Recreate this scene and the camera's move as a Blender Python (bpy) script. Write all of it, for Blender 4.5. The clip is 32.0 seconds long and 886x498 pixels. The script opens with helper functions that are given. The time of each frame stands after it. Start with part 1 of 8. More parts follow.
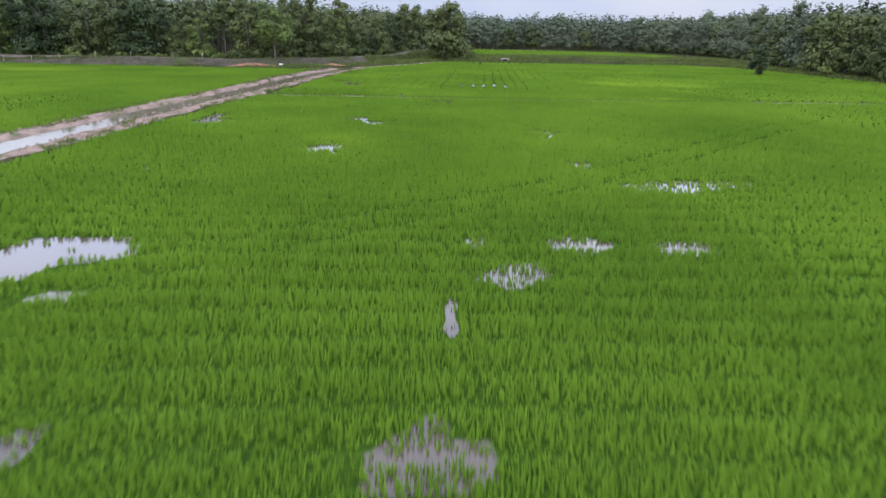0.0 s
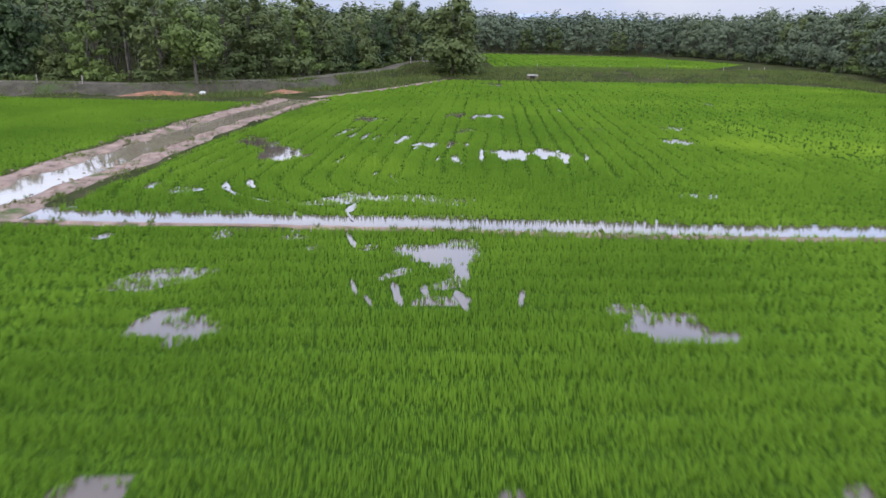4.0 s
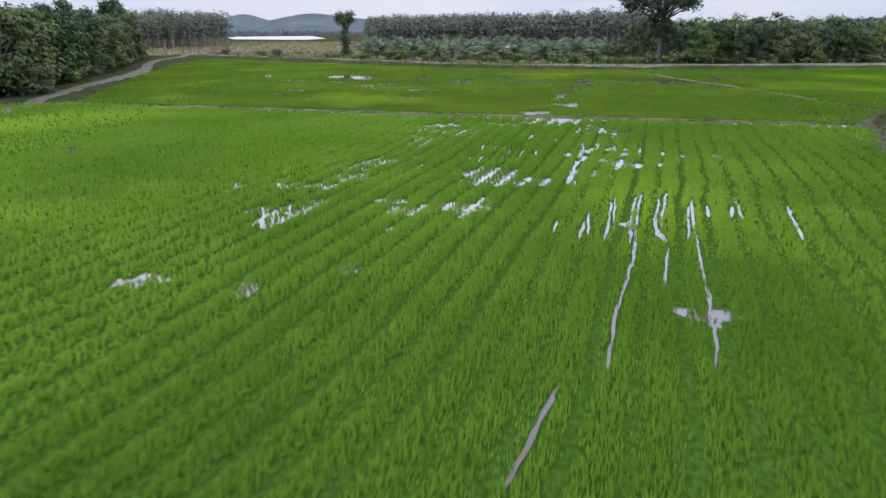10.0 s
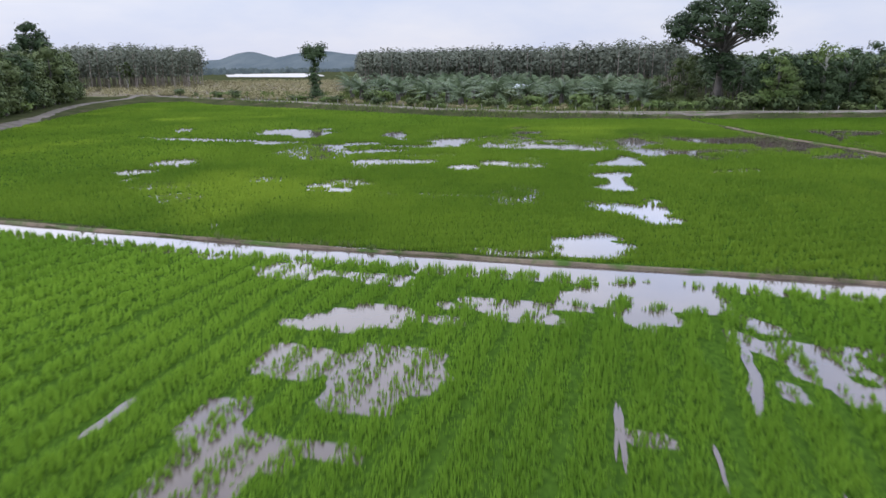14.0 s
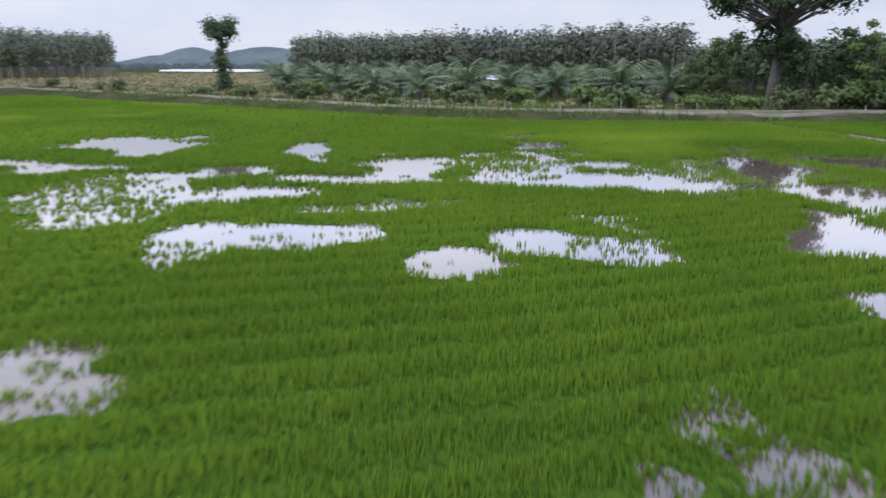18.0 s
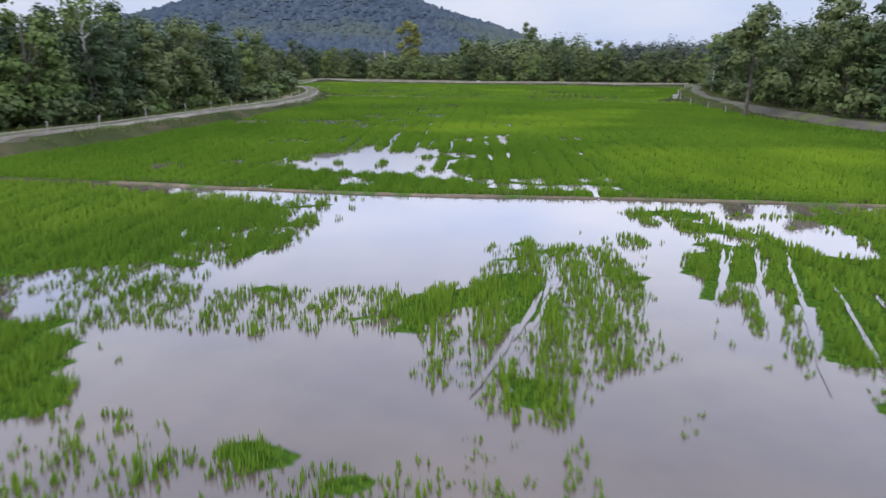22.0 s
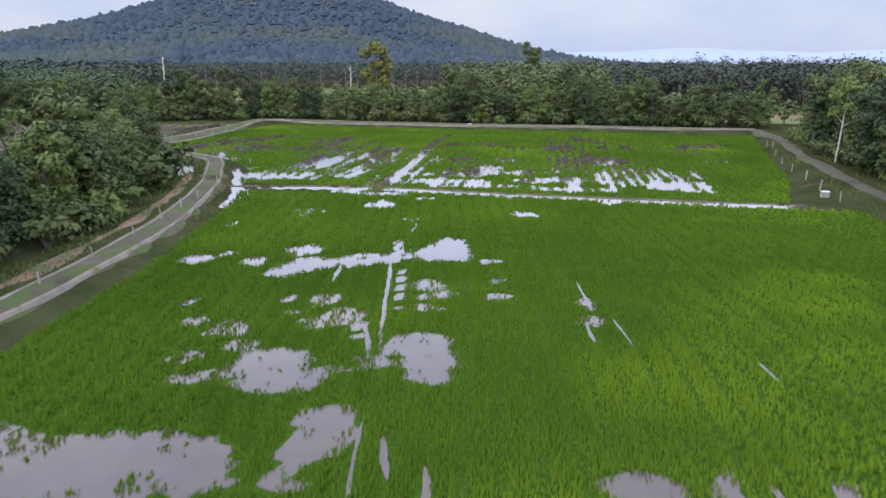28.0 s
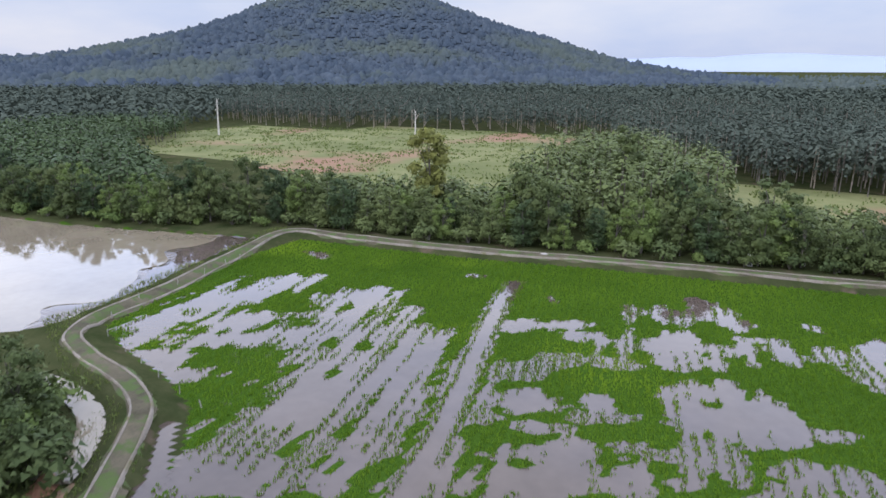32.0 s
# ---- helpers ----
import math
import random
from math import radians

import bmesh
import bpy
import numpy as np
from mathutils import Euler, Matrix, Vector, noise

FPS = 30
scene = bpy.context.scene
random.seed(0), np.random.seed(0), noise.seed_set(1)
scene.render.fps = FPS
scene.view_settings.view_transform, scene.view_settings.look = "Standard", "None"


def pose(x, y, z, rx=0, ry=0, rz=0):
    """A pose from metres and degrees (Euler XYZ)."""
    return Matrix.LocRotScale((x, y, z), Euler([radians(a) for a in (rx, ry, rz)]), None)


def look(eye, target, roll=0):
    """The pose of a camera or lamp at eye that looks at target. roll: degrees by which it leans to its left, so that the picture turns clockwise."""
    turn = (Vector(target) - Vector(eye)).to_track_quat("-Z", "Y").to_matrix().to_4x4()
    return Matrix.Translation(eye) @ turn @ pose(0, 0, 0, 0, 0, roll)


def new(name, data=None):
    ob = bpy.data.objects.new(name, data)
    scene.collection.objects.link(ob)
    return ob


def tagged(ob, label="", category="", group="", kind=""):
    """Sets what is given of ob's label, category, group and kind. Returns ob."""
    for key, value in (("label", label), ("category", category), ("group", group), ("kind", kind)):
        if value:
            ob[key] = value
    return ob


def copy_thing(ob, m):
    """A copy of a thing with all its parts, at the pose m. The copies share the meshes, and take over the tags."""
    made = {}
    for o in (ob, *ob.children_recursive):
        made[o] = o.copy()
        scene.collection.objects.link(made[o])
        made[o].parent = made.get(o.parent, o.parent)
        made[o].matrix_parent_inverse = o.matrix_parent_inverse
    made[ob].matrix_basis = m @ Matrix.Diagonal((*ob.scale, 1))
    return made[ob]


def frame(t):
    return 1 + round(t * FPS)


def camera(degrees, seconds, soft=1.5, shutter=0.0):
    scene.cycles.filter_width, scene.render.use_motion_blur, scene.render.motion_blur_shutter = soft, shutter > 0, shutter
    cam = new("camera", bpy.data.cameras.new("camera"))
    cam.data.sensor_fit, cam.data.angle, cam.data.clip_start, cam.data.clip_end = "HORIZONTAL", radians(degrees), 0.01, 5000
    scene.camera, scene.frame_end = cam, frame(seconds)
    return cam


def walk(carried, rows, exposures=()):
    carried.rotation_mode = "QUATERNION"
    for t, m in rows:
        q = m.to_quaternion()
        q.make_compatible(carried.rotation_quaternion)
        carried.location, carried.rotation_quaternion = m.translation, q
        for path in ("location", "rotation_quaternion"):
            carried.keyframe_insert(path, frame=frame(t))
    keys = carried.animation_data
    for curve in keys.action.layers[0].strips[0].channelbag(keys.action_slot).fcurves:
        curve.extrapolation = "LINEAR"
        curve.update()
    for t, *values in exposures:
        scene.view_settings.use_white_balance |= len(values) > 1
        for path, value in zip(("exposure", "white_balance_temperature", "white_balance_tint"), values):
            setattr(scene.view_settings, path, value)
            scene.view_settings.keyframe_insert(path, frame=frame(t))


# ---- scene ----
cam = camera(67.98, 32.0, 1.5, 0.42)
PATH = [
    (0, pose(6.43, 0.21, 5.01, 71.70, -0.99, -3.47)),
    (0.5, pose(6.63, 3.21, 5.93, 71.73, -0.97, -3.40)),
    (1, pose(6.81, 6.28, 6.12, 71.69, -0.93, -3.39)),
    (1.5, pose(7.06, 9.98, 6.14, 71.66, -0.91, -3.33)),
    (2, pose(7.30, 14.16, 6.16, 71.60, -0.97, -3.32)),
    (2.5, pose(7.63, 18.49, 6.17, 71.56, -0.94, -3.23)),
    (4.5, pose(8.71, 37.38, 6.42, 71.28, -1.16, -2.66)),
    (5, pose(8.94, 42.50, 6.36, 71.26, -1.20, 0.85)),
    (5.5, pose(8.99, 47.46, 6.33, 71.19, -1.09, 9.68)),
    (6, pose(8.83, 52.29, 6.25, 71.05, -0.86, 20.73)),
    (6.5, pose(8.22, 57.11, 6.13, 71.11, -0.45, 31.99)),
    (7, pose(7.27, 61.58, 6.24, 70.98, -0.09, 43.48)),
    (7.5, pose(5.76, 66.05, 6.38, 70.86, 0.26, 55.64)),
    (8, pose(3.48, 70.11, 6.41, 70.97, 0.54, 69.95)),
    (8.5, pose(0.66, 73.40, 6.38, 71.30, 0.56, 86.45)),
    (9, pose(-2.52, 75.75, 6.34, 71.47, 0.43, 93.77)),
    (9.5, pose(-5.88, 77.23, 6.40, 71.50, 0.28, 96.84)),
    (10, pose(-9.80, 78.04, 6.39, 71.53, 0.30, 102.41)),
    (10.5, pose(-13.71, 78.36, 6.36, 71.59, 0.38, 103.21)),
    (11, pose(-17.61, 78.15, 6.40, 72.56, 0.50, 103.17)),
    (11.5, pose(-21.22, 77.64, 6.24, 74.17, 0.35, 103.06)),
    (12, pose(-25.12, 77.02, 6.11, 74.54, 0.25, 103.05)),
    (12.5, pose(-29.18, 76.43, 6.14, 74.49, 0.39, 103.16)),
    (13, pose(-32.75, 75.60, 6.23, 74.47, 0.47, 103.15)),
    (13.5, pose(-36.45, 74.70, 6.28, 74.44, 0.49, 103.10)),
    (14, pose(-40.31, 73.90, 6.27, 74.47, 0.46, 103.06)),
    (14.5, pose(-43.91, 73.21, 6.13, 74.56, 0.51, 103.08)),
    (15, pose(-47.36, 72.50, 5.91, 74.66, 0.57, 103.11)),
    (15.5, pose(-50.49, 71.78, 5.62, 74.70, 0.44, 103.12)),
    (17.5, pose(-63.92, 68.49, 4.31, 74.52, 0.11, 103.02)),
    (18, pose(-67.37, 67.66, 4.33, 74.39, -0.08, 99.08)),
    (18.5, pose(-70.77, 66.88, 4.31, 74.36, -0.23, 93.66)),
    (19, pose(-74.09, 66.28, 4.30, 74.34, -0.33, 83.98)),
    (19.5, pose(-77.31, 65.94, 4.34, 74.28, -0.40, 73.02)),
    (20, pose(-80.57, 65.98, 4.51, 74.11, -0.23, 61.59)),
    (20.5, pose(-83.59, 66.37, 4.50, 74.08, -0.24, 50.95)),
    (21, pose(-86.54, 67.19, 4.46, 74.09, -0.31, 40.62)),
    (21.5, pose(-89.48, 68.72, 4.42, 74.08, -0.36, 33.24)),
    (22, pose(-92.05, 70.12, 4.51, 74.07, -0.38, 25.79)),
    (22.5, pose(-94.15, 72.30, 4.54, 74.03, -0.43, 23.58)),
    (23, pose(-96.11, 74.81, 4.57, 73.97, -0.41, 23.54)),
    (23.5, pose(-97.85, 77.46, 4.82, 73.98, -0.26, 23.49)),
    (24, pose(-99.45, 80.23, 5.13, 74.00, -0.19, 23.39)),
    (24.5, pose(-100.92, 83.02, 5.44, 73.97, -0.14, 23.31)),
    (25, pose(-102.27, 85.85, 5.88, 73.94, -0.10, 23.30)),
    (25.5, pose(-103.53, 88.69, 6.44, 73.93, -0.30, 23.38)),
    (26, pose(-104.75, 91.58, 7.04, 73.94, -0.33, 23.48)),
    (26.5, pose(-105.95, 94.60, 7.72, 74.00, -0.25, 23.55)),
    (28.5, pose(-109.97, 105.86, 10.43, 74.27, -0.04, 23.42)),
    (29, pose(-111.09, 108.95, 11.53, 74.30, -0.00, 23.40)),
    (29.5, pose(-112.40, 112.30, 12.92, 74.24, 0.02, 23.31)),
    (30, pose(-113.71, 115.81, 14.56, 74.28, 0.13, 23.32)),
    (30.5, pose(-114.96, 119.37, 16.30, 74.27, 0.23, 25.51)),
    (31, pose(-116.30, 122.85, 17.98, 74.28, 0.23, 28.33)),
    (31.5, pose(-117.71, 126.33, 19.61, 74.32, 0.20, 29.96)),
    (32, pose(-119.41, 129.55, 21.17, 74.53, -0.08, 30.20)),
]
walk(cam, PATH)

# ---- world, sun, exposure ----
world = bpy.data.worlds.new("sky")
scene.world = world
world.use_nodes = True
nt = world.node_tree
for n in list(nt.nodes):
    nt.nodes.remove(n)
SUN_EL, SUN_AZ = radians(38), radians(200)
sky = nt.nodes.new("ShaderNodeTexSky")
sky.sky_type = "NISHITA"
sky.sun_disc = False
sky.sun_elevation, sky.sun_rotation = SUN_EL, SUN_AZ
sky.air_density, sky.dust_density = 1.2, 2.0
coord = nt.nodes.new("ShaderNodeTexCoord")
mapn = nt.nodes.new("ShaderNodeMapping")
mapn.inputs["Scale"].default_value = (1, 1, 3.2)
cloud = nt.nodes.new("ShaderNodeTexNoise")
cloud.inputs["Scale"].default_value = 2.2
cloud.inputs["Detail"].default_value = 6
cloud.inputs["Roughness"].default_value = 0.55
ramp = nt.nodes.new("ShaderNodeValToRGB")
ramp.color_ramp.elements[0].position, ramp.color_ramp.elements[0].color = 0.30, (4.9, 5.9, 8.7, 1)
ramp.color_ramp.elements[1].position, ramp.color_ramp.elements[1].color = 0.66, (7.6, 7.8, 9.1, 1)
veil = nt.nodes.new("ShaderNodeMix")
veil.data_type = "RGBA"
veil.inputs[0].default_value = 0.86
back = nt.nodes.new("ShaderNodeBackground")
back.inputs[1].default_value = 0.111
wout = nt.nodes.new("ShaderNodeOutputWorld")
nt.links.new(coord.outputs["Generated"], mapn.inputs[0])
nt.links.new(mapn.outputs[0], cloud.inputs["Vector"])
nt.links.new(cloud.outputs[0], ramp.inputs[0])
nt.links.new(sky.outputs[0], veil.inputs[6])
nt.links.new(ramp.outputs[0], veil.inputs[7])
split = nt.nodes.new("ShaderNodeSeparateXYZ")
lift = nt.nodes.new("ShaderNodeMapRange")
lift.interpolation_type = "SMOOTHSTEP"
for slot, value in zip((1, 2, 3, 4), (0.09, 0.25, 1.0, 3.2)):
    lift.inputs[slot].default_value = value
glow = nt.nodes.new("ShaderNodeVectorMath")
glow.operation = "SCALE"
nt.links.new(coord.outputs["Generated"], split.inputs[0])
nt.links.new(split.outputs[2], lift.inputs[0])
nt.links.new(veil.outputs[2], glow.inputs[0])
nt.links.new(lift.outputs[0], glow.inputs["Scale"])
nt.links.new(glow.outputs[0], back.inputs[0])
nt.links.new(back.outputs[0], wout.inputs[0])
sun = new("sun", bpy.data.lights.new("sun", "SUN"))
sun.data.energy, sun.data.angle, sun.data.color = 1.0, radians(40), (1, 0.95, 0.88)
sun.matrix_world = look((0, 0, 300), (300 * math.cos(SUN_EL) * -math.sin(SUN_AZ), 300 * math.cos(SUN_EL) * -math.cos(SUN_AZ), 300 - 300 * math.sin(SUN_EL)))


# ---- materials ----
def material(name, low, high, scale=1.0, rough=0.9, bump=0.0, bump_scale=8.0, spec=0.3, island=0.0, object_mix=0.0, leaf=0.0, patch=None):
    """Two-colour noise at two scales; island: spread of brightness per piece; leaf: share of light let through; patch: (colour, scale, cut)."""
    m = bpy.data.materials.new(name)
    m.use_nodes = True
    t = m.node_tree
    bs = t.nodes["Principled BSDF"]
    bs.inputs["Roughness"].default_value = rough
    bs.inputs["Specular IOR Level"].default_value = spec
    geo = t.nodes.new("ShaderNodeNewGeometry")
    n1 = t.nodes.new("ShaderNodeTexNoise")
    n1.inputs["Scale"].default_value, n1.inputs["Detail"].default_value = scale, 5
    n2 = t.nodes.new("ShaderNodeTexNoise")
    n2.inputs["Scale"].default_value, n2.inputs["Detail"].default_value = scale * 9, 3
    for n in (n1, n2):
        t.links.new(geo.outputs["Position"], n.inputs["Vector"])
    add = t.nodes.new("ShaderNodeMath")
    add.operation = "MULTIPLY_ADD"
    add.inputs[1].default_value = 0.35
    t.links.new(n2.outputs[0], add.inputs[0])
    t.links.new(n1.outputs[0], add.inputs[2])
    rp = t.nodes.new("ShaderNodeMapRange")
    rp.inputs[1].default_value, rp.inputs[2].default_value = 0.45, 0.9
    t.links.new(add.outputs[0], rp.inputs[0])
    fac = rp.outputs[0]
    if island or object_mix:
        src = geo.outputs["Random Per Island"]
        if object_mix:
            oi = t.nodes.new("ShaderNodeObjectInfo")
            if island:
                mx = t.nodes.new("ShaderNodeMath")
                mx.operation = "MULTIPLY_ADD"
                mx.inputs[1].default_value = object_mix
                t.links.new(oi.outputs["Random"], mx.inputs[0])
                sc = t.nodes.new("ShaderNodeMath")
                sc.operation = "MULTIPLY"
                sc.inputs[1].default_value = island
                t.links.new(src, sc.inputs[0])
                t.links.new(sc.outputs[0], mx.inputs[2])
                src, amount = mx.outputs[0], 1.0
            else:
                src, amount = oi.outputs["Random"], object_mix
        else:
            amount = island
        mm = t.nodes.new("ShaderNodeMath")
        mm.operation = "MULTIPLY_ADD"
        mm.use_clamp = True
        mm.inputs[1].default_value = amount
        t.links.new(src, mm.inputs[0])
        half = t.nodes.new("ShaderNodeMath")
        half.operation = "MULTIPLY_ADD"
        half.inputs[1].default_value, half.inputs[2].default_value = 0.6, -0.1
        t.links.new(fac, half.inputs[0])
        t.links.new(half.outputs[0], mm.inputs[2])
        fac = mm.outputs[0]
    mix = t.nodes.new("ShaderNodeMix")
    mix.data_type = "RGBA"
    mix.inputs[6].default_value, mix.inputs[7].default_value = (*low, 1), (*high, 1)
    t.links.new(fac, mix.inputs[0])
    col = mix.outputs[2]
    if patch:
        n3 = t.nodes.new("ShaderNodeTexNoise")
        n3.inputs["Scale"].default_value, n3.inputs["Detail"].default_value = patch[1], 4
        t.links.new(geo.outputs["Position"], n3.inputs["Vector"])
        r3 = t.nodes.new("ShaderNodeMapRange")
        r3.inputs[1].default_value, r3.inputs[2].default_value = patch[2], patch[2] + 0.12
        t.links.new(n3.outputs[0], r3.inputs[0])
        m3 = t.nodes.new("ShaderNodeMix")
        m3.data_type = "RGBA"
        m3.inputs[7].default_value = (*patch[0], 1)
        t.links.new(r3.outputs[0], m3.inputs[0])
        t.links.new(col, m3.inputs[6])
        col = m3.outputs[2]
    t.links.new(col, bs.inputs["Base Color"])
    if bump:
        nb = t.nodes.new("ShaderNodeTexNoise")
        nb.inputs["Scale"].default_value, nb.inputs["Detail"].default_value = bump_scale, 6
        t.links.new(geo.outputs["Position"], nb.inputs["Vector"])
        bp = t.nodes.new("ShaderNodeBump")
        bp.inputs["Strength"].default_value, bp.inputs["Distance"].default_value = bump, 0.06
        t.links.new(nb.outputs[0], bp.inputs["Height"])
        t.links.new(bp.outputs[0], bs.inputs["Normal"])
    if leaf:
        tr = t.nodes.new("ShaderNodeBsdfTranslucent")
        t.links.new(col, tr.inputs[0])
        ms = t.nodes.new("ShaderNodeMixShader")
        ms.inputs[0].default_value = leaf
        t.links.new(bs.outputs[0], ms.inputs[1])
        t.links.new(tr.outputs[0], ms.inputs[2])
        t.links.new(ms.outputs[0], t.nodes["Material Output"].inputs[0])
    return m


def water_material(name, low, high, rough=0.03, ripple=0.006):
    """Turbid water: mud colour under a smooth skin with faint ripples."""
    m = material(name, low, high, 0.12, rough, 0, 1, 0.5)
    t = m.node_tree
    bs = t.nodes["Principled BSDF"]
    bs.inputs["IOR"].default_value = 1.43
    geo = t.nodes.new("ShaderNodeNewGeometry")
    nb = t.nodes.new("ShaderNodeTexNoise")
    nb.inputs["Scale"].default_value, nb.inputs["Detail"].default_value = 1.6, 3
    t.links.new(geo.outputs["Position"], nb.inputs["Vector"])
    bp = t.nodes.new("ShaderNodeBump")
    bp.inputs["Strength"].default_value, bp.inputs["Distance"].default_value = ripple, 0.1
    t.links.new(nb.outputs[0], bp.inputs["Height"])
    t.links.new(bp.outputs[0], bs.inputs["Normal"])
    return m


RICE = material("rice_leaf", (0.095, 0.186, 0.019), (0.218, 0.352, 0.036), 0.10, 0.7, island=0.25, leaf=0.35, spec=0.04, patch=((0.240, 0.360, 0.036), 0.045, 0.58))
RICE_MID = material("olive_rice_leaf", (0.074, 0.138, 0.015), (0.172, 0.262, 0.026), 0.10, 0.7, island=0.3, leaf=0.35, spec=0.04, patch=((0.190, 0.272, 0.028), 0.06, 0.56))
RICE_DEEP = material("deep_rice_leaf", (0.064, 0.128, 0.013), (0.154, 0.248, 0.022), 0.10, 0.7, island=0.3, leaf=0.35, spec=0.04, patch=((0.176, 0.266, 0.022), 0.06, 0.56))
LAND = material("rough_grass_soil", (0.022, 0.030, 0.011), (0.054, 0.056, 0.026), 0.25, 0.95, 0.5, 5, spec=0.0, patch=((0.080, 0.062, 0.042), 0.35, 0.60))
TRACK = material("track_gravel", (0.062, 0.052, 0.042), (0.132, 0.112, 0.092), 0.5, 0.95, 0.5, 10, spec=0.1, patch=((0.07, 0.08, 0.035), 0.7, 0.56))
DARKTRACK = material("trodden_earth", (0.044, 0.039, 0.030), (0.100, 0.088, 0.072), 0.5, 0.95, 0.5, 10, spec=0.1, patch=((0.07, 0.085, 0.028), 0.7, 0.5))
SANDY = material("track_sand", (0.048, 0.044, 0.028), (0.105, 0.090, 0.062), 0.5, 0.95, 0.5, 10, spec=0.1, patch=((0.060, 0.085, 0.028), 0.8, 0.47))
RUBBLE = material("rubble_bank", (0.034, 0.031, 0.022), (0.084, 0.074, 0.056), 1.2, 0.95, 1.0, 5, spec=0.1, patch=((0.05, 0.065, 0.025), 0.7, 0.54))
WHEEL = material("wheel_sand", (0.115, 0.098, 0.078), (0.225, 0.198, 0.165), 0.6, 0.95, 0.5, 10, spec=0.1, patch=((0.12, 0.11, 0.06), 0.9, 0.58))
CLAY = material("bund_clay", (0.120, 0.085, 0.068), (0.285, 0.205, 0.165), 1.3, 0.9, 1.0, 4, spec=0.15, patch=((0.055, 0.075, 0.022), 0.9, 0.56))
BUND = material("weedy_bund", (0.070, 0.062, 0.038), (0.170, 0.130, 0.092), 1.3, 0.9, 1.0, 4, spec=0.1, patch=((0.05, 0.085, 0.018), 0.9, 0.50))
VERGE = material("brown_verge", (0.085, 0.062, 0.040), (0.190, 0.110, 0.068), 1.4, 0.95, 0.8, 5, patch=((0.06, 0.075, 0.030), 0.9, 0.50))
REDSOIL = material("red_soil", (0.13, 0.068, 0.042), (0.29, 0.135, 0.076), 1.8, 0.95, 1.0, 5, patch=((0.06, 0.075, 0.035), 1.1, 0.54))
WATER = water_material("paddy_water", (0.050, 0.037, 0.030), (0.088, 0.068, 0.057))


def paddy_floor():
    """Mud that stands proud between pools of water, ragged where the two meet; the point attribute cover says where."""
    m = water_material("paddy_floor", (0.050, 0.037, 0.030), (0.088, 0.068, 0.057))
    t = m.node_tree
    wet = t.nodes["Principled BSDF"]
    geo = t.nodes.new("ShaderNodeNewGeometry")
    att = t.nodes.new("ShaderNodeAttribute")
    att.attribute_name = "cover"
    total = att.outputs["Fac"]
    for scale, amount in ((1.1, 0.8), (6.0, 0.7)):
        n = t.nodes.new("ShaderNodeTexNoise")
        n.inputs["Scale"].default_value, n.inputs["Detail"].default_value = scale, 3
        t.links.new(geo.outputs["Position"], n.inputs["Vector"])
        a = t.nodes.new("ShaderNodeMath")
        a.operation = "MULTIPLY_ADD"
        a.inputs[1].default_value = amount
        t.links.new(n.outputs[0], a.inputs[0])
        t.links.new(total, a.inputs[2])
        total = a.outputs[0]
    edge = t.nodes.new("ShaderNodeMapRange")
    edge.interpolation_type = "SMOOTHSTEP"
    edge.inputs[1].default_value, edge.inputs[2].default_value = 1.72, 1.94
    t.links.new(total, edge.inputs[0])
    mud = t.nodes.new("ShaderNodeBsdfPrincipled")
    mud.inputs["Roughness"].default_value, mud.inputs["Specular IOR Level"].default_value = 0.95, 0.0
    n = t.nodes.new("ShaderNodeTexNoise")
    n.inputs["Scale"].default_value, n.inputs["Detail"].default_value = 7.0, 8
    t.links.new(geo.outputs["Position"], n.inputs["Vector"])
    rp = t.nodes.new("ShaderNodeValToRGB")
    rp.color_ramp.elements[0].position, rp.color_ramp.elements[0].color = 0.38, (0.018, 0.040, 0.006, 1)
    rp.color_ramp.elements[1].position, rp.color_ramp.elements[1].color = 0.60, (0.044, 0.086, 0.010, 1)
    n.inputs["Roughness"].default_value = 0.7
    e = rp.color_ramp.elements.new(0.74)
    e.color = (0.062, 0.086, 0.020, 1)
    t.links.new(n.outputs[0], rp.inputs[0])
    t.links.new(rp.outputs[0], mud.inputs["Base Color"])
    bp = t.nodes.new("ShaderNodeBump")
    bp.inputs["Strength"].default_value, bp.inputs["Distance"].default_value = 0.5, 0.05
    t.links.new(total, bp.inputs["Height"])
    t.links.new(bp.outputs[0], mud.inputs["Normal"])
    mix = t.nodes.new("ShaderNodeMixShader")
    t.links.new(edge.outputs[0], mix.inputs[0])
    t.links.new(wet.outputs[0], mix.inputs[1])
    t.links.new(mud.outputs[0], mix.inputs[2])
    t.links.new(mix.outputs[0], t.nodes["Material Output"].inputs[0])
    return m


PADDY = paddy_floor()
CANALWATER = water_material("canal_water", (0.135, 0.110, 0.078), (0.195, 0.164, 0.118), 0.04)
LAKE = water_material("lake_water", (0.19, 0.16, 0.12), (0.26, 0.23, 0.18), 0.35, 0.05)
BARK = material("bark", (0.055, 0.048, 0.040), (0.130, 0.115, 0.098), 1.5, 0.9, 0.5, 10)
GREYBARK = material("grey_bark", (0.16, 0.13, 0.10), (0.34, 0.29, 0.24), 1.5, 0.9, 0.5, 10)
PALEBARK = material("pale_bark", (0.30, 0.27, 0.23), (0.55, 0.52, 0.46), 1.5, 0.85, 0.4, 10)
LEAF = material("forest_leaf", (0.036, 0.055, 0.020), (0.106, 0.130, 0.046), 0.10, 0.6, island=0.3, object_mix=0.45, leaf=0.1, spec=0.1)
LEAF_LIGHT = material("light_leaf", (0.060, 0.094, 0.026), (0.140, 0.182, 0.052), 0.1, 0.6, island=0.3, object_mix=0.4, leaf=0.15, spec=0.1)
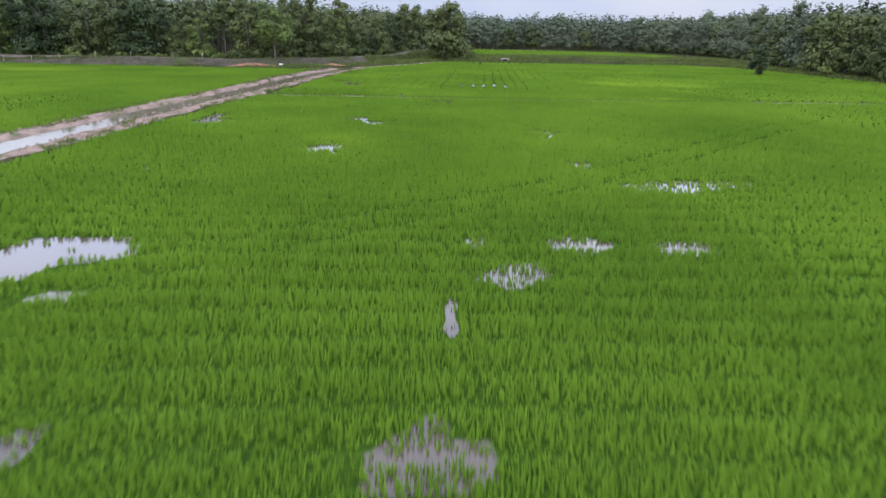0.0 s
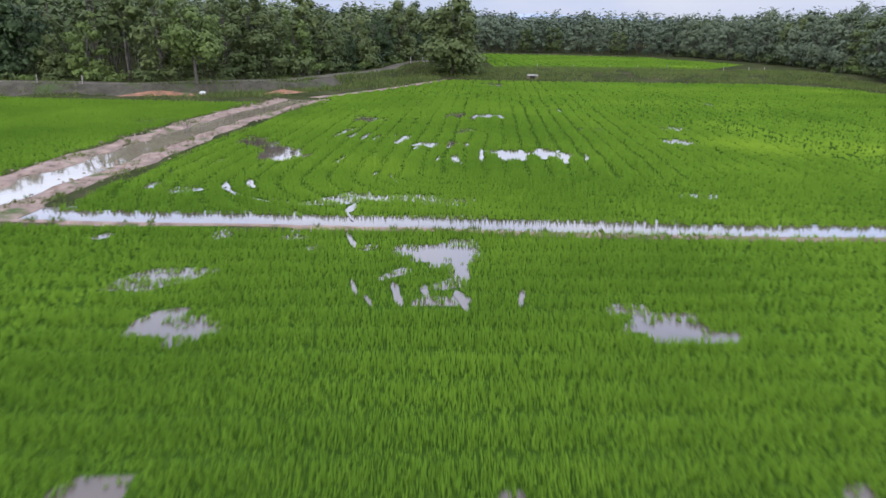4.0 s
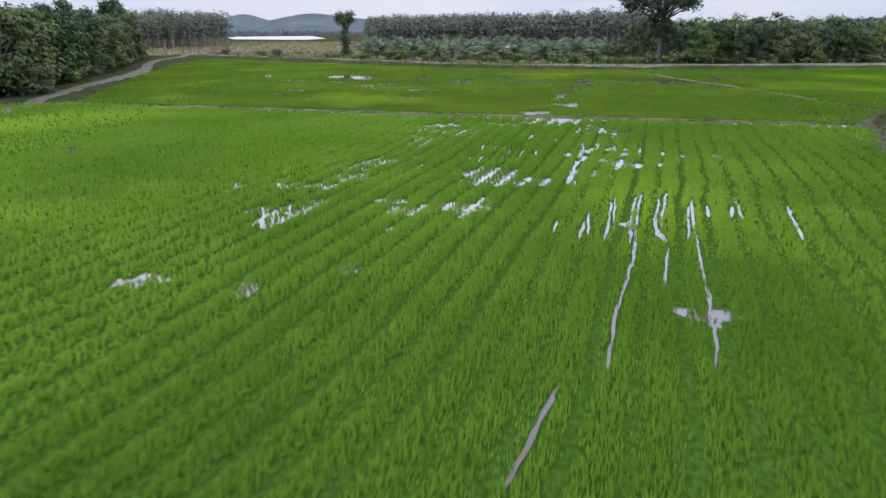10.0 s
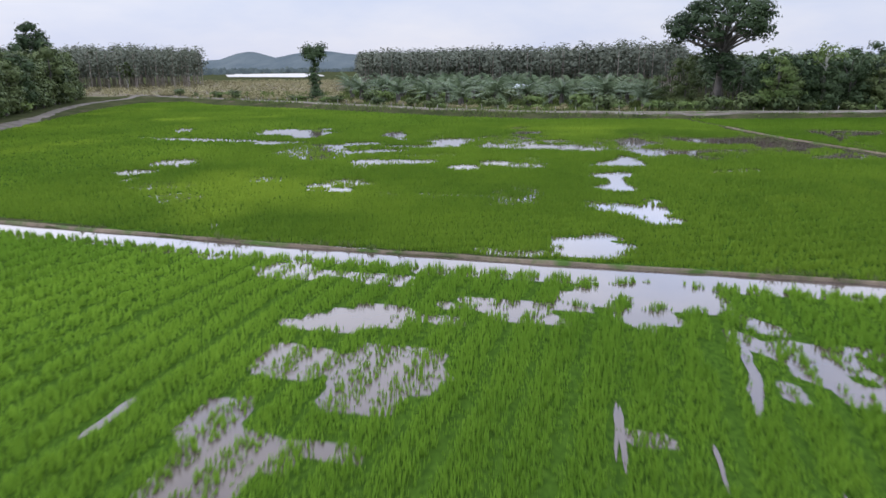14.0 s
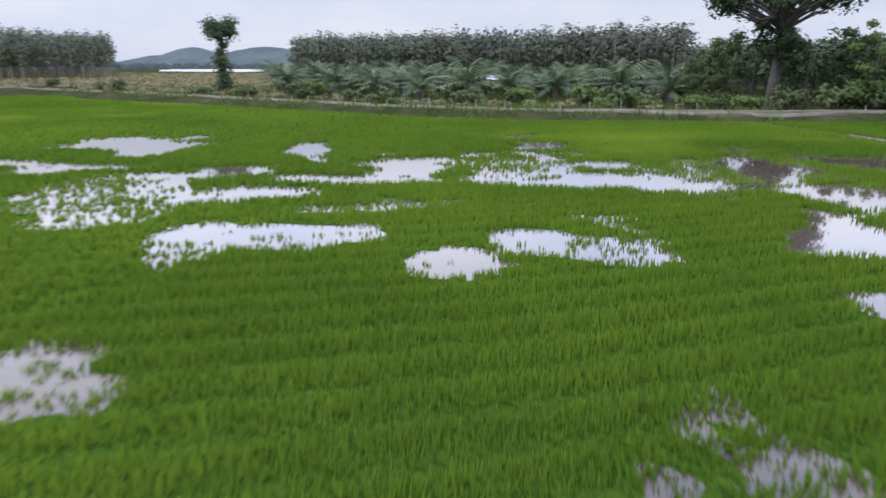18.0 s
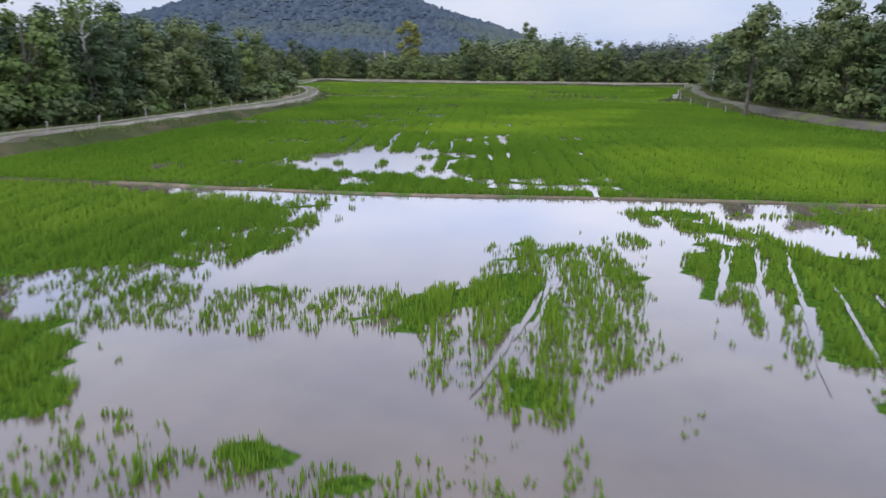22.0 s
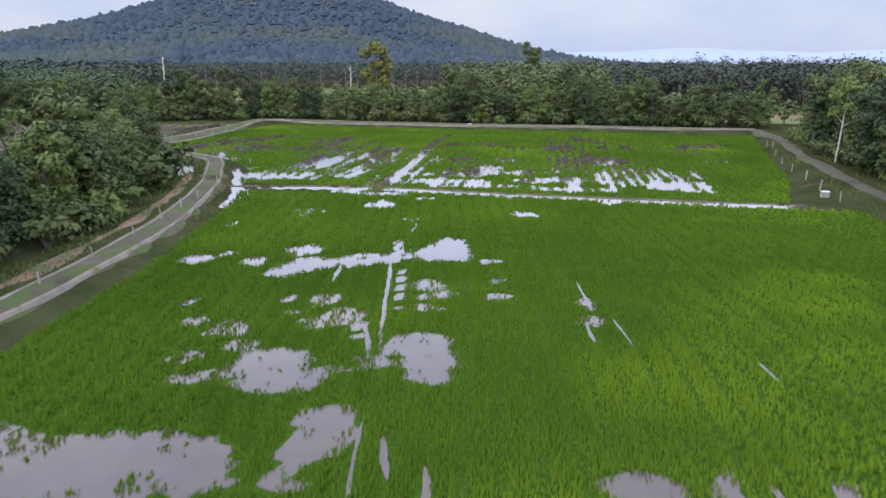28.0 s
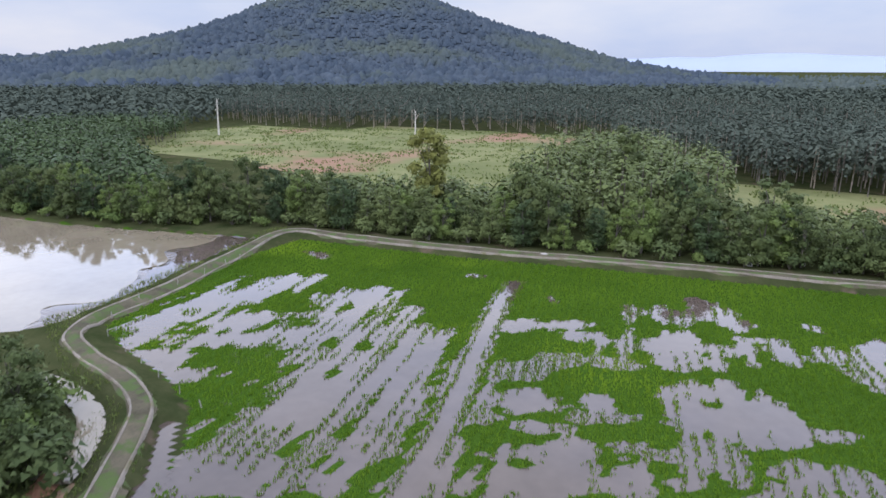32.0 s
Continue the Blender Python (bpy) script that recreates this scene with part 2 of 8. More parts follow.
LEAF_YELLOW = material("yellow_leaf", (0.100, 0.110, 0.028), (0.230, 0.230, 0.066), 0.1, 0.6, island=0.3, leaf=0.15, spec=0.1)
LEAF_DARK = material("dark_leaf", (0.022, 0.038, 0.017), (0.062, 0.090, 0.036), 0.1, 0.6, island=0.3, object_mix=0.35, leaf=0.1, spec=0.1)
# Leaf greens lightened and greyed, haze of the far wood's edge mixed in.
LEAF_FAR_HAZED = material("haze_paled_leaf", (0.056, 0.076, 0.048), (0.128, 0.154, 0.092), 0.08, 0.7, island=0.25, object_mix=0.5, leaf=0.1, spec=0.08)
LEAF_RUBBER = material("rubber_leaf", (0.074, 0.082, 0.058), (0.138, 0.150, 0.104), 0.08, 0.7, island=0.3, object_mix=0.3, leaf=0.15, spec=0.1)
# Leaf colour dulled to grey so the haze over far trees is painted in.
LEAF_HAZE = material("haze_greyed_leaf", (0.046, 0.058, 0.048), (0.092, 0.108, 0.084), 0.05, 0.8, island=0.3, leaf=0.1, spec=0.0)
LEAF_PALM = material("palm_leaf", (0.036, 0.058, 0.028), (0.108, 0.142, 0.070), 0.2, 0.5, island=0.45, object_mix=0.5, leaf=0.12, spec=0.12)
LEAF_DRY = material("dry_scrub", (0.12, 0.11, 0.05), (0.24, 0.21, 0.11), 0.3, 0.9, island=0.6, object_mix=0.3, leaf=0.15, spec=0.1)
GRASS = material("verge_grass", (0.048, 0.078, 0.018), (0.140, 0.168, 0.046), 0.3, 0.8, island=0.6, leaf=0.25, spec=0.15)
# Forest green shifted to blue in the base colour to imitate distance haze.
HILL_HAZED = material("hazed_hill_green", (0.035, 0.048, 0.064), (0.080, 0.096, 0.114), 0.05, 0.95, 0.5, 0.25, spec=0.0, island=0.28, patch=((0.066, 0.080, 0.072), 0.006, 0.50))
# Greens pulled towards blue-grey; the lowland haze is part of this colour.
FARLEAF_HAZED = material("hazed_far_leaf", (0.046, 0.058, 0.056), (0.090, 0.106, 0.094), 0.02, 0.95, island=0.35, spec=0.0)
# Slate-blue tint puts aerial haze into this hill's base colour.
FARHILL_HAZED = material("hazed_far_forest", (0.064, 0.080, 0.086), (0.096, 0.112, 0.112), 0.02, 1.0, spec=0.0)
# Almost sky-pale blue: the haze before the far mountains is in their colour.
RIDGE_HAZED = material("hazed_ridge", (0.29, 0.33, 0.41), (0.31, 0.35, 0.43), 0.001, 1.0, spec=0.0)
WOOD = material("post_wood", (0.20, 0.185, 0.165), (0.38, 0.355, 0.32), 3, 0.9, 0.4, 15)
WHITE = material("white_wash", (0.62, 0.62, 0.60), (0.80, 0.80, 0.78), 1.5, 0.85)
CONCRETE = material("culvert_concrete", (0.20, 0.19, 0.18), (0.40, 0.38, 0.35), 1.5, 0.9, 0.4, 10)
# Near-black paint that stands for the unlit inside of the culvert.
CULVERT_SHADE = material("culvert_shade", (0.010, 0.010, 0.010), (0.03, 0.03, 0.03), 2, 0.9)
GALVA = material("weathered_tin", (0.42, 0.44, 0.46), (0.60, 0.62, 0.64), 1, 0.55, spec=0.5)
DRYLAND = material("dry_clearing", (0.080, 0.068, 0.042), (0.150, 0.120, 0.080), 0.08, 0.95, 0.4, 1.5, spec=0.05, patch=((0.095, 0.105, 0.045), 0.12, 0.55))
FIELD = material("rough_pasture", (0.085, 0.098, 0.036), (0.165, 0.165, 0.075), 0.05, 0.95, 0.4, 1.5, spec=0.05, patch=((0.21, 0.125, 0.085), 0.03, 0.53))


# ---- helpers of this place ----
def mesh_of(name, verts, faces, mat=None, smooth=False):
    me = bpy.data.meshes.new(name)
    verts, faces = np.asarray(verts, np.float32), np.asarray(faces, np.int32)
    n, k = faces.shape
    me.vertices.add(len(verts))
    me.vertices.foreach_set("co", verts.ravel())
    me.loops.add(n * k)
    me.loops.foreach_set("vertex_index", faces.ravel())
    me.polygons.add(n)
    me.polygons.foreach_set("loop_start", np.arange(0, n * k, k, dtype=np.int32))
    if smooth:
        me.polygons.foreach_set("use_smooth", np.ones(n, bool))
    me.update(calc_edges=True)
    if mat:
        me.materials.append(mat)
    return me


def part(name, me, parent, label=""):
    ob = new(name, me)
    ob.parent = parent
    return tagged(ob, label)


def hash2(ix, iy, seed):
    n = (ix.astype(np.int64) * 374761393 + iy.astype(np.int64) * 668265263 + seed * 974634777) & 0x7FFFFFFF
    n = ((n ^ (n >> 13)) * 1274126177) & 0x7FFFFFFF
    return ((n ^ (n >> 16)) & 0xFFFF) / 65535.0


def vnoise(x, y, size, seed=0):
    """Smooth value noise, 0 to 1, with cells of that many metres."""
    x, y = np.asarray(x, float) / size, np.asarray(y, float) / size
    ix, iy = np.floor(x), np.floor(y)
    fx, fy = x - ix, y - iy
    fx, fy = fx * fx * (3 - 2 * fx), fy * fy * (3 - 2 * fy)
    a, b = hash2(ix, iy, seed), hash2(ix + 1, iy, seed)
    c, d = hash2(ix, iy + 1, seed), hash2(ix + 1, iy + 1, seed)
    return (a * (1 - fx) + b * fx) * (1 - fy) + (c * (1 - fx) + d * fx) * fy


def fbm(x, y, size, seed=0):
    return (vnoise(x, y, size, seed) + 0.5 * vnoise(x, y, size / 2.1, seed + 1) + 0.25 * vnoise(x, y, size / 4.3, seed + 2)) / 1.75


def inside(poly, x, y):
    hit = np.zeros(np.shape(x), bool)
    for (x0, y0), (x1, y1) in zip(poly, poly[1:] + poly[:1]):
        if y0 != y1:
            hit ^= ((y0 > y) != (y1 > y)) & (x < (x1 - x0) * (y - y0) / (y1 - y0) + x0)
    return hit


def line_distance(line, x, y):
    best = np.full(np.shape(x), 1e9)
    for (x0, y0), (x1, y1) in zip(line, line[1:]):
        dx, dy = x1 - x0, y1 - y0
        s = np.clip(((x - x0) * dx + (y - y0) * dy) / (dx * dx + dy * dy), 0, 1)
        best = np.minimum(best, np.hypot(x - x0 - s * dx, y - y0 - s * dy))
    return best


def along(line, step):
    """Points and headings every step metres along a smoothed line."""
    pts = [Vector((*p, 0)) for p in line]
    out = []
    for i in range(len(pts) - 1):
        a, b, c, d = pts[max(i - 1, 0)], pts[i], pts[i + 1], pts[min(i + 2, len(pts) - 1)]
        n = max(1, round((c - b).length / step))
        for k in range(n):
            s = k / n
            out.append(0.5 * (2 * b + (c - a) * s + (2 * a - 5 * b + 4 * c - d) * s * s + (3 * b - a - 3 * c + d) * s ** 3))
    out.append(pts[-1])
    res = []
    for i, p in enumerate(out):
        t = (out[min(i + 1, len(out) - 1)] - out[max(i - 1, 0)]).normalized()
        res.append((p.x, p.y, t.x, t.y))
    return res


def smooth(a, b, v):
    s = np.clip((v - a) / (b - a), 0, 1)
    return s * s * (3 - 2 * s)


# ---- the plan ----
FIELDS = {
    "south": [(-12, -18), (80, -18), (64, 52.6), (21, 52.2), (-4.6, 53.6), (-8.4, 25)],
    "north": [(-3.9, 55.4), (8, 54.7), (21, 53.7), (64, 53.2), (63, 100), (62, 112), (55, 117.5), (13.7, 117.5), (7.2, 104.5), (0.8, 94), (-0.6, 82), (-2.4, 70)],
    "middle": [(-8.6, 64), (-7.8, 72), (-6.6, 80), (-4.2, 89.5), (-14, 90), (-33, 91.5), (-48, 93.8), (-60, 96.5), (-60.0, 76), (-60.3, 60), (-63, 40), (-64, 30), (-50, 8), (-15, 8), (-12.6, 32), (-9.4, 50)],
    "west": [(-64.4, 41), (-62, 60), (-61.5, 76), (-61, 96), (-66, 101.5), (-78, 98.2), (-92, 93.9), (-106, 88.7), (-123, 83.5), (-121.5, 66), (-124.5, 55), (-136, 32), (-146, 8), (-156, -4), (-150, -10), (-135, -5), (-107, 8), (-78, 23), (-65, 30)],
    "hill": [(-123.5, 84.6), (-114, 87.1), (-104, 89.8), (-92, 94.5), (-78, 98.9), (-69, 103.4), (-91, 131.4), (-96, 142), (-100.5, 153.8), (-113, 151.3), (-124, 149.0), (-134, 147.4), (-143.4, 143), (-139.3, 136), (-134.0, 124.5), (-129.6, 112), (-127.4, 104), (-124.8, 96)],
    "far": [(-146, 145.6), (-134, 149.4), (-124, 150.7), (-113, 152.8), (-104.5, 155.2), (-104, 167), (-105, 180), (-106.3, 203), (-116, 201.5), (-140, 196.8), (-154, 193.4), (-176, 190.3), (-175.3, 180), (-172.2, 168), (-170.2, 160), (-165, 158), (-158, 156.3), (-153, 154.5), (-149, 150.5)],
    "behind": [(23, 139), (60, 148), (78, 170), (68, 200), (29, 208), (16, 170)],
}
POND = [(-173.4, 158), (-175, 168), (-178.5, 180), (-180, 187.5), (-186, 186.5), (-195, 183.5), (-207, 180.5), (-224, 177), (-245, 160), (-245, 150), (-228, 134), (-195, 140), (-178, 151)]
NORTH_TRACK = [(-62, 99.5), (-47, 95.9), (-34, 94.8), (-25, 94.8), (-15, 96), (-6, 99.6), (-1, 106), (5, 119), (10.5, 132), (19, 137)]
EAST_TRACK = [(-62, 99.5), (-66, 105), (-78, 117), (-89, 131), (-94.6, 144), (-99, 160), (-102, 178), (-103.5, 195), (-106, 206)]
WEST_TRACK = [(-170, -25), (-158, 1), (-140, 32), (-128.5, 54.5), (-124.6, 70), (-125.2, 84.5), (-127.8, 96), (-131.2, 109.3), (-134.4, 120), (-138.3, 129.6), (-141.4, 135.5), (-145.3, 141.6), (-149.1, 146.3), (-154, 151.8), (-159, 154), (-164.4, 155), (-168.6, 156.3), (-171.4, 160), (-173.2, 169), (-176.6, 181), (-178.2, 191.3), (-170, 192.8), (-154, 195.3), (-140, 198.7), (-127, 201.4), (-116, 203.5), (-106, 206)]
PUDDLE = [(-164.5, 151.4), (-160.8, 151.3), (-157.2, 150.4), (-154.8, 148.9), (-153.0, 147.0), (-151.6, 145.0)]
CORNER_POOL = [(-52.6, 93.5), (-56.3, 95.3), (-58.9, 96.5)]
SOUTH_TRACK = [(-50, 32), (-64.3, 26.5), (-78, 20), (-107, 6.5), (-139, -13.7), (-170, -25)]
CANAL = [(-14, 8), (-10.9, 28), (-8.6, 45), (-6.6, 60), (-5.4, 69), (-4.2, 78), (-2.0, 88), (-0.6, 93)]
DITCHES = {
    "north": ([(-5, 54.9), (7, 54.1), (21, 53.0), (40, 53.0), (64, 52.9)], 0.5, -0.85),
    "west": ([(-62.6, 41), (-60.9, 60), (-60.4, 72), (-60.3, 77), (-59.8, 95)], 0.5, 0.85),
    "hill": ([(-114, 86.3), (-104, 89), (-92, 93.7), (-78, 98)], 0.35, 0.6),
    "far": ([(-147.5, 143.4), (-144.9, 143.9), (-139.6, 146.3), (-133.5, 148.3), (-124, 149.7), (-113.4, 151.8), (-102.6, 154.2)], 0.42, 0.7),
    "bend": ([(-140.8, 137.8), (-142.9, 141.6), (-145.4, 144.9), (-149.4, 149.4), (-152.0, 152.0)], 0.4, 0),
    "cross": ([(-134.9, 149.7), (-136.9, 159), (-140.6, 171), (-143.9, 182.2), (-145, 188)], 0.6, 0),
}
HEADING = {"south": (88, 1.1), "north": (-7, 1.0), "middle": (84, 0.95), "west": (24, 1.0), "hill": (23, 0.95), "far": (14, 0.9), "behind": (0, 2)}
WET_SOUTH_0 = [
    (-1.9, 14.8, 0.92, 1.6, 9, 0.05), (-0.9, 15.4, 1.3, 1, -23, 0.1), (-0.3, 12.5, 0.77, 0.42, -1, 0.5), (9, 13.5, 0.87, 0.7, 29, 0.5),
    (8.7, 13, 0.42, 0.57, 12, 0.4), (7.3, 11.3, 0.93, 0.21, 87, 0.08), (7.4, 8.5, 0.42, 0.17, 86, 0.5), (7.7, 8.5, 0.37, 0.17, 87, 0.5),
    (1.7, 7.5, 0.38, 0.52, 6, 0.5), (4, 7.5, 1.7, 0.18, -3, 0.75), (6.8, 7.1, 1.1, 0.65, -7, 0.5), (3.6, 7.5, 0.11, 0.21, 58, 0.5),
    (6.9, 7.4, 0.76, 0.42, -25, 0.55), (12, 7, 0.65, 0.18, -2, 0.7), (-3.1, 25, 0.73, 0.54, 42, 0.4), (16.3, 22.2, 2.9, 0.91, 4, 0.35),
]
WET_SOUTH_1 = [
    (15.9, 22, 0.7, 1, -1, 0.3), (8.6, 17.1, 0.6, 0.17, 66, 0.55), (10.1, 16.9, 0.33, 0.17, 70, 0.55), (8.2, 15.8, 0.35, 0.45, -25, 0.5),
    (7, 15.8, 0.37, 0.23, -34, 0.6), (9.2, 15.8, 0.22, 0.26, -60, 0.5), (10.9, 15.6, 0.99, 0.68, -8, 0.2), (11.8, 17.4, 0.36, 0.27, -2, 0.6),
    (12.3, 15.7, 0.59, 0.21, 77, 0.5), (13.4, 15.3, 0.73, 0.57, -2, 0.3), (13.2, 15.6, 0.51, 0.32, 12, 0.4), (3.9, 39.9, 1.1, 0.72, 65, 0.1),
    (4.9, 38.1, 0.87, 1.1, 10, 0.1), (4.3, 39.3, 1.4, 0.27, -76, 0.08), (6.1, 38.8, 0.84, 0.69, 0, 0.35), (3.6, 37.6, 0.22, 0.49, 43, 0.3),
]
WET_SOUTH_2 = [
    (4.2, 36.9, 0.37, 0.33, 69, 0.4), (7.9, 39.4, 0.88, 0.54, 14, 0.45), (9.8, 39.6, 0.46, 0.68, -27, 0.25), (14.9, 39.9, 0.35, 0.5, 0, 0.4),
    (12.9, 38.7, 0.37, 0.24, 48, 0.5), (13.6, 35.4, 0.6, 0.78, -9, 0.2), (14.4, 34.6, 0.95, 0.63, -63, 0.2), (13.9, 33.2, 0.94, 0.17, 67, 0.08),
    (15.3, 34.2, 0.46, 0.44, -1, 0.4), (13.2, 32.6, 0.13, 0.42, -1, 0.4), (12.7, 32.7, 0.26, 0.34, -1, 0.5), (9.3, 34.5, 0.27, 0.54, -1, 0.4),
    (10.1, 34, 0.76, 0.17, 86, 0.6), (10.8, 31.5, 0.12, 0.37, -1, 0.5), (11.5, 32.6, 0.42, 0.34, 16, 0.6), (-4.5, 38, 1, 0.92, 83, 0.02),
]
WET_SOUTH_3 = [
    (-4.5, 40.1, 1.6, 0.69, 86, 0.1), (-3.6, 38.7, 0.82, 0.74, 55, 0.15), (-4.4, 41.4, 0.55, 0.75, 45, 0.1), (1.2, 31.6, 0.43, 0.36, -1, 0.4),
    (-1.2, 31.8, 0.1, 0.33, -1, 0.5), (0.9, 29.1, 0.27, 0.39, 55, 0.4), (1.6, 29.5, 0.64, 0.51, 48, 0.4), (3, 29.8, 1.1, 0.81, 53, 0.08),
    (2.6, 28.6, 0.36, 0.33, 74, 0.2), (3.5, 28.6, 0.66, 0.2, -65, 0.08), (3.3, 30.6, 0.44, 0.45, -1, 0.2), (2.6, 27.7, 0.15, 0.32, 48, 0.6),
    (13.6, 26, 0.5, 0.73, -17, 0.2), (13.2, 26.6, 0.38, 0.36, -84, 0.4), (13.8, 25.6, 0.21, 0.46, -53, 0.3), (14.1, 26.9, 0.29, 0.25, 18, 0.4),
]
WET_SOUTH_4 = [
    (12.8, 26.7, 0.33, 0.17, 39, 0.6), (2.6, 52.6, 0.48, 0.45, -8, 0.45), (3.5, 52.3, 0.45, 0.18, -61, 0.5), (4, 52.6, 0.14, 0.48, 0, 0.5),
    (4.9, 52.6, 0.35, 0.48, 0, 0.5), (5.5, 51.5, 0.3, 0.43, 0, 0.4), (6.7, 52.1, 0.84, 0.17, -77, 0.08), (7.3, 51.3, 0.48, 0.36, -39, 0.5),
    (7.4, 50.6, 0.5, 0.17, -79, 0.5), (9.5, 51, 1.3, 0.67, 0, 0.1), (9.5, 50.4, 1.2, 0.68, -10, 0.1), (9, 49.4, 0.55, 0.23, -71, 0.2),
    (10, 49.2, 0.68, 0.28, -81, 0.08), (8.5, 51.3, 0.28, 0.49, 0, 0.3), (10.2, 51.8, 0.56, 0.41, -17, 0.4), (8.1, 49.2, 0.63, 0.32, 61, 0.25),
]
WET_SOUTH_5 = [
    (8.2, 47.7, 0.83, 0.2, -81, 0.08), (9.4, 48.2, 0.62, 0.33, 8, 0.4), (8.9, 47.6, 0.7, 0.18, -86, 0.08), (9.3, 47.1, 0.87, 0.47, -5, 0.45),
    (9.8, 47.2, 0.68, 0.21, -82, 0.08), (10.3, 47.4, 0.57, 0.17, 89, 0.6), (7.1, 48.2, 0.52, 0.16, -79, 0.08), (7.5, 47.3, 0.39, 0.16, -78, 0.08),
    (7.1, 47.3, 0.19, 0.17, -53, 0.5), (7.9, 46.8, 0.39, 0.17, -81, 0.5), (11.3, 47.4, 0.63, 0.16, 80, 0.08), (11.6, 46.8, 0.46, 0.18, -65, 0.4),
    (12.5, 47.8, 0.38, 0.17, -86, 0.6), (10.9, 46.9, 0.17, 0.23, -43, 0.6), (12.5, 46.8, 0.44, 0.17, 79, 0.6), (14.4, 45.5, 0.98, 0.73, -13, 0.08),
]
WET_SOUTH_6 = [
    (13.8, 46.7, 0.7, 0.44, 5, 0.45), (14.6, 46.1, 0.6, 0.28, 12, 0.3), (15.4, 45.1, 0.41, 0.43, -24, 0.2), (14.5, 47.7, 0.55, 0.17, 71, 0.6),
    (1.5, 48.3, 0.45, 0.73, 57, 0.3), (1.9, 49, 0.5, 0.71, 50, 0.3), (2.6, 49.2, 0.59, 0.59, 55, 0.35), (0.9, 49.1, 0.28, 0.26, -89, 0.4),
    (2.6, 47.7, 0.76, 0.17, -54, 0.5), (3, 46, 0.78, 0.86, -11, 0.1), (3.7, 45.7, 0.61, 0.69, 9, 0.2), (3.5, 46.3, 0.44, 0.27, -19, 0.4),
    (-0.9, 52.3, 0.77, 0.27, -70, 0.08),
]
WET_NORTH_0 = [
    (27, 77, 1.1, 1.1, 4, 0.2), (25, 71.6, 1.1, 1.2, -11, 0.15), (36.4, 93.5, 0.48, 1.4, 7, 0.1), (20.4, 58, 1.1, 0.6, -5, 0.6),
    (37.7, 81, 2.6, 0.74, 5, 0.8), (18.1, 112.5, 0.42, 2.3, 11, 0.2), (5.8, 57.1, 0.73, 0.69, 0, 0.2), (7.2, 57.5, 1.1, 0.61, -2, 0.25),
    (9, 57.4, 1.1, 0.79, -1, 0.4), (10.1, 56.9, 0.98, 0.66, -7, 0.45), (4.8, 56.5, 0.62, 0.29, 2, 0.3), (6.4, 56, 0.67, 0.23, 88, 0.08),
    (6.4, 55, 0.75, 0.16, -76, 0.08), (6.3, 58, 0.64, 0.37, -3, 0.4), (3.7, 56.9, 0.79, 0.16, -40, 0.08), (1.1, 59.3, 0.88, 0.16, -71, 0.08),
]
WET_NORTH_1 = [
    (1.7, 58.1, 1, 0.16, -55, 0.08), (2.7, 57.2, 0.86, 0.16, -31, 0.08), (1.8, 60, 0.87, 0.19, -77, 0.08), (7.8, 61, 0.94, 0.16, -83, 0.08),
    (13.7, 67.6, 0.81, 0.9, 30, 0.03), (13.9, 66.2, 0.95, 1.2, 9, 0.03), (14.5, 67.4, 0.89, 0.71, -69, 0.03), (15.9, 67.3, 0.81, 1.5, -9, 0.03),
    (16.8, 66.5, 0.49, 1.3, -24, 0.05), (16.5, 65.4, 0.35, 0.61, 9, 0.1), (17.9, 66.5, 1.4, 0.17, 75, 0.08), (12.4, 66.7, 2, 0.2, 82, 0.08),
    (10.9, 65.5, 1.3, 0.25, -89, 0.08), (20.2, 76.5, 0.66, 0.23, 83, 0.08), (21.3, 76.3, 0.74, 0.27, 86, 0.08), (26.3, 77, 0.2, 1, -31, 0.2),
]
WET_NORTH_2 = [
    (16.7, 82.2, 0.21, 0.75, 12, 0.2), (20, 87.1, 0.31, 0.4, -81, 0.2), (20.9, 86.8, 0.82, 0.26, 86, 0.08), (8.2, 71.4, 1.8, 0.36, 74, 0.05),
    (7.8, 73.1, 0.89, 0.16, 87, 0.08), (9.2, 70, 0.89, 0.37, 69, 0.05), (9.8, 69.7, 0.78, 0.56, 49, 0.05), (9, 68.7, 0.56, 0.22, 75, 0.08),
    (9.7, 67.7, 0.34, 0.23, 62, 0.4), (11.3, 70, 0.97, 0.81, 14, 0.2), (11.3, 69.5, 0.74, 0.52, 30, 0.3), (11.6, 82.7, 1.1, 0.38, 72, 0.05),
    (12.4, 83.3, 0.7, 1.7, -5, 0.05), (13.5, 81.9, 1.9, 0.49, 69, 0.05), (14.4, 82.8, 1.2, 1.6, -52, 0.05), (15.7, 82.1, 0.48, 1.1, 24, 0.05),
]
WET_NORTH_3 = [
    (12, 74.6, 1.1, 0.35, 67, 0.08), (12.3, 75.8, 0.6, 0.39, 59, 0.2), (13, 75, 0.38, 0.72, 23, 0.2), (19, 112.5, 1.8, 2.4, 11, 0.1),
    (10, 65.4, 0.97, 0.16, 81, 0.08), (5.6, 80.2, 1.5, 0.82, 58, 0.6), (8.3, 88.4, 0.4, 0.82, -31, 0.3), (9.5, 91, 0.29, 0.77, 26, 0.3),
    (9.1, 80.6, 0.24, 0.72, 24, 0.4), (0.9, 59.5, 0.58, 0.17, -78, 0.08), (1.4, 58.5, 0.88, 0.16, -52, 0.08), (2, 59.7, 0.82, 0.16, -74, 0.08),
    (1.8, 59.8, 0.37, 0.17, -72, 0.08), (7, 61.9, 0.46, 0.17, 73, 0.08), (6.8, 61.2, 0.55, 0.17, 88, 0.5), (6.8, 66.8, 0.84, 0.16, 81, 0.08),
]
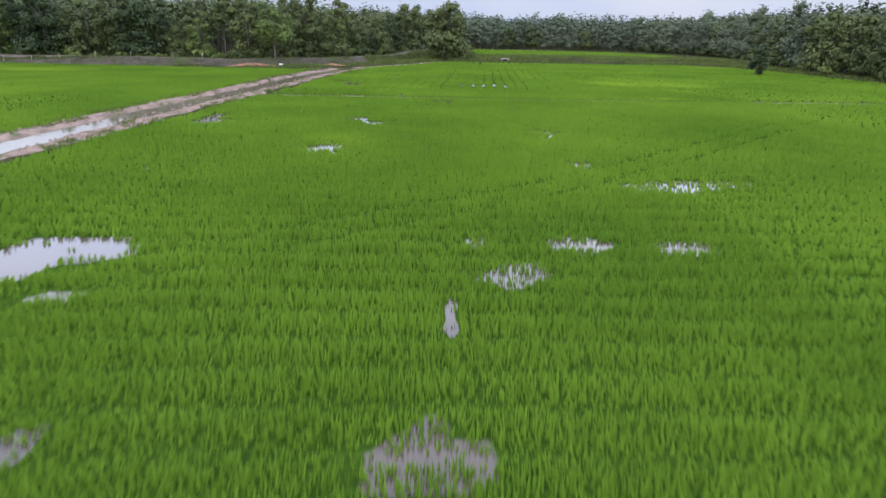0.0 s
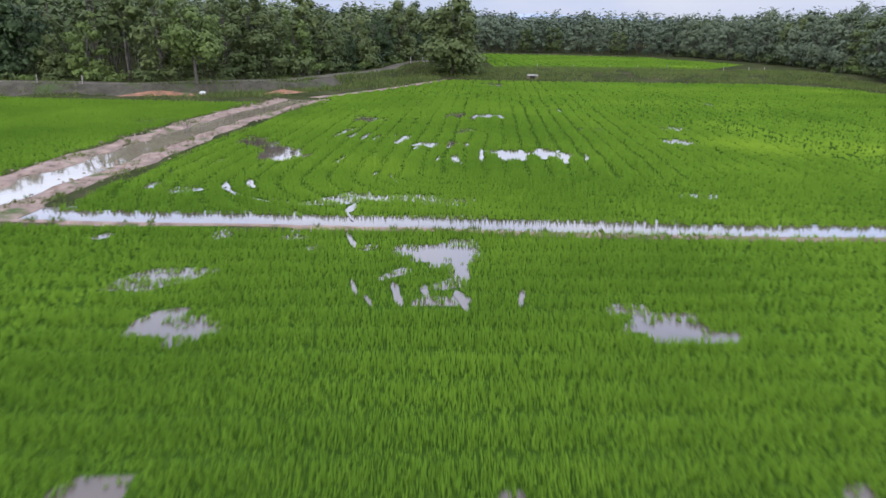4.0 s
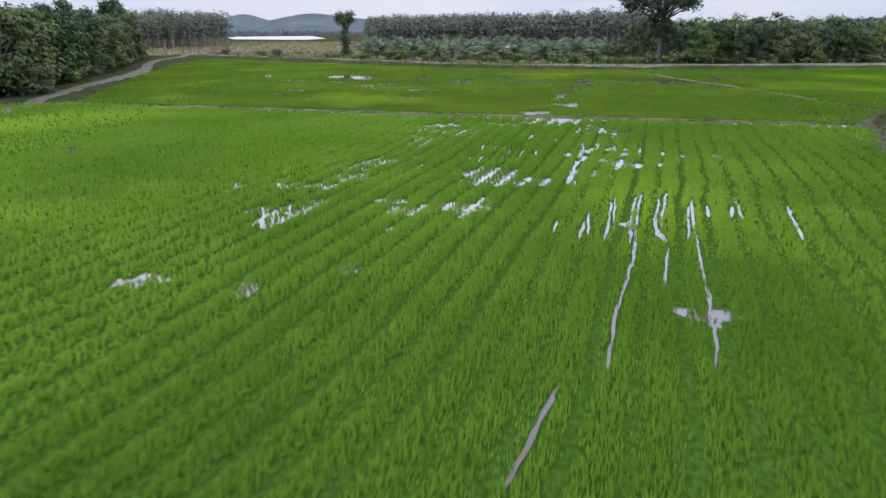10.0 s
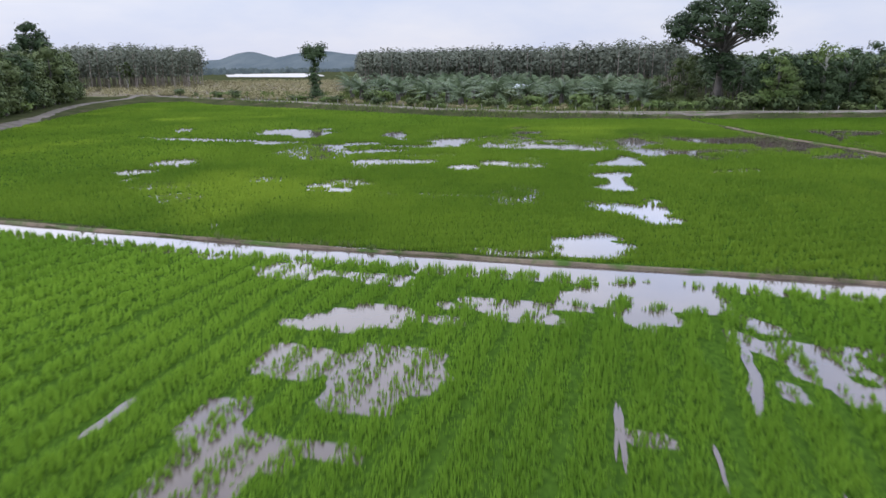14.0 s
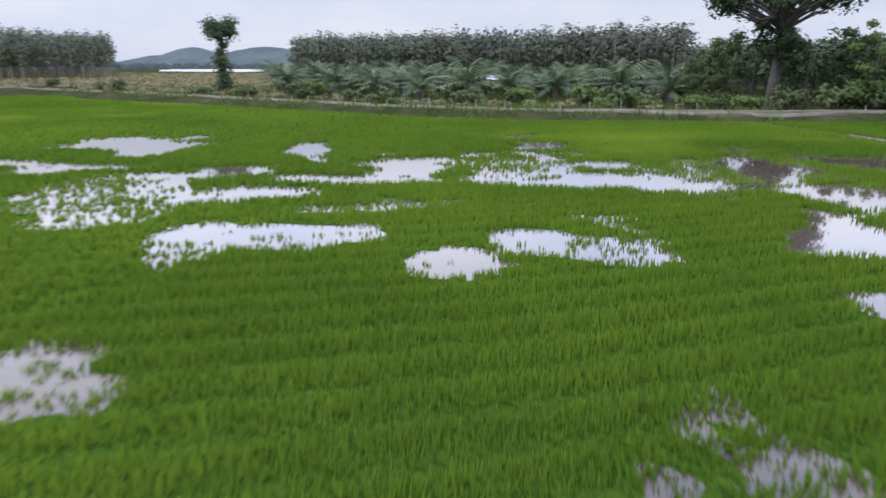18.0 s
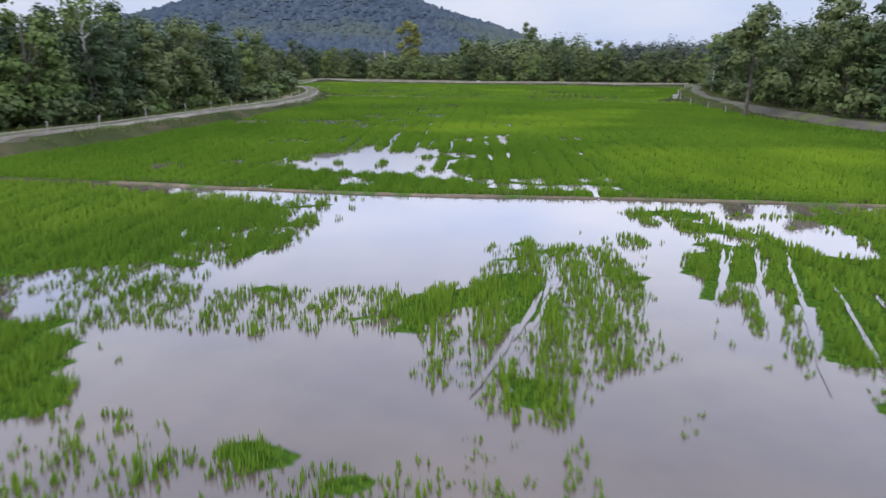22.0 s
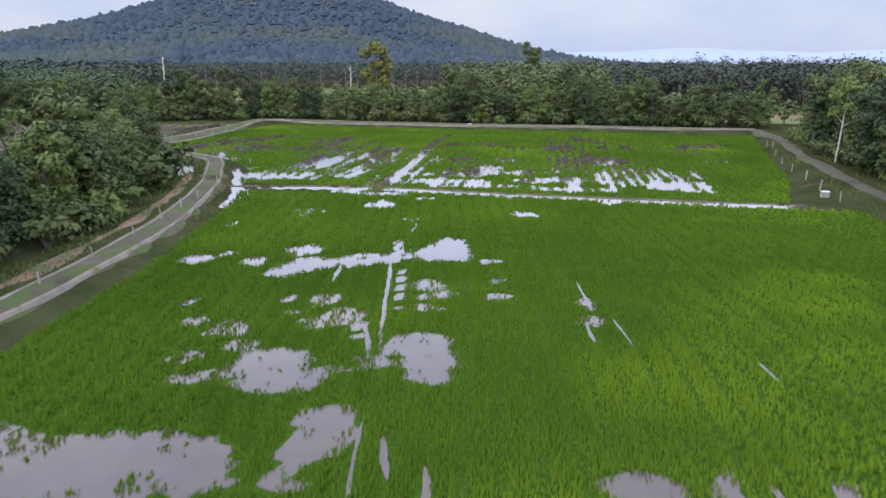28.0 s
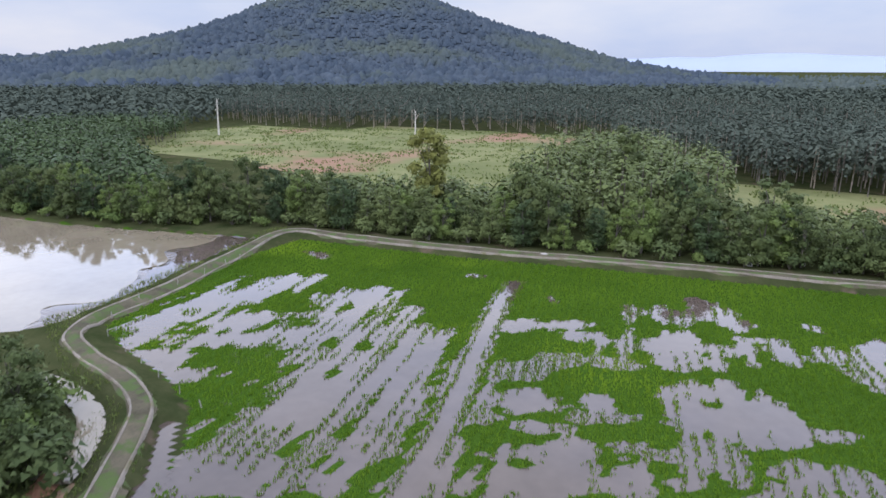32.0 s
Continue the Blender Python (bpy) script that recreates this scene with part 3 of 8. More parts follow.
WET_NORTH_4 = [
    (7.8, 60.3, 0.53, 0.17, -75, 0.5), (7.9, 60.9, 1, 0.17, 88, 0.55), (5, 64.8, 0.98, 0.17, 81, 0.08), (5.2, 65.9, 0.48, 0.16, -89, 0.08),
    (1.6, 63.4, 1.1, 0.16, -89, 0.08), (1.6, 61.8, 0.4, 0.17, -81, 0.5), (-1.6, 63.9, 0.28, 0.28, 76, 0.4), (-0.5, 64.3, 0.36, 0.25, 80, 0.3),
    (-0.3, 58.7, 0.4, 0.63, 22, 0.2), (0.2, 58.4, 0.46, 0.23, -16, 0.2), (-1.9, 59.3, 0.54, 0.47, -79, 0.4), (-0.8, 58.4, 0.66, 0.35, -11, 0.5),
    (-0.9, 72.2, 0.33, 0.41, 81, 0.05), (-0.4, 70.8, 1.1, 0.78, 58, 0.03), (-0.6, 69.7, 0.61, 0.58, 39, 0.1), (0.5, 69.5, 0.99, 0.88, 50, 0.03),
]
WET_NORTH_5 = [
    (0.9, 68.7, 0.91, 0.61, 39, 0.05), (1.5, 67.9, 1, 0.69, 39, 0.03), (1.7, 66.9, 1.3, 0.72, 39, 0.03), (2, 66.3, 1.4, 0.64, 43, 0.05),
    (2.4, 65.6, 1.5, 0.69, 42, 0.05), (2.9, 67.9, 0.48, 0.35, 48, 0.2), (3.6, 66.4, 0.3, 0.31, 65, 0.2), (0.1, 67.6, 0.51, 0.29, 63, 0.4),
    (0.8, 68.9, 0.5, 0.18, 44, 0.8), (-0.5, 70.8, 0.15, 0.18, 57, 0.8), (-1.8, 64.2, 0.51, 0.34, -88, 0.4), (-0.5, 64.7, 0.7, 0.3, 80, 0.35),
    (-0.8, 63.5, 0.55, 0.21, 65, 0.45), (-0.9, 62.7, 0.17, 0.31, 65, 0.3), (1.1, 64.6, 0.22, 0.26, 57, 0.4), (-2.3, 62.2, 1, 0.16, -12, 0.08),
]
WET_NORTH_6 = [
    (4.6, 74.1, 1.9, 0.34, 74, 0.05), (3.9, 72.5, 0.49, 0.23, 73, 0.3), (5.1, 72.9, 1.4, 0.27, 73, 0.08), (4.9, 75.3, 1.1, 0.27, 78, 0.08),
    (5.9, 72.6, 1.6, 0.23, 81, 0.08), (6.6, 72.1, 1.6, 0.22, 77, 0.08), (5.8, 79.9, 1.5, 1.1, 52, 0.02), (5.6, 81.2, 0.59, 0.64, 40, 0.1),
    (4.7, 81.4, 0.81, 0.27, 72, 0.08), (7.4, 71.8, 0.56, 0.2, 78, 0.08), (2.1, 85, 1, 0.42, 52, 0.7),
]
WET_MIDDLE_0 = [
    (-8.7, 77.2, 0.51, 0.64, 40, 0.2), (-9.1, 78.3, 0.97, 0.75, 62, 0.2), (-8.5, 79, 1.1, 0.42, -89, 0.4), (-14, 81.1, 0.31, 0.54, 57, 0.3),
    (-8, 71.7, 1.1, 0.32, 74, 0.2), (-20.2, 63.8, 0.74, 0.62, -62, 0.3), (-20.2, 65, 0.78, 0.26, 63, 0.5), (-41.4, 49.4, 0.64, 1.9, -55, 0.2),
    (-19.3, 77.5, 1.8, 0.16, -10, 0.08), (-35.8, 90.6, 0.19, 0.85, -88, 0.3), (-34.6, 80.1, 3.3, 0.16, -6, 0.08), (-30, 79.6, 2.1, 0.16, -4, 0.08),
    (-26.6, 79.3, 1.9, 0.16, -8, 0.08), (-23.9, 78.9, 1.3, 0.16, -6, 0.08), (-22.3, 78.7, 0.7, 0.16, -4, 0.08), (-35.2, 81, 3.2, 0.16, -7, 0.08),
]
WET_MIDDLE_1 = [
    (-32, 80.7, 1.4, 0.17, -6, 0.5), (-28.4, 80.5, 2.1, 0.16, -7, 0.08), (-34.2, 81.9, 2.8, 0.16, -6, 0.08), (-28.9, 81.5, 2.9, 0.16, -4, 0.08),
    (-25.4, 81.2, 1.2, 0.16, -8, 0.08), (-23.4, 80.9, 1.3, 0.16, -8, 0.08), (-24.8, 80.9, 1.1, 0.29, -86, 0.55), (-24.8, 81.1, 0.28, 0.42, 60, 0.3),
    (-35.1, 83.7, 1.6, 0.16, -7, 0.08), (-33.7, 85.2, 2.3, 0.16, -7, 0.08), (-34, 79.1, 3, 0.16, -3, 0.08), (-32.3, 78.2, 1.6, 0.16, 0, 0.08),
    (-46.3, 84.5, 0.97, 0.33, 5, 0.4), (-24.3, 66.7, 0.54, 0.47, -20, 0.45), (-24, 66.3, 0.6, 0.36, 76, 0.4), (-24.2, 69.6, 0.52, 0.49, -17, 0.4),
]
WET_MIDDLE_2 = [
    (-26.3, 71.6, 0.48, 0.24, -5, 0.5), (-30.1, 71.9, 0.43, 0.32, -21, 0.5), (-35.3, 63.3, 0.51, 0.65, -26, 0.3), (-35.6, 65.7, 1.1, 0.75, -78, 0.4),
    (-35.8, 67, 0.75, 0.86, -34, 0.3), (-37.6, 67.6, 1.1, 1, -48, 0.35), (-36.3, 65, 0.52, 0.68, -54, 0.5), (-30.2, 67.3, 0.77, 0.63, 13, 0.45),
    (-31.5, 67.5, 1.2, 0.9, -9, 0.45), (-33, 67.8, 0.76, 0.76, -23, 0.45), (-31.4, 67.1, 0.67, 0.97, -41, 0.4), (-31.4, 66.1, 0.49, 0.54, -6, 0.55),
    (-33.8, 70.7, 0.88, 0.6, -86, 0.5), (-32.4, 71.5, 0.54, 0.71, -66, 0.4), (-33, 72.2, 0.63, 0.56, -28, 0.55), (-33.5, 73.4, 1.3, 0.88, -82, 0.45),
]
WET_MIDDLE_3 = [
    (-33.4, 74.1, 0.71, 0.61, -37, 0.35), (-34.6, 74.3, 0.74, 0.46, -29, 0.5), (-32.4, 73.7, 0.46, 0.42, -49, 0.5), (-35.2, 79.9, 1.9, 0.16, -7, 0.08),
    (-32.5, 79.6, 1.3, 0.16, -5, 0.08), (-32.1, 79.7, 0.6, 0.19, 4, 0.08), (-30.9, 79.6, 0.71, 0.16, -5, 0.08), (-34.8, 80.7, 2.1, 0.16, -8, 0.08),
    (-32.4, 80.5, 0.9, 0.16, -5, 0.08), (-31.2, 80.5, 0.83, 0.23, 4, 0.08), (-34.2, 79, 1.7, 0.16, -3, 0.08), (-31.5, 78.8, 1.4, 0.16, -5, 0.08),
    (-34.3, 81.7, 0.99, 0.16, -8, 0.08), (-32.1, 81.5, 1.6, 0.16, -7, 0.08), (-34.6, 82.5, 0.85, 0.16, -6, 0.08), (-34.8, 83.4, 0.86, 0.16, -8, 0.08),
]
WET_MIDDLE_4 = [
    (-31.4, 78, 1.2, 0.16, -5, 0.08), (-31.7, 77.1, 0.86, 0.16, -3, 0.08), (-31.5, 76.3, 0.53, 0.17, 2, 0.5), (-32, 79.6, 0.69, 0.25, 29, 0.55),
    (-29.4, 71.9, 0.32, 0.35, -31, 0.6), (-40, 73.1, 1.2, 0.7, -54, 0.45), (-40.2, 74.5, 0.81, 0.78, 76, 0.35), (-38.9, 74.2, 1.4, 1, 87, 0.4),
    (-37.8, 74.1, 1.5, 0.73, -85, 0.45), (-38.2, 76.1, 1, 0.75, 90, 0.4), (-40.9, 73.8, 1, 0.44, 85, 0.6), (-39, 75.7, 0.6, 0.49, 89, 0.5),
    (-39.1, 76.4, 0.43, 0.32, -56, 0.5), (-44.3, 77.6, 2.2, 0.21, -3, 0.08), (-41.2, 77.4, 1.7, 0.18, -2, 0.08), (-39.1, 77.4, 1, 0.2, -2, 0.08),
]
WET_MIDDLE_5 = [
    (-38.5, 77.6, 0.78, 0.16, 0, 0.08), (-45.3, 77, 0.85, 0.39, 31, 0.3), (-46.8, 78.1, 0.85, 0.49, -64, 0.15), (-47.9, 77.8, 1.1, 0.16, -2, 0.08),
    (-48.1, 78.6, 1.1, 0.16, -3, 0.08), (-48.1, 79.5, 1, 0.16, -7, 0.08), (-47.5, 79.6, 0.89, 0.48, -72, 0.25), (-46.1, 79.8, 0.84, 0.55, 65, 0.4),
    (-44.4, 78.2, 0.78, 0.91, 32, 0.55), (-43.8, 79.5, 0.72, 0.75, -78, 0.3), (-42.9, 79.9, 0.93, 0.72, -78, 0.2), (-43.2, 80.6, 1, 0.22, -3, 0.08),
    (-42, 79.4, 0.25, 0.45, -78, 0.4), (-40.8, 78.1, 0.95, 1.2, 50, 0.6), (-40.3, 78.9, 0.6, 0.69, 43, 0.6), (-40.9, 80.1, 0.82, 0.17, -11, 0.5),
]
WET_MIDDLE_6 = [
    (-48.3, 80.9, 2.5, 0.16, -5, 0.08), (-46.6, 81.9, 0.6, 0.51, 42, 0.3), (-45.9, 83.1, 0.52, 0.39, 13, 0.3), (-43.6, 81.6, 0.28, 0.53, 72, 0.5),
    (-51.4, 82.3, 0.22, 0.45, -78, 0.4), (-41.9, 67.8, 1.2, 0.72, -65, 0.3), (-40.6, 67.1, 0.61, 0.72, -23, 0.35), (-40.9, 68, 0.88, 0.69, -37, 0.35),
    (-39.8, 66.3, 0.76, 0.47, -69, 0.5), (-42.4, 68.2, 0.83, 0.17, 13, 0.5), (-39.6, 67.2, 0.49, 0.4, -63, 0.5), (-47, 72.2, 1.3, 0.16, 6, 0.08),
    (-46, 73.8, 1.2, 0.16, -1, 0.08), (-45, 74.5, 2.1, 0.16, 1, 0.08), (-45.2, 75.3, 1.2, 0.16, 1, 0.08), (-42.9, 72.7, 1.5, 0.16, 2, 0.08),
]
WET_MIDDLE_7 = [
    (-43.4, 73.7, 1.3, 0.16, -2, 0.08), (-43.4, 69.3, 0.56, 0.23, -17, 0.08), (-40.7, 70.1, 0.79, 0.16, 0, 0.08), (-43.3, 72.1, 0.48, 0.16, -2, 0.08),
    (-50.9, 74.6, 1.1, 0.16, -1, 0.08), (-47, 72.9, 0.96, 0.16, 5, 0.08), (-52.7, 67.6, 1.3, 1.2, 90, 0.5), (-52.6, 69.9, 1.5, 1.4, -78, 0.45),
    (-51.2, 69.7, 1, 0.86, 90, 0.45), (-50.2, 67.3, 1, 0.64, -27, 0.5), (-49, 68.4, 1.1, 0.94, -78, 0.45), (-47.8, 68.2, 0.99, 0.76, -86, 0.45),
    (-46.8, 68.6, 0.97, 0.75, -78, 0.55), (-49.5, 69.6, 0.75, 0.49, 72, 0.55), (-49.6, 65.3, 0.78, 0.2, 0, 0.08), (-47, 70, 0.61, 0.33, -66, 0.6),
]
WET_MIDDLE_8 = [
    (-56.8, 78.2, 0.63, 0.45, 25, 0.1), (-55.8, 77.6, 0.86, 0.32, 12, 0.2), (-53.9, 77.3, 1.8, 0.23, -7, 0.08), (-54.8, 76.6, 1.1, 0.24, 2, 0.08),
    (-55.6, 78.7, 0.69, 0.55, 25, 0.2), (-53.9, 78.2, 1.2, 0.24, -6, 0.08), (-54.7, 79.2, 0.49, 0.84, 65, 0.2), (-53.9, 79.2, 1.1, 0.24, -8, 0.08),
    (-55.7, 79.8, 0.24, 0.51, 45, 0.3), (-53.5, 80.1, 0.58, 0.99, 43, 0.1), (-52, 79.7, 0.31, 0.57, 57, 0.3), (-55.2, 80.5, 0.29, 0.54, -78, 0.4),
    (-51.1, 74.5, 1.1, 0.16, 1, 0.08), (-51, 74.9, 0.5, 0.35, 89, 0.55), (-50.3, 76.1, 0.69, 0.16, 0, 0.08), (-49.1, 77.7, 0.88, 0.16, -4, 0.08),
]
WET_MIDDLE_9 = [
    (-49.1, 78.5, 0.72, 0.16, -5, 0.08), (-52.9, 73.6, 1, 0.17, 5, 0.5), (-59.3, 64.3, 0.83, 0.63, -78, 0.25), (-58.7, 64.8, 1.8, 0.65, -88, 0.3),
    (-58.7, 66.9, 1, 0.5, 78, 0.35), (-58.6, 68.2, 0.83, 0.44, 88, 0.5), (-59.7, 61.3, 0.73, 0.45, -83, 0.3), (-55.3, 67.8, 1.4, 0.74, -78, 0.03),
    (-55.8, 68, 1.2, 0.36, -75, 0.08), (-54.8, 67.7, 1.6, 0.46, -79, 0.03), (-55.7, 69.5, 0.38, 0.27, 79, 0.5), (-55.6, 70.3, 0.43, 0.31, -60, 0.4),
    (-57.3, 70.9, 0.39, 0.44, -78, 0.1), (-56.8, 70.3, 0.69, 0.26, -64, 0.3), (-56.8, 72.1, 1.1, 0.5, -78, 0.15), (-57.1, 71.9, 0.36, 0.25, -63, 0.2),
]
WET_MIDDLE_10 = [
    (-56.2, 71.8, 0.53, 0.24, -86, 0.4), (-58.1, 73.9, 0.86, 0.84, -78, 0.05), (-59.1, 75.5, 1.6, 0.7, -78, 0.05), (-58.3, 76.2, 1.6, 1.1, -78, 0.03),
    (-57.1, 73.6, 0.6, 0.55, -78, 0.1), (-56.2, 72.9, 0.5, 0.46, 41, 0.15), (-56.9, 75.5, 0.93, 0.76, -84, 0.08), (-59.8, 74.1, 0.7, 0.45, -61, 0.3),
    (-57.9, 77.1, 0.2, 0.36, -78, 0.1), (-57.3, 74.3, 0.42, 0.19, -78, 0.9), (-56.5, 74.2, 0.33, 0.3, 85, 0.85), (-57.4, 73.6, 0.26, 0.16, -89, 0.8),
    (-56, 73.2, 0.21, 0.16, 78, 0.8), (-57.2, 76.7, 0.55, 0.38, -67, 0.95), (-57.6, 75.8, 0.41, 0.16, -78, 0.7),
]
WET_WEST_0 = [
    (-64.3, 73.2, 0.81, 0.66, -60, 0.05), (-64.9, 74.2, 0.72, 0.7, 68, 0.05), (-63.2, 73.8, 1.3, 0.9, -86, 0.03), (-63.9, 74.6, 1.1, 0.63, 85, 0.05),
    (-62.5, 73.8, 1.1, 0.52, -87, 0.08), (-62.2, 70.6, 0.94, 0.41, 82, 0.35), (-62.2, 71.9, 0.55, 0.35, -78, 0.3), (-71.5, 73.8, 0.68, 0.71, 75, 0.4),
    (-70.8, 74.9, 1.2, 1.1, -67, 0.15), (-70, 76.2, 1.3, 1.1, -60, 0.1), (-68.3, 76.7, 0.83, 0.92, 39, 0.08), (-72.3, 76.6, 0.52, 0.7, -79, 0.2),
    (-75, 55.1, 1.4, 1, 89, 0.3), (-80.4, 45.6, 2.1, 2.5, -62, 0.1), (-75.8, 45.6, 1.4, 1.3, -79, 0.1), (-72, 50.7, 2.2, 1.3, -69, 0.5),
]
WET_WEST_1 = [
    (-68.9, 53.3, 1.7, 1.6, -69, 0.6), (-63.8, 58.7, 0.27, 0.43, -78, 0.6), (-73.4, 47.3, 0.58, 0.87, -79, 0.3), (-82.7, 81.9, 1.7, 0.97, -79, 0.4),
    (-83.4, 83, 0.87, 0.93, 20, 0.3), (-85.1, 75.7, 1.5, 1.8, -55, 0.05), (-80, 74.8, 1.7, 1.1, -44, 0.03), (-75.9, 75, 1.3, 1.2, 43, 0.03),
    (-78, 75.1, 1.7, 0.57, 6, 0.05), (-82.5, 58.7, 1.3, 2, -68, 0.05), (-83.5, 61.3, 2.4, 1.4, -69, 0.1), (-81.7, 65.6, 1.2, 1.4, -67, 0.1),
    (-83.4, 68.5, 2.3, 1.3, 87, 0.1), (-94, 40.5, 10.3, 1.3, 85, 0.1), (-88.9, 51.1, 2.2, 4, -80, 0.35), (-102.4, 43.1, 3.4, 3.5, -70, 0.03),
]
WET_WEST_2 = [
    (-102.4, 31.4, 1.2, 2.7, -61, 0.05), (-101.5, 54.7, 1.3, 3, -81, 0.05), (-88.8, 57.3, 2.4, 1.6, -71, 0.1), (-93.4, 54.7, 2.2, 1.5, -87, 0.1),
    (-96.7, 61.6, 2.7, 2.8, -81, 0.05), (-95.7, 67, 3, 3.6, -88, 0.1), (-93.9, 72.4, 3.2, 3, 65, 0.03), (-96.5, 76.9, 1.9, 3.3, 81, 0.05),
    (-91.3, 77.7, 1.6, 1.6, 49, 0.2), (-73.6, 59.2, 0.89, 0.84, -77, 0.15), (-72.5, 60.7, 0.92, 0.82, -77, 0.1), (-75, 60.2, 1.2, 0.89, -64, 0.2),
    (-74.6, 61.3, 0.74, 0.73, -44, 0.2), (-72.3, 59.2, 0.68, 0.27, 71, 0.08), (-76.3, 56.6, 0.8, 0.55, -77, 0.5), (-75.2, 56.6, 0.85, 0.57, -90, 0.5),
]
WET_WEST_3 = [
    (-72.2, 63.5, 0.48, 0.37, 79, 0.5), (-71.8, 63.6, 0.69, 0.35, -77, 0.55), (-72.1, 65.9, 0.98, 0.61, -85, 0.6), (-72.3, 67.7, 1.1, 0.43, -77, 0.6),
    (-73.4, 69.1, 0.87, 0.47, -41, 0.5), (-75.3, 69.9, 1, 0.38, -32, 0.55), (-74.3, 70.5, 0.97, 0.7, -56, 0.5), (-73.7, 71, 0.62, 0.56, -61, 0.4),
    (-72, 69.7, 0.85, 0.62, -85, 0.5), (-72.2, 70.8, 0.49, 0.84, 71, 0.3), (-71.1, 70.2, 0.84, 0.67, -77, 0.4), (-71.4, 71.1, 0.36, 0.63, 84, 0.4),
    (-70.4, 69.5, 0.68, 0.38, -84, 0.6), (-92.1, 46.4, 1.8, 1.5, -80, 0.1), (-86.9, 51.3, 2.3, 1.7, -89, 0.25), (-84.7, 54.2, 1.7, 1.7, -51, 0.25),
]
WET_WEST_4 = [
    (-82.4, 58.8, 1.3, 1.3, -51, 0.15), (-80.9, 59.1, 0.82, 0.7, -66, 0.3), (-83.7, 61.3, 2.2, 0.98, -74, 0.12), (-100.5, 43.9, 3.9, 2, 85, 0.04),
    (-75.5, 59.9, 0.83, 0.51, 73, 0.2), (-75, 60.9, 0.59, 0.81, -32, 0.2), (-74, 60.9, 0.24, 0.44, -81, 0.2), (-91.7, 53.1, 2.6, 1.2, -85, 0.1),
    (-89.3, 53.6, 1.4, 2.3, -73, 0.15), (-87.7, 56.7, 1.6, 1.1, -76, 0.15), (-88.8, 58.5, 1.5, 0.99, -57, 0.15), (-86, 55.4, 1.1, 0.99, 71, 0.3),
    (-84.7, 56.1, 0.51, 0.96, -86, 0.5), (-92.1, 59.4, 3.3, 1.1, -89, 0.05), (-100.1, 55.5, 1.6, 2.1, -85, 0.05), (-97.8, 56.6, 0.69, 1.7, -63, 0.15),
]
WET_WEST_5 = [
    (-105.5, 46.1, 1.5, 1.4, 70, 0.1), (-101.8, 47.3, 2.2, 1.4, -57, 0.1), (-98.6, 47, 1.6, 3, -76, 0.03), (-82.9, 58.5, 1, 1.1, -78, 0.15),
    (-83.5, 60.4, 1.3, 1.1, -79, 0.12), (-83.8, 62.5, 1.1, 0.84, -78, 0.15), (-81.7, 58.6, 0.67, 0.97, -65, 0.2), (-82.5, 60.7, 0.98, 0.76, -70, 0.2),
    (-80.6, 59.1, 0.35, 0.82, -66, 0.3), (-87, 62.3, 0.98, 0.71, -60, 0.2), (-86.5, 60.7, 0.97, 0.61, 88, 0.4), (-86.6, 69.3, 1, 0.62, 80, 0.6),
    (-84.6, 67.4, 1.1, 0.58, 79, 0.12), (-83.8, 67.3, 1.3, 0.66, 74, 0.1), (-83.1, 67.4, 1.2, 0.41, 74, 0.15), (-83.9, 69, 0.7, 0.69, 65, 0.35),
]
WET_WEST_6 = [
    (-84.3, 70, 0.75, 0.31, -85, 0.3), (-83.4, 69.9, 0.72, 0.62, 82, 0.25), (-82.6, 69.4, 0.58, 0.42, 74, 0.25), (-84.4, 70.5, 0.37, 0.31, 74, 0.35),
    (-82.9, 68.3, 0.49, 0.17, -11, 0.6), (-83.3, 67.1, 0.13, 0.16, 74, 0.8), (-83.1, 68.4, 0.19, 0.16, 50, 0.7), (-86.5, 69.2, 1, 0.4, 80, 0.45),
    (-87, 69.7, 0.64, 0.38, 74, 0.55), (-85.5, 70, 0.93, 0.36, 74, 0.5), (-88.5, 67.2, 0.33, 0.79, 74, 0.65), (-91.2, 66.7, 0.35, 0.38, 29, 0.6),
    (-87.2, 62.7, 0.53, 0.57, -21, 0.2), (-87.7, 63.4, 0.76, 0.62, -66, 0.25), (-88.3, 64.5, 0.86, 0.45, -65, 0.25), (-88.2, 62.6, 0.43, 0.45, -77, 0.3),
]
WET_WEST_7 = [
    (-94.6, 61.9, 1.9, 2.4, 85, 0.08), (-92.4, 62.5, 1.6, 0.82, -89, 0.05), (-96.2, 62.4, 1.4, 1.3, -86, 0.1), (-97.3, 65.7, 2.6, 2.4, 80, 0.3),
    (-93.4, 66.1, 2.3, 1.7, 83, 0.15), (-92.3, 67.1, 3.1, 0.87, 87, 0.05), (-94, 69.1, 1.8, 1.9, 75, 0.06), (-97.7, 70.4, 1.8, 1.5, 85, 0.04),
    (-100.6, 67.1, 2.1, 0.98, 39, 0.06), (-104.6, 67.2, 1.7, 2.7, 86, 0.03), (-101.5, 69, 1.2, 1, 75, 0.04), (-109.6, 65.9, 1.2, 1.8, 61, 0.05),
    (-100.3, 64.3, 1.2, 1.3, -86, 0.15), (-103.4, 61.7, 1.4, 1, 75, 0.5), (-100, 59.6, 0.93, 0.97, 89, 0.2), (-99, 64.6, 0.54, 1.1, 75, 0.6),
]
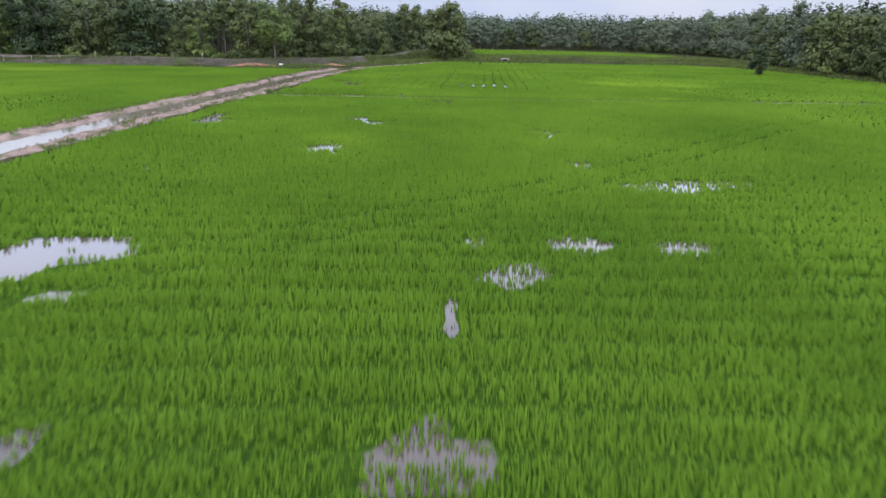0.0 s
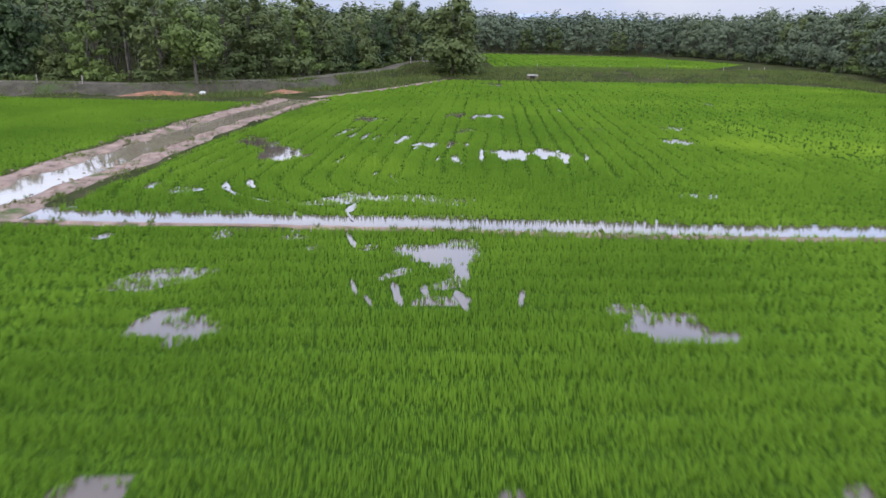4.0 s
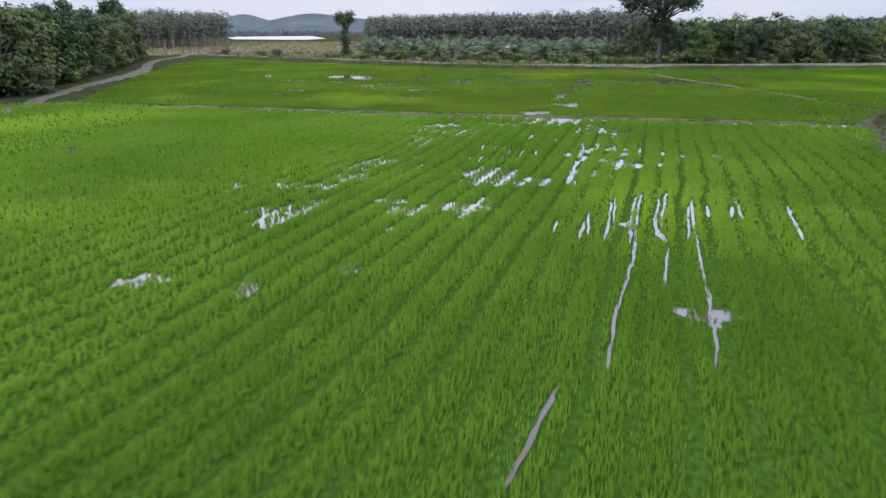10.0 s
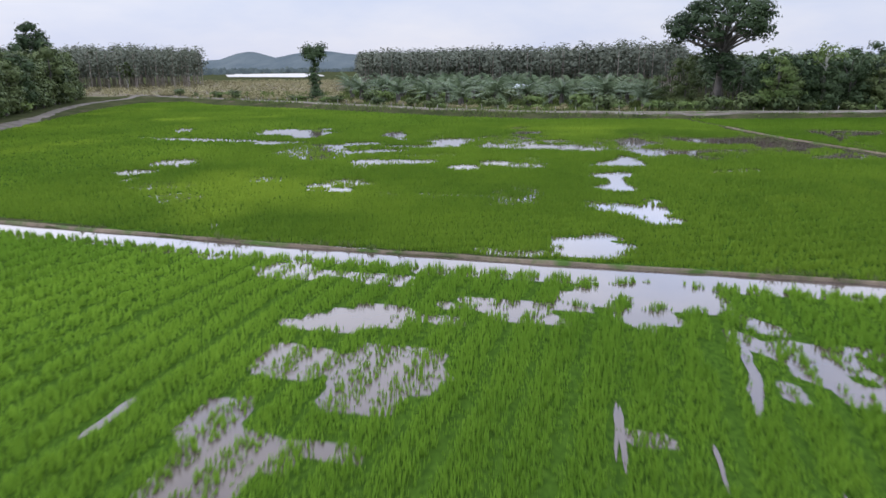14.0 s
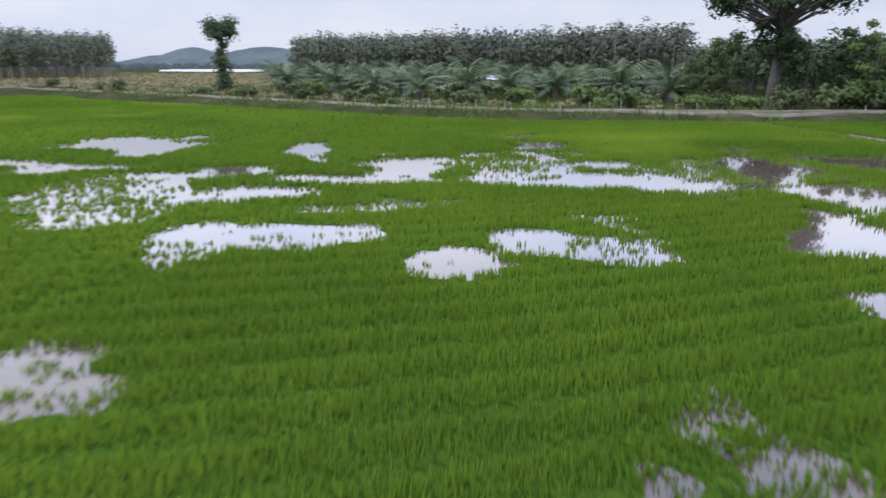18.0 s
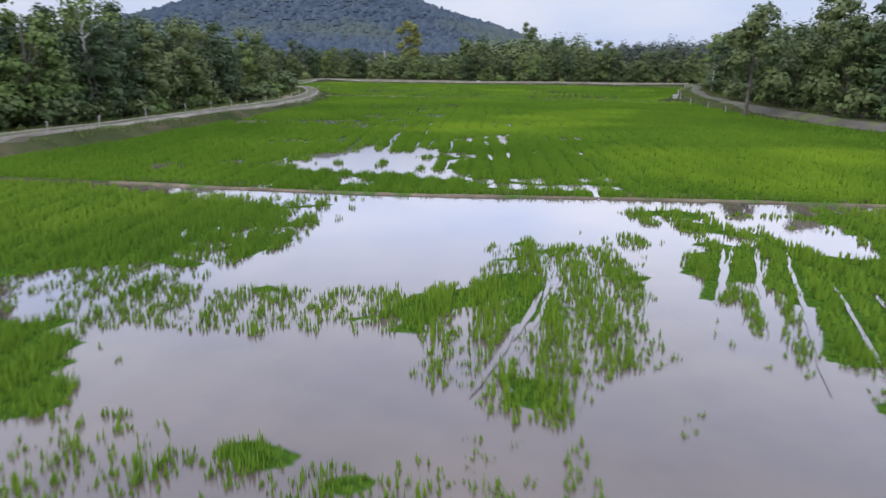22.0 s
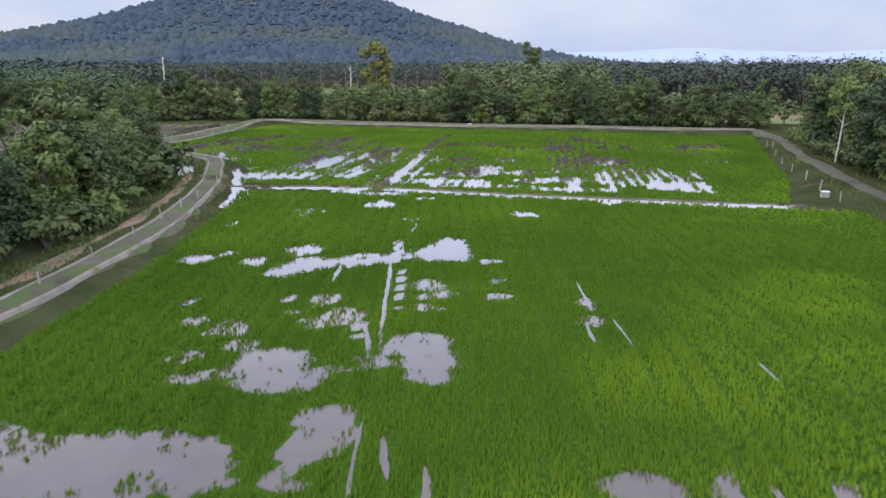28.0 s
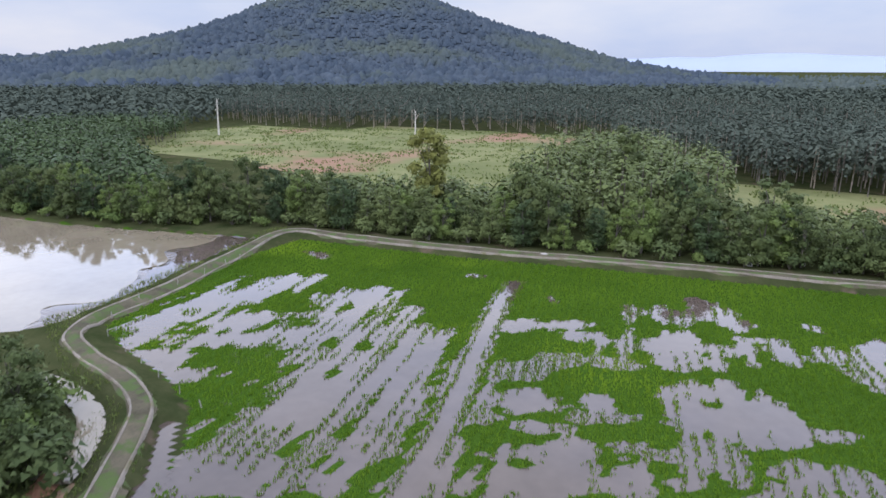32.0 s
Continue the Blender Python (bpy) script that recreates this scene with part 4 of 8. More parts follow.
WET_WEST_8 = [
    (-97.5, 73.9, 2, 2.5, 75, 0.55), (-92.7, 72, 1.7, 1.1, 82, 0.03), (-94.2, 72.5, 1.7, 1.3, 83, 0.2), (-105, 77.7, 1.3, 1.4, -73, 0.3),
    (-99.1, 75.9, 2.5, 1.1, 75, 0.3), (-96.3, 76.4, 1.3, 1.4, -72, 0.04), (-96.7, 78.4, 0.98, 1, 75, 0.15), (-92.8, 75.7, 2.2, 1, 87, 0.04),
    (-99.8, 83.7, 3.2, 2.1, -87, 0.03), (-98.3, 88.4, 2.9, 3.4, 66, 0.03), (-100.3, 80.9, 0.58, 0.87, -77, 0.1), (-94.9, 86.6, 1, 2, 52, 0.03),
    (-93.3, 80.9, 3, 1, 86, 0.04), (-93.4, 77.5, 1.2, 0.94, 75, 0.15), (-92, 80.5, 2.8, 0.85, -89, 0.06), (-91, 78.2, 1.8, 1.1, 81, 0.1),
]
WET_WEST_9 = [
    (-89.6, 77.7, 1.2, 0.59, -85, 0.2), (-91.9, 77, 0.99, 0.78, 81, 0.05), (-96, 82.6, 2.7, 0.93, 75, 0.95), (-88.7, 75.6, 0.47, 0.63, 50, 0.1),
    (-88.1, 76.2, 0.69, 0.53, 89, 0.1), (-86.9, 76, 0.95, 0.73, 66, 0.1), (-85.7, 75.7, 1.2, 0.95, 69, 0.03), (-84.9, 74.8, 1.1, 1.1, 66, 0.03),
    (-84.1, 74.2, 0.86, 0.65, 74, 0.05), (-86, 76.6, 0.32, 0.53, 46, 0.1), (-89.2, 77.9, 0.48, 0.74, 47, 0.4), (-89.3, 80.5, 0.61, 0.67, 60, 0.15),
    (-91.2, 73.9, 0.57, 0.66, 12, 0.5), (-88.5, 73.5, 0.28, 0.41, 74, 0.6), (-85.4, 74.6, 0.43, 0.9, 20, 0.05), (-84.8, 73.6, 0.2, 0.31, 55, 0.1),
]
WET_WEST_10 = [
    (-90.3, 66.6, 0.33, 0.17, -81, 0.5), (-90.6, 69.8, 0.4, 0.21, -89, 0.5), (-89.4, 69.9, 0.34, 0.22, 72, 0.5), (-90.8, 73.7, 0.78, 0.51, 6, 0.45),
    (-90.4, 73.8, 0.89, 0.22, -34, 0.08), (-89.6, 73.2, 1.1, 0.17, 76, 0.5), (-88.6, 73.3, 0.75, 0.17, -86, 0.5), (-89.9, 78.1, 1.4, 0.74, -11, 0.4),
    (-86.9, 71.7, 0.44, 0.17, 78, 0.5), (-91.7, 66.1, 0.49, 0.5, 56, 0.6), (-89.3, 67.6, 0.37, 0.31, 72, 0.6), (-89, 82.6, 1.9, 0.16, -86, 0.08),
    (-89, 81, 1.3, 0.33, 87, 0.08), (-88.8, 81.9, 1.1, 0.51, -20, 0.2), (-87.9, 80.6, 0.62, 0.44, -27, 0.15), (-93, 88.6, 1.1, 0.66, -22, 0.2),
]
WET_WEST_11 = [
    (-92.7, 91.2, 1.4, 0.39, -33, 0.2), (-91.4, 82.9, 2.5, 0.61, -80, 0.4), (-97.2, 70.4, 1, 1.4, 59, 0.03), (-94.6, 70.2, 1.6, 1.1, 55, 0.02),
    (-92.8, 71.2, 1.5, 1.1, 63, 0.02), (-93, 69.9, 1.9, 0.55, 43, 0.02), (-93.9, 72.7, 1.5, 1.1, 41, 0.1), (-93.2, 74.4, 1.2, 0.73, 58, 0.1),
    (-92.9, 72.8, 1.2, 0.69, 53, 0.03), (-98.6, 70.7, 0.76, 0.76, 49, 0.03), (-97.4, 71.7, 1.3, 0.44, 23, 0.2), (-96.5, 73.1, 1.1, 1.2, 41, 0.45),
    (-94.9, 74.6, 1.6, 1.4, 41, 0.4), (-93.9, 76.2, 1.2, 0.92, 62, 0.25), (-98.8, 74.6, 0.5, 1.3, 42, 0.25), (-100.2, 76.5, 1.4, 1.7, 42, 0.05),
]
WET_WEST_12 = [
    (-98, 77.5, 2, 2.1, 52, 0.04), (-96, 77.1, 1.2, 1.1, 42, 0.06), (-94.8, 79.7, 1.8, 1.5, 76, 0.55), (-96.2, 80, 0.86, 1.1, 42, 0.3),
    (-101.8, 81.6, 2.6, 1.1, 86, 0.06), (-100.7, 85.9, 3.5, 2.6, 54, 0.02), (-101, 89.2, 4.1, 1.9, 36, 0.02), (-96.9, 89.3, 2.2, 2.4, 23, 0.02),
    (-94.6, 86.4, 1.1, 1.9, 8, 0.05), (-98.6, 82.2, 1.5, 1.5, 42, 0.1), (-93.6, 82.4, 1.4, 1, 82, 0.06), (-93, 78.8, 1.9, 0.72, 75, 0.03),
    (-92.4, 76.2, 1.4, 0.57, 84, 0.04), (-91.2, 78.2, 1.7, 1.2, 55, 0.05), (-90.5, 77.2, 1.1, 0.7, 32, 0.15), (-92, 82.1, 1.7, 0.78, 84, 0.2),
]
WET_WEST_13 = [
    (-90.8, 80.2, 0.82, 0.82, -1, 0.08), (-96, 83.7, 1.9, 1, 59, 0.95), (-94.7, 78.2, 0.57, 0.53, 16, 0.85), (-94.5, 81.2, 0.97, 0.72, 42, 0.75),
    (-92.5, 92.9, 2.8, 1.1, 17, 0.05), (-90.7, 90.6, 1.4, 1.8, 30, 0.06), (-92.5, 90.8, 0.97, 1.3, 19, 0.25), (-89.8, 88.9, 0.88, 0.97, 34, 0.15),
    (-89.5, 81.3, 1.2, 0.5, 42, 0.15), (-88.1, 81.4, 0.52, 0.84, -7, 0.05), (-88.6, 77.9, 0.93, 0.53, 63, 0.3), (-88.3, 75.9, 0.62, 0.58, 19, 0.03),
    (-87.5, 75.9, 0.66, 0.51, 32, 0.05), (-88.3, 76.8, 0.39, 0.44, 17, 0.15), (-87.1, 75.4, 0.36, 0.5, -30, 0.05), (-90.7, 73, 0.77, 0.53, 41, 0.5),
]
WET_WEST_14 = [
    (-90.7, 73.8, 0.55, 0.22, 70, 0.08), (-89.8, 74.7, 0.21, 0.19, 70, 0.5), (-90.3, 72.3, 0.48, 0.17, 87, 0.5), (-89.6, 72.6, 0.23, 0.17, 73, 0.5),
    (-88.9, 73.5, 0.17, 0.24, -12, 0.5), (-104, 77.5, 0.79, 1.1, 31, 0.03), (-105.4, 78.6, 0.55, 0.63, -87, 0.05), (-104.9, 77, 0.7, 1.4, 31, 0.2),
    (-102.8, 78.5, 1.2, 1.5, 46, 0.6), (-102.1, 80.8, 1.3, 1, 59, 0.1), (-99.5, 80, 0.93, 1.2, 11, 0.35), (-99.5, 83.2, 2.2, 1.8, 31, 0.03),
    (-100.3, 86.7, 3.8, 1.9, 32, 0.02), (-100.4, 78.3, 2, 0.75, 31, 0.4), (-99.1, 76.9, 2.5, 0.91, 31, 0.04), (-97.7, 76.1, 2.3, 1.1, 31, 0.02),
]
WET_WEST_15 = [
    (-96.5, 78.4, 0.98, 1, 19, 0.2), (-100, 74, 0.95, 0.51, -73, 0.08), (-99, 74.4, 0.86, 0.7, 59, 0.3), (-97, 74.2, 1.2, 0.57, 31, 0.12),
    (-98.3, 73.1, 0.84, 0.53, 31, 0.35), (-97, 72.7, 1, 0.44, 35, 0.5), (-95.6, 73.8, 1.2, 0.56, 27, 0.25), (-94.5, 75.6, 0.51, 0.55, 44, 0.4),
    (-94.6, 76.5, 0.99, 0.64, 45, 0.15), (-93.4, 75.7, 0.74, 0.42, 64, 0.3), (-93.3, 82.8, 3.3, 0.42, -79, 0.02), (-92.8, 79.1, 1.1, 0.58, 78, 0.03),
    (-92.9, 77.5, 1.1, 0.45, 83, 0.03), (-91.8, 79.7, 0.78, 1.1, 31, 0.05), (-90.5, 78.9, 0.92, 0.94, 15, 0.04), (-91.9, 76.5, 1.4, 0.85, 38, 0.02),
]
WET_WEST_16 = [
    (-90.4, 77.4, 0.83, 0.67, 24, 0.06), (-90.3, 89.1, 1.2, 0.79, -20, 0.08), (-91.1, 91.1, 1.7, 0.78, 20, 0.15), (-95.9, 80.2, 1.4, 0.4, -88, 0.75),
    (-96, 83.2, 1.6, 0.81, 80, 0.8), (-94.2, 80.4, 1, 0.75, 52, 0.7), (-94.7, 82.9, 0.87, 1.1, 55, 0.65), (-94.3, 77.8, 0.44, 0.36, 31, 0.75),
    (-95.9, 78.8, 0.49, 0.76, 31, 0.55), (-91.8, 83.2, 1.2, 0.16, -80, 0.9), (-91.2, 83, 1.4, 0.16, -84, 0.9), (-90.5, 83.2, 1.6, 0.18, -86, 0.9),
    (-92.7, 85.4, 0.99, 0.16, -78, 0.85), (-95.5, 81.8, 3, 0.16, -83, 0.08), (-92.5, 85.9, 2.4, 0.16, -86, 0.08), (-91.8, 86.4, 2.4, 0.16, -87, 0.08),
]
WET_WEST_17 = [
    (-91.5, 82.8, 1.9, 0.16, -84, 0.08), (-90.9, 84.1, 4.1, 0.16, -86, 0.06), (-90.1, 83.3, 2.2, 0.16, -85, 0.08), (-89.4, 83.5, 2, 0.16, -84, 0.08),
    (-92.6, 81.4, 1.8, 0.16, -83, 0.08), (-92.3, 88.6, 0.69, 0.43, -31, 0.1), (-109.8, 87.3, 2.1, 0.79, 26, 0.1), (-106.7, 87.2, 2.2, 0.86, 10, 0.25),
    (-104.4, 88.3, 1.9, 1.1, 26, 0.05), (-97.3, 91.1, 6.1, 0.94, 23, 0.01), (-99.2, 87.6, 4.4, 2.1, 21, 0.02), (-100.1, 84.2, 2.7, 1.5, 25, 0.03),
    (-100.5, 81.4, 2.8, 1.1, 32, 0.03), (-102.7, 79.9, 0.47, 0.62, 55, 0.15), (-105.5, 79, 0.32, 0.36, -76, 0.2), (-104.1, 79.1, 0.88, 1.2, 52, 0.6),
]
WET_WEST_18 = [
    (-100.9, 78.8, 1.6, 0.73, 15, 0.35), (-100.7, 78.1, 1.8, 0.5, 24, 0.4), (-98.9, 79.9, 1.2, 0.82, 40, 0.35), (-103.3, 78, 1.1, 0.64, 7, 0.4),
    (-100.5, 76.9, 1.6, 0.69, 24, 0.03), (-98, 77.6, 2, 0.91, 29, 0.02), (-98.4, 76.6, 2.7, 0.43, 24, 0.02), (-93.7, 87.7, 0.64, 1.2, 25, 0.03),
    (-93.3, 84.4, 0.63, 1.1, 25, 0.03), (-93.1, 82.3, 0.63, 0.79, 44, 0.03), (-92.6, 80.3, 1.1, 0.84, 36, 0.02), (-92.1, 90.8, 1.4, 0.72, 3, 0.12),
    (-90.7, 89.3, 0.55, 0.84, -21, 0.08), (-91.6, 81.4, 0.36, 0.53, -61, 0.03), (-96.8, 84.5, 0.98, 0.46, 78, 0.85), (-95.2, 84.7, 0.85, 0.64, 61, 0.85),
]
WET_WEST_19 = [
    (-96.3, 81.3, 0.67, 0.62, 53, 0.7), (-94.8, 81.8, 0.63, 1, 25, 0.7), (-95.9, 79.9, 0.59, 0.55, 49, 0.7), (-94.1, 80, 1, 0.77, 30, 0.6),
    (-95.8, 78.4, 0.47, 0.49, 24, 0.4), (-97.8, 80, 0.6, 0.33, 61, 0.75), (-95.9, 83.8, 2, 0.16, -79, 0.08), (-95.5, 81.1, 1.3, 0.16, -85, 0.08),
    (-95.4, 79, 1.3, 0.16, -85, 0.08), (-95.8, 84.9, 1.1, 0.16, -85, 0.08), (-92.5, 85.7, 2.3, 0.16, 88, 0.06), (-91.7, 86.1, 1.4, 0.16, 87, 0.08),
    (-92.6, 82.6, 1.2, 0.16, -89, 0.08), (-91.5, 83.7, 1.5, 0.16, -85, 0.08), (-92.1, 82.5, 1.1, 0.2, -88, 0.08), (-102.3, 77.1, 0.48, 0.75, 42, 0.25),
]
WET_WEST_20 = [
    (-103.1, 77.5, 0.33, 0.77, 59, 0.35), (-101.5, 76.9, 0.75, 0.49, 42, 0.12), (-100.3, 76.3, 1.3, 0.55, 17, 0.06), (-111.3, 86.8, 1.5, 0.63, 25, 0.1),
    (-107.3, 87.7, 2.7, 0.87, 14, 0.12), (-102.5, 89.4, 2.8, 0.9, 21, 0.03), (-96.6, 91.3, 3.7, 0.77, 20, 0.02), (-103.8, 86.6, 1.3, 0.7, 25, 0.12),
    (-104, 85.5, 1.1, 0.57, -1, 0.45), (-100.3, 86.9, 3.6, 1.7, 24, 0.01), (-99.4, 84.3, 2, 1.3, 24, 0.01), (-99.6, 82.5, 2.5, 1.2, 20, 0.01),
    (-101.8, 82, 0.92, 0.51, 38, 0.04), (-101.3, 80.9, 1.1, 0.44, 24, 0.02), (-96, 87.9, 2.9, 1.4, 31, 0.05), (-94.5, 90.1, 1.1, 0.65, 24, 0.3),
]
WET_WEST_21 = [
    (-94.8, 87.2, 0.65, 0.7, -6, 0.4), (-97.5, 85, 0.53, 0.64, 8, 0.2), (-96.5, 85.1, 0.83, 0.45, 31, 0.75), (-95.9, 84.2, 1.3, 0.61, 32, 0.65),
    (-95.2, 83.7, 0.76, 0.28, 34, 0.7), (-95.3, 85.4, 0.63, 0.63, 24, 0.6), (-106, 81.8, 0.25, 0.51, 81, 0.45), (-105.8, 82.6, 0.55, 0.16, -52, 0.08),
    (-105.2, 83.2, 0.45, 0.16, -50, 0.08), (-104.2, 82, 0.33, 0.43, 54, 0.4), (-104.1, 83.5, 0.87, 0.77, 79, 0.6), (-103.8, 81.2, 0.85, 0.61, 31, 0.6),
    (-103.4, 80, 0.83, 0.41, 18, 0.25), (-103, 81, 0.52, 0.41, 36, 0.4), (-99.4, 90.8, 2.3, 0.36, 16, 0.02), (-108.5, 86.6, 1.4, 0.46, 24, 0.45),
]
WET_WEST_22 = [
    (-105.6, 87.7, 2.2, 0.52, 24, 0.2), (-100.5, 89.1, 3.6, 0.97, 21, 0.01), (-100.9, 87.6, 3.9, 0.76, 23, 0.01), (-104.9, 86.4, 0.6, 0.36, 35, 0.1),
]
WET_HILL_0 = [
    (-116, 90.8, 0.57, 0.98, 24, 0.15), (-115.5, 90.3, 0.31, 0.7, 41, 0.1), (-114.8, 90.9, 0.67, 0.22, -53, 0.08), (-113.7, 92.8, 0.83, 0.64, 82, 0.1),
    (-112, 92.2, 0.44, 0.18, -22, 0.3), (-114.4, 95, 0.37, 0.61, 48, 0.4), (-114.4, 91.5, 0.22, 0.44, 24, 0.3), (-111.5, 87.9, 0.91, 0.3, -1, 0.08),
    (-108.7, 89.1, 0.35, 0.63, 46, 0.4), (-111.2, 94.1, 1.3, 0.88, 43, 0.15), (-109.5, 93.8, 1.3, 1.1, 32, 0.05), (-110.6, 98, 1.5, 1.1, 47, 0.05),
    (-108.4, 96.8, 3.4, 2.7, 31, 0.01), (-107.8, 94.8, 2.4, 1.6, 24, 0.01), (-106.4, 93.9, 1.7, 0.68, 18, 0.05), (-110.7, 100, 0.97, 1.3, 46, 0.05),
]
WET_HILL_1 = [
    (-108.2, 101.1, 0.92, 1.2, 47, 0.05), (-105.8, 100.1, 1.4, 0.82, -3, 0.12), (-104.4, 95.4, 0.77, 0.68, 55, 0.1), (-103.9, 94.1, 1.1, 0.77, 0, 0.08),
    (-104.7, 96.8, 2, 0.16, -68, 0.08), (-103.3, 94.6, 1.4, 0.33, -44, 0.05), (-104.9, 96.3, 0.39, 0.94, 24, 0.95), (-107.6, 95.8, 0.3, 0.35, 76, 0.95),
    (-109.4, 95.3, 0.24, 0.38, 55, 0.95), (-101.7, 93.8, 0.71, 0.55, 24, 0.1), (-100.2, 93.3, 1.5, 0.7, 20, 0.1), (-100.3, 94.6, 1.1, 0.57, -8, 0.12),
    (-98.1, 94.1, 1.6, 0.65, 28, 0.1), (-100, 95.3, 0.58, 0.38, -19, 0.3), (-97.9, 96.1, 0.9, 0.53, 34, 0.3), (-97.1, 93, 0.97, 0.2, -71, 0.08),
]
WET_HILL_2 = [
    (-97, 94.6, 0.91, 0.39, -21, 0.2), (-106.8, 92.1, 0.94, 0.38, 1, 0.3), (-106.2, 91.3, 0.65, 0.84, 48, 0.05), (-106.4, 91.6, 0.43, 0.68, 46, 0.05),
    (-122.1, 112.4, 2.3, 1.8, 11, 0.6), (-126.8, 110.7, 3, 0.97, 17, 0.7), (-117.5, 100, 0.59, 0.58, 57, 0.1), (-116.8, 101, 0.99, 1, 62, 0.05),
    (-115.4, 101, 0.61, 1, 44, 0.06), (-115.4, 99.8, 0.68, 0.44, 24, 0.2), (-115.9, 102.9, 0.47, 0.67, 62, 0.1), (-114.8, 102.9, 1.3, 0.35, -73, 0.08),
    (-114.4, 102.9, 2.1, 0.16, -65, 0.08), (-113.2, 102.5, 1.7, 0.18, -62, 0.08), (-112.3, 103.4, 1.7, 0.16, -66, 0.08), (-111.6, 103.8, 1.7, 0.16, -61, 0.08),
]
WET_HILL_3 = [
    (-113.1, 107.1, 2.8, 0.16, -66, 0.08), (-112.1, 100.2, 1.2, 0.18, -62, 0.08), (-111.4, 100.5, 1.3, 0.27, -63, 0.08), (-110.9, 100.7, 1.4, 0.3, -65, 0.08),
    (-110.4, 101.4, 1.6, 0.17, -65, 0.08), (-109.4, 102.8, 1.8, 0.16, -67, 0.08), (-109.1, 104, 2, 0.17, -69, 0.08), (-108.3, 101.8, 0.57, 0.52, 66, 0.2),
    (-107.8, 103.8, 2, 0.16, -66, 0.08), (-106.9, 101.7, 0.74, 0.16, -71, 0.08), (-108, 107, 1.5, 0.6, 65, 0.06), (-107, 109.1, 0.85, 0.91, 45, 0.06),
    (-106.7, 109.7, 2, 0.22, -76, 0.08), (-106.4, 105.4, 1.2, 0.34, -54, 0.08), (-105.7, 106.7, 1.8, 0.42, -66, 0.12), (-105.1, 107.8, 0.74, 0.45, -39, 0.2),
]
WET_HILL_4 = [
    (-107.8, 105.9, 0.59, 0.64, -2, 0.1), (-104.2, 109.7, 0.36, 0.63, 24, 0.2), (-102.7, 110.2, 1.2, 0.91, 11, 0.12), (-101, 111.9, 0.71, 0.57, -30, 0.1),
    (-114.4, 95.1, 0.34, 0.59, 44, 0.3), (-114.6, 94.8, 0.21, 0.47, 63, 0.4), (-113.8, 95.7, 0.84, 0.51, 9, 0.6), (-113.9, 93.5, 0.39, 0.45, -82, 0.1),
    (-112.4, 95.1, 1.3, 0.16, -67, 0.08), (-112, 93.8, 1, 0.5, 54, 0.3), (-111.7, 93.3, 0.64, 0.35, 24, 0.2), (-111.9, 92.2, 0.41, 0.25, 4, 0.3),
    (-112.1, 98.1, 0.5, 0.18, -72, 0.1), (-111.4, 97, 1, 0.6, 61, 0.1), (-111.3, 98.9, 0.88, 0.63, 62, 0.25), (-108.2, 99, 3.2, 0.95, 27, 0.02),
]
WET_HILL_5 = [
    (-108.6, 96.9, 3, 1.1, 26, 0.01), (-108.3, 95.4, 3.3, 1.1, 24, 0.01), (-107.3, 94.3, 2.7, 0.69, 24, 0.01), (-105.7, 100.4, 0.74, 0.56, 4, 0.1),
    (-105, 98.4, 1.4, 0.21, -72, 0.06), (-104.7, 100, 1.2, 0.16, -64, 0.08), (-104.7, 98.8, 0.56, 0.16, -80, 0.08), (-103.9, 100, 1.1, 0.16, -66, 0.08),
    (-103.4, 101.1, 1, 0.17, -69, 0.08), (-102.5, 102.6, 1, 0.16, -71, 0.08), (-100.3, 103.5, 0.7, 0.21, -64, 0.08), (-104.5, 96.4, 1.1, 0.16, -67, 0.08),
    (-106.1, 98.6, 0.6, 0.41, 24, 0.5), (-105.3, 95.5, 0.31, 0.4, -7, 0.4), (-109.4, 95.1, 0.37, 0.16, -29, 0.95), (-107.6, 96.1, 0.42, 0.16, -53, 0.95),
]
WET_HILL_6 = [
    (-107.4, 95.4, 0.31, 0.16, -78, 0.9), (-104.9, 96.5, 0.97, 0.21, -67, 0.9), (-110.2, 94.3, 0.33, 0.17, -26, 0.6), (-110.5, 100.4, 0.8, 0.18, -49, 0.6),
    (-109.2, 101.2, 0.96, 0.37, -60, 0.8), (-123.6, 111.1, 1.6, 0.35, -55, 0.05), (-122.6, 112.7, 1.8, 1.5, 24, 0.02), (-121, 111.2, 0.98, 1.1, 24, 0.04),
    (-120.2, 113.4, 1.1, 1.4, 53, 0.08), (-118.7, 109.5, 2.4, 0.17, -65, 0.08), (-118.4, 110.3, 2.3, 0.27, -64, 0.08), (-117.4, 110.7, 1.3, 0.98, 41, 0.06),
    (-116.9, 109.1, 1.2, 0.16, -66, 0.08), (-118.4, 111.7, 1.3, 0.38, -41, 0.15), (-118.1, 115.3, 1.1, 0.76, 75, 0.08), (-118.5, 116.6, 0.95, 0.82, 70, 0.12),
]
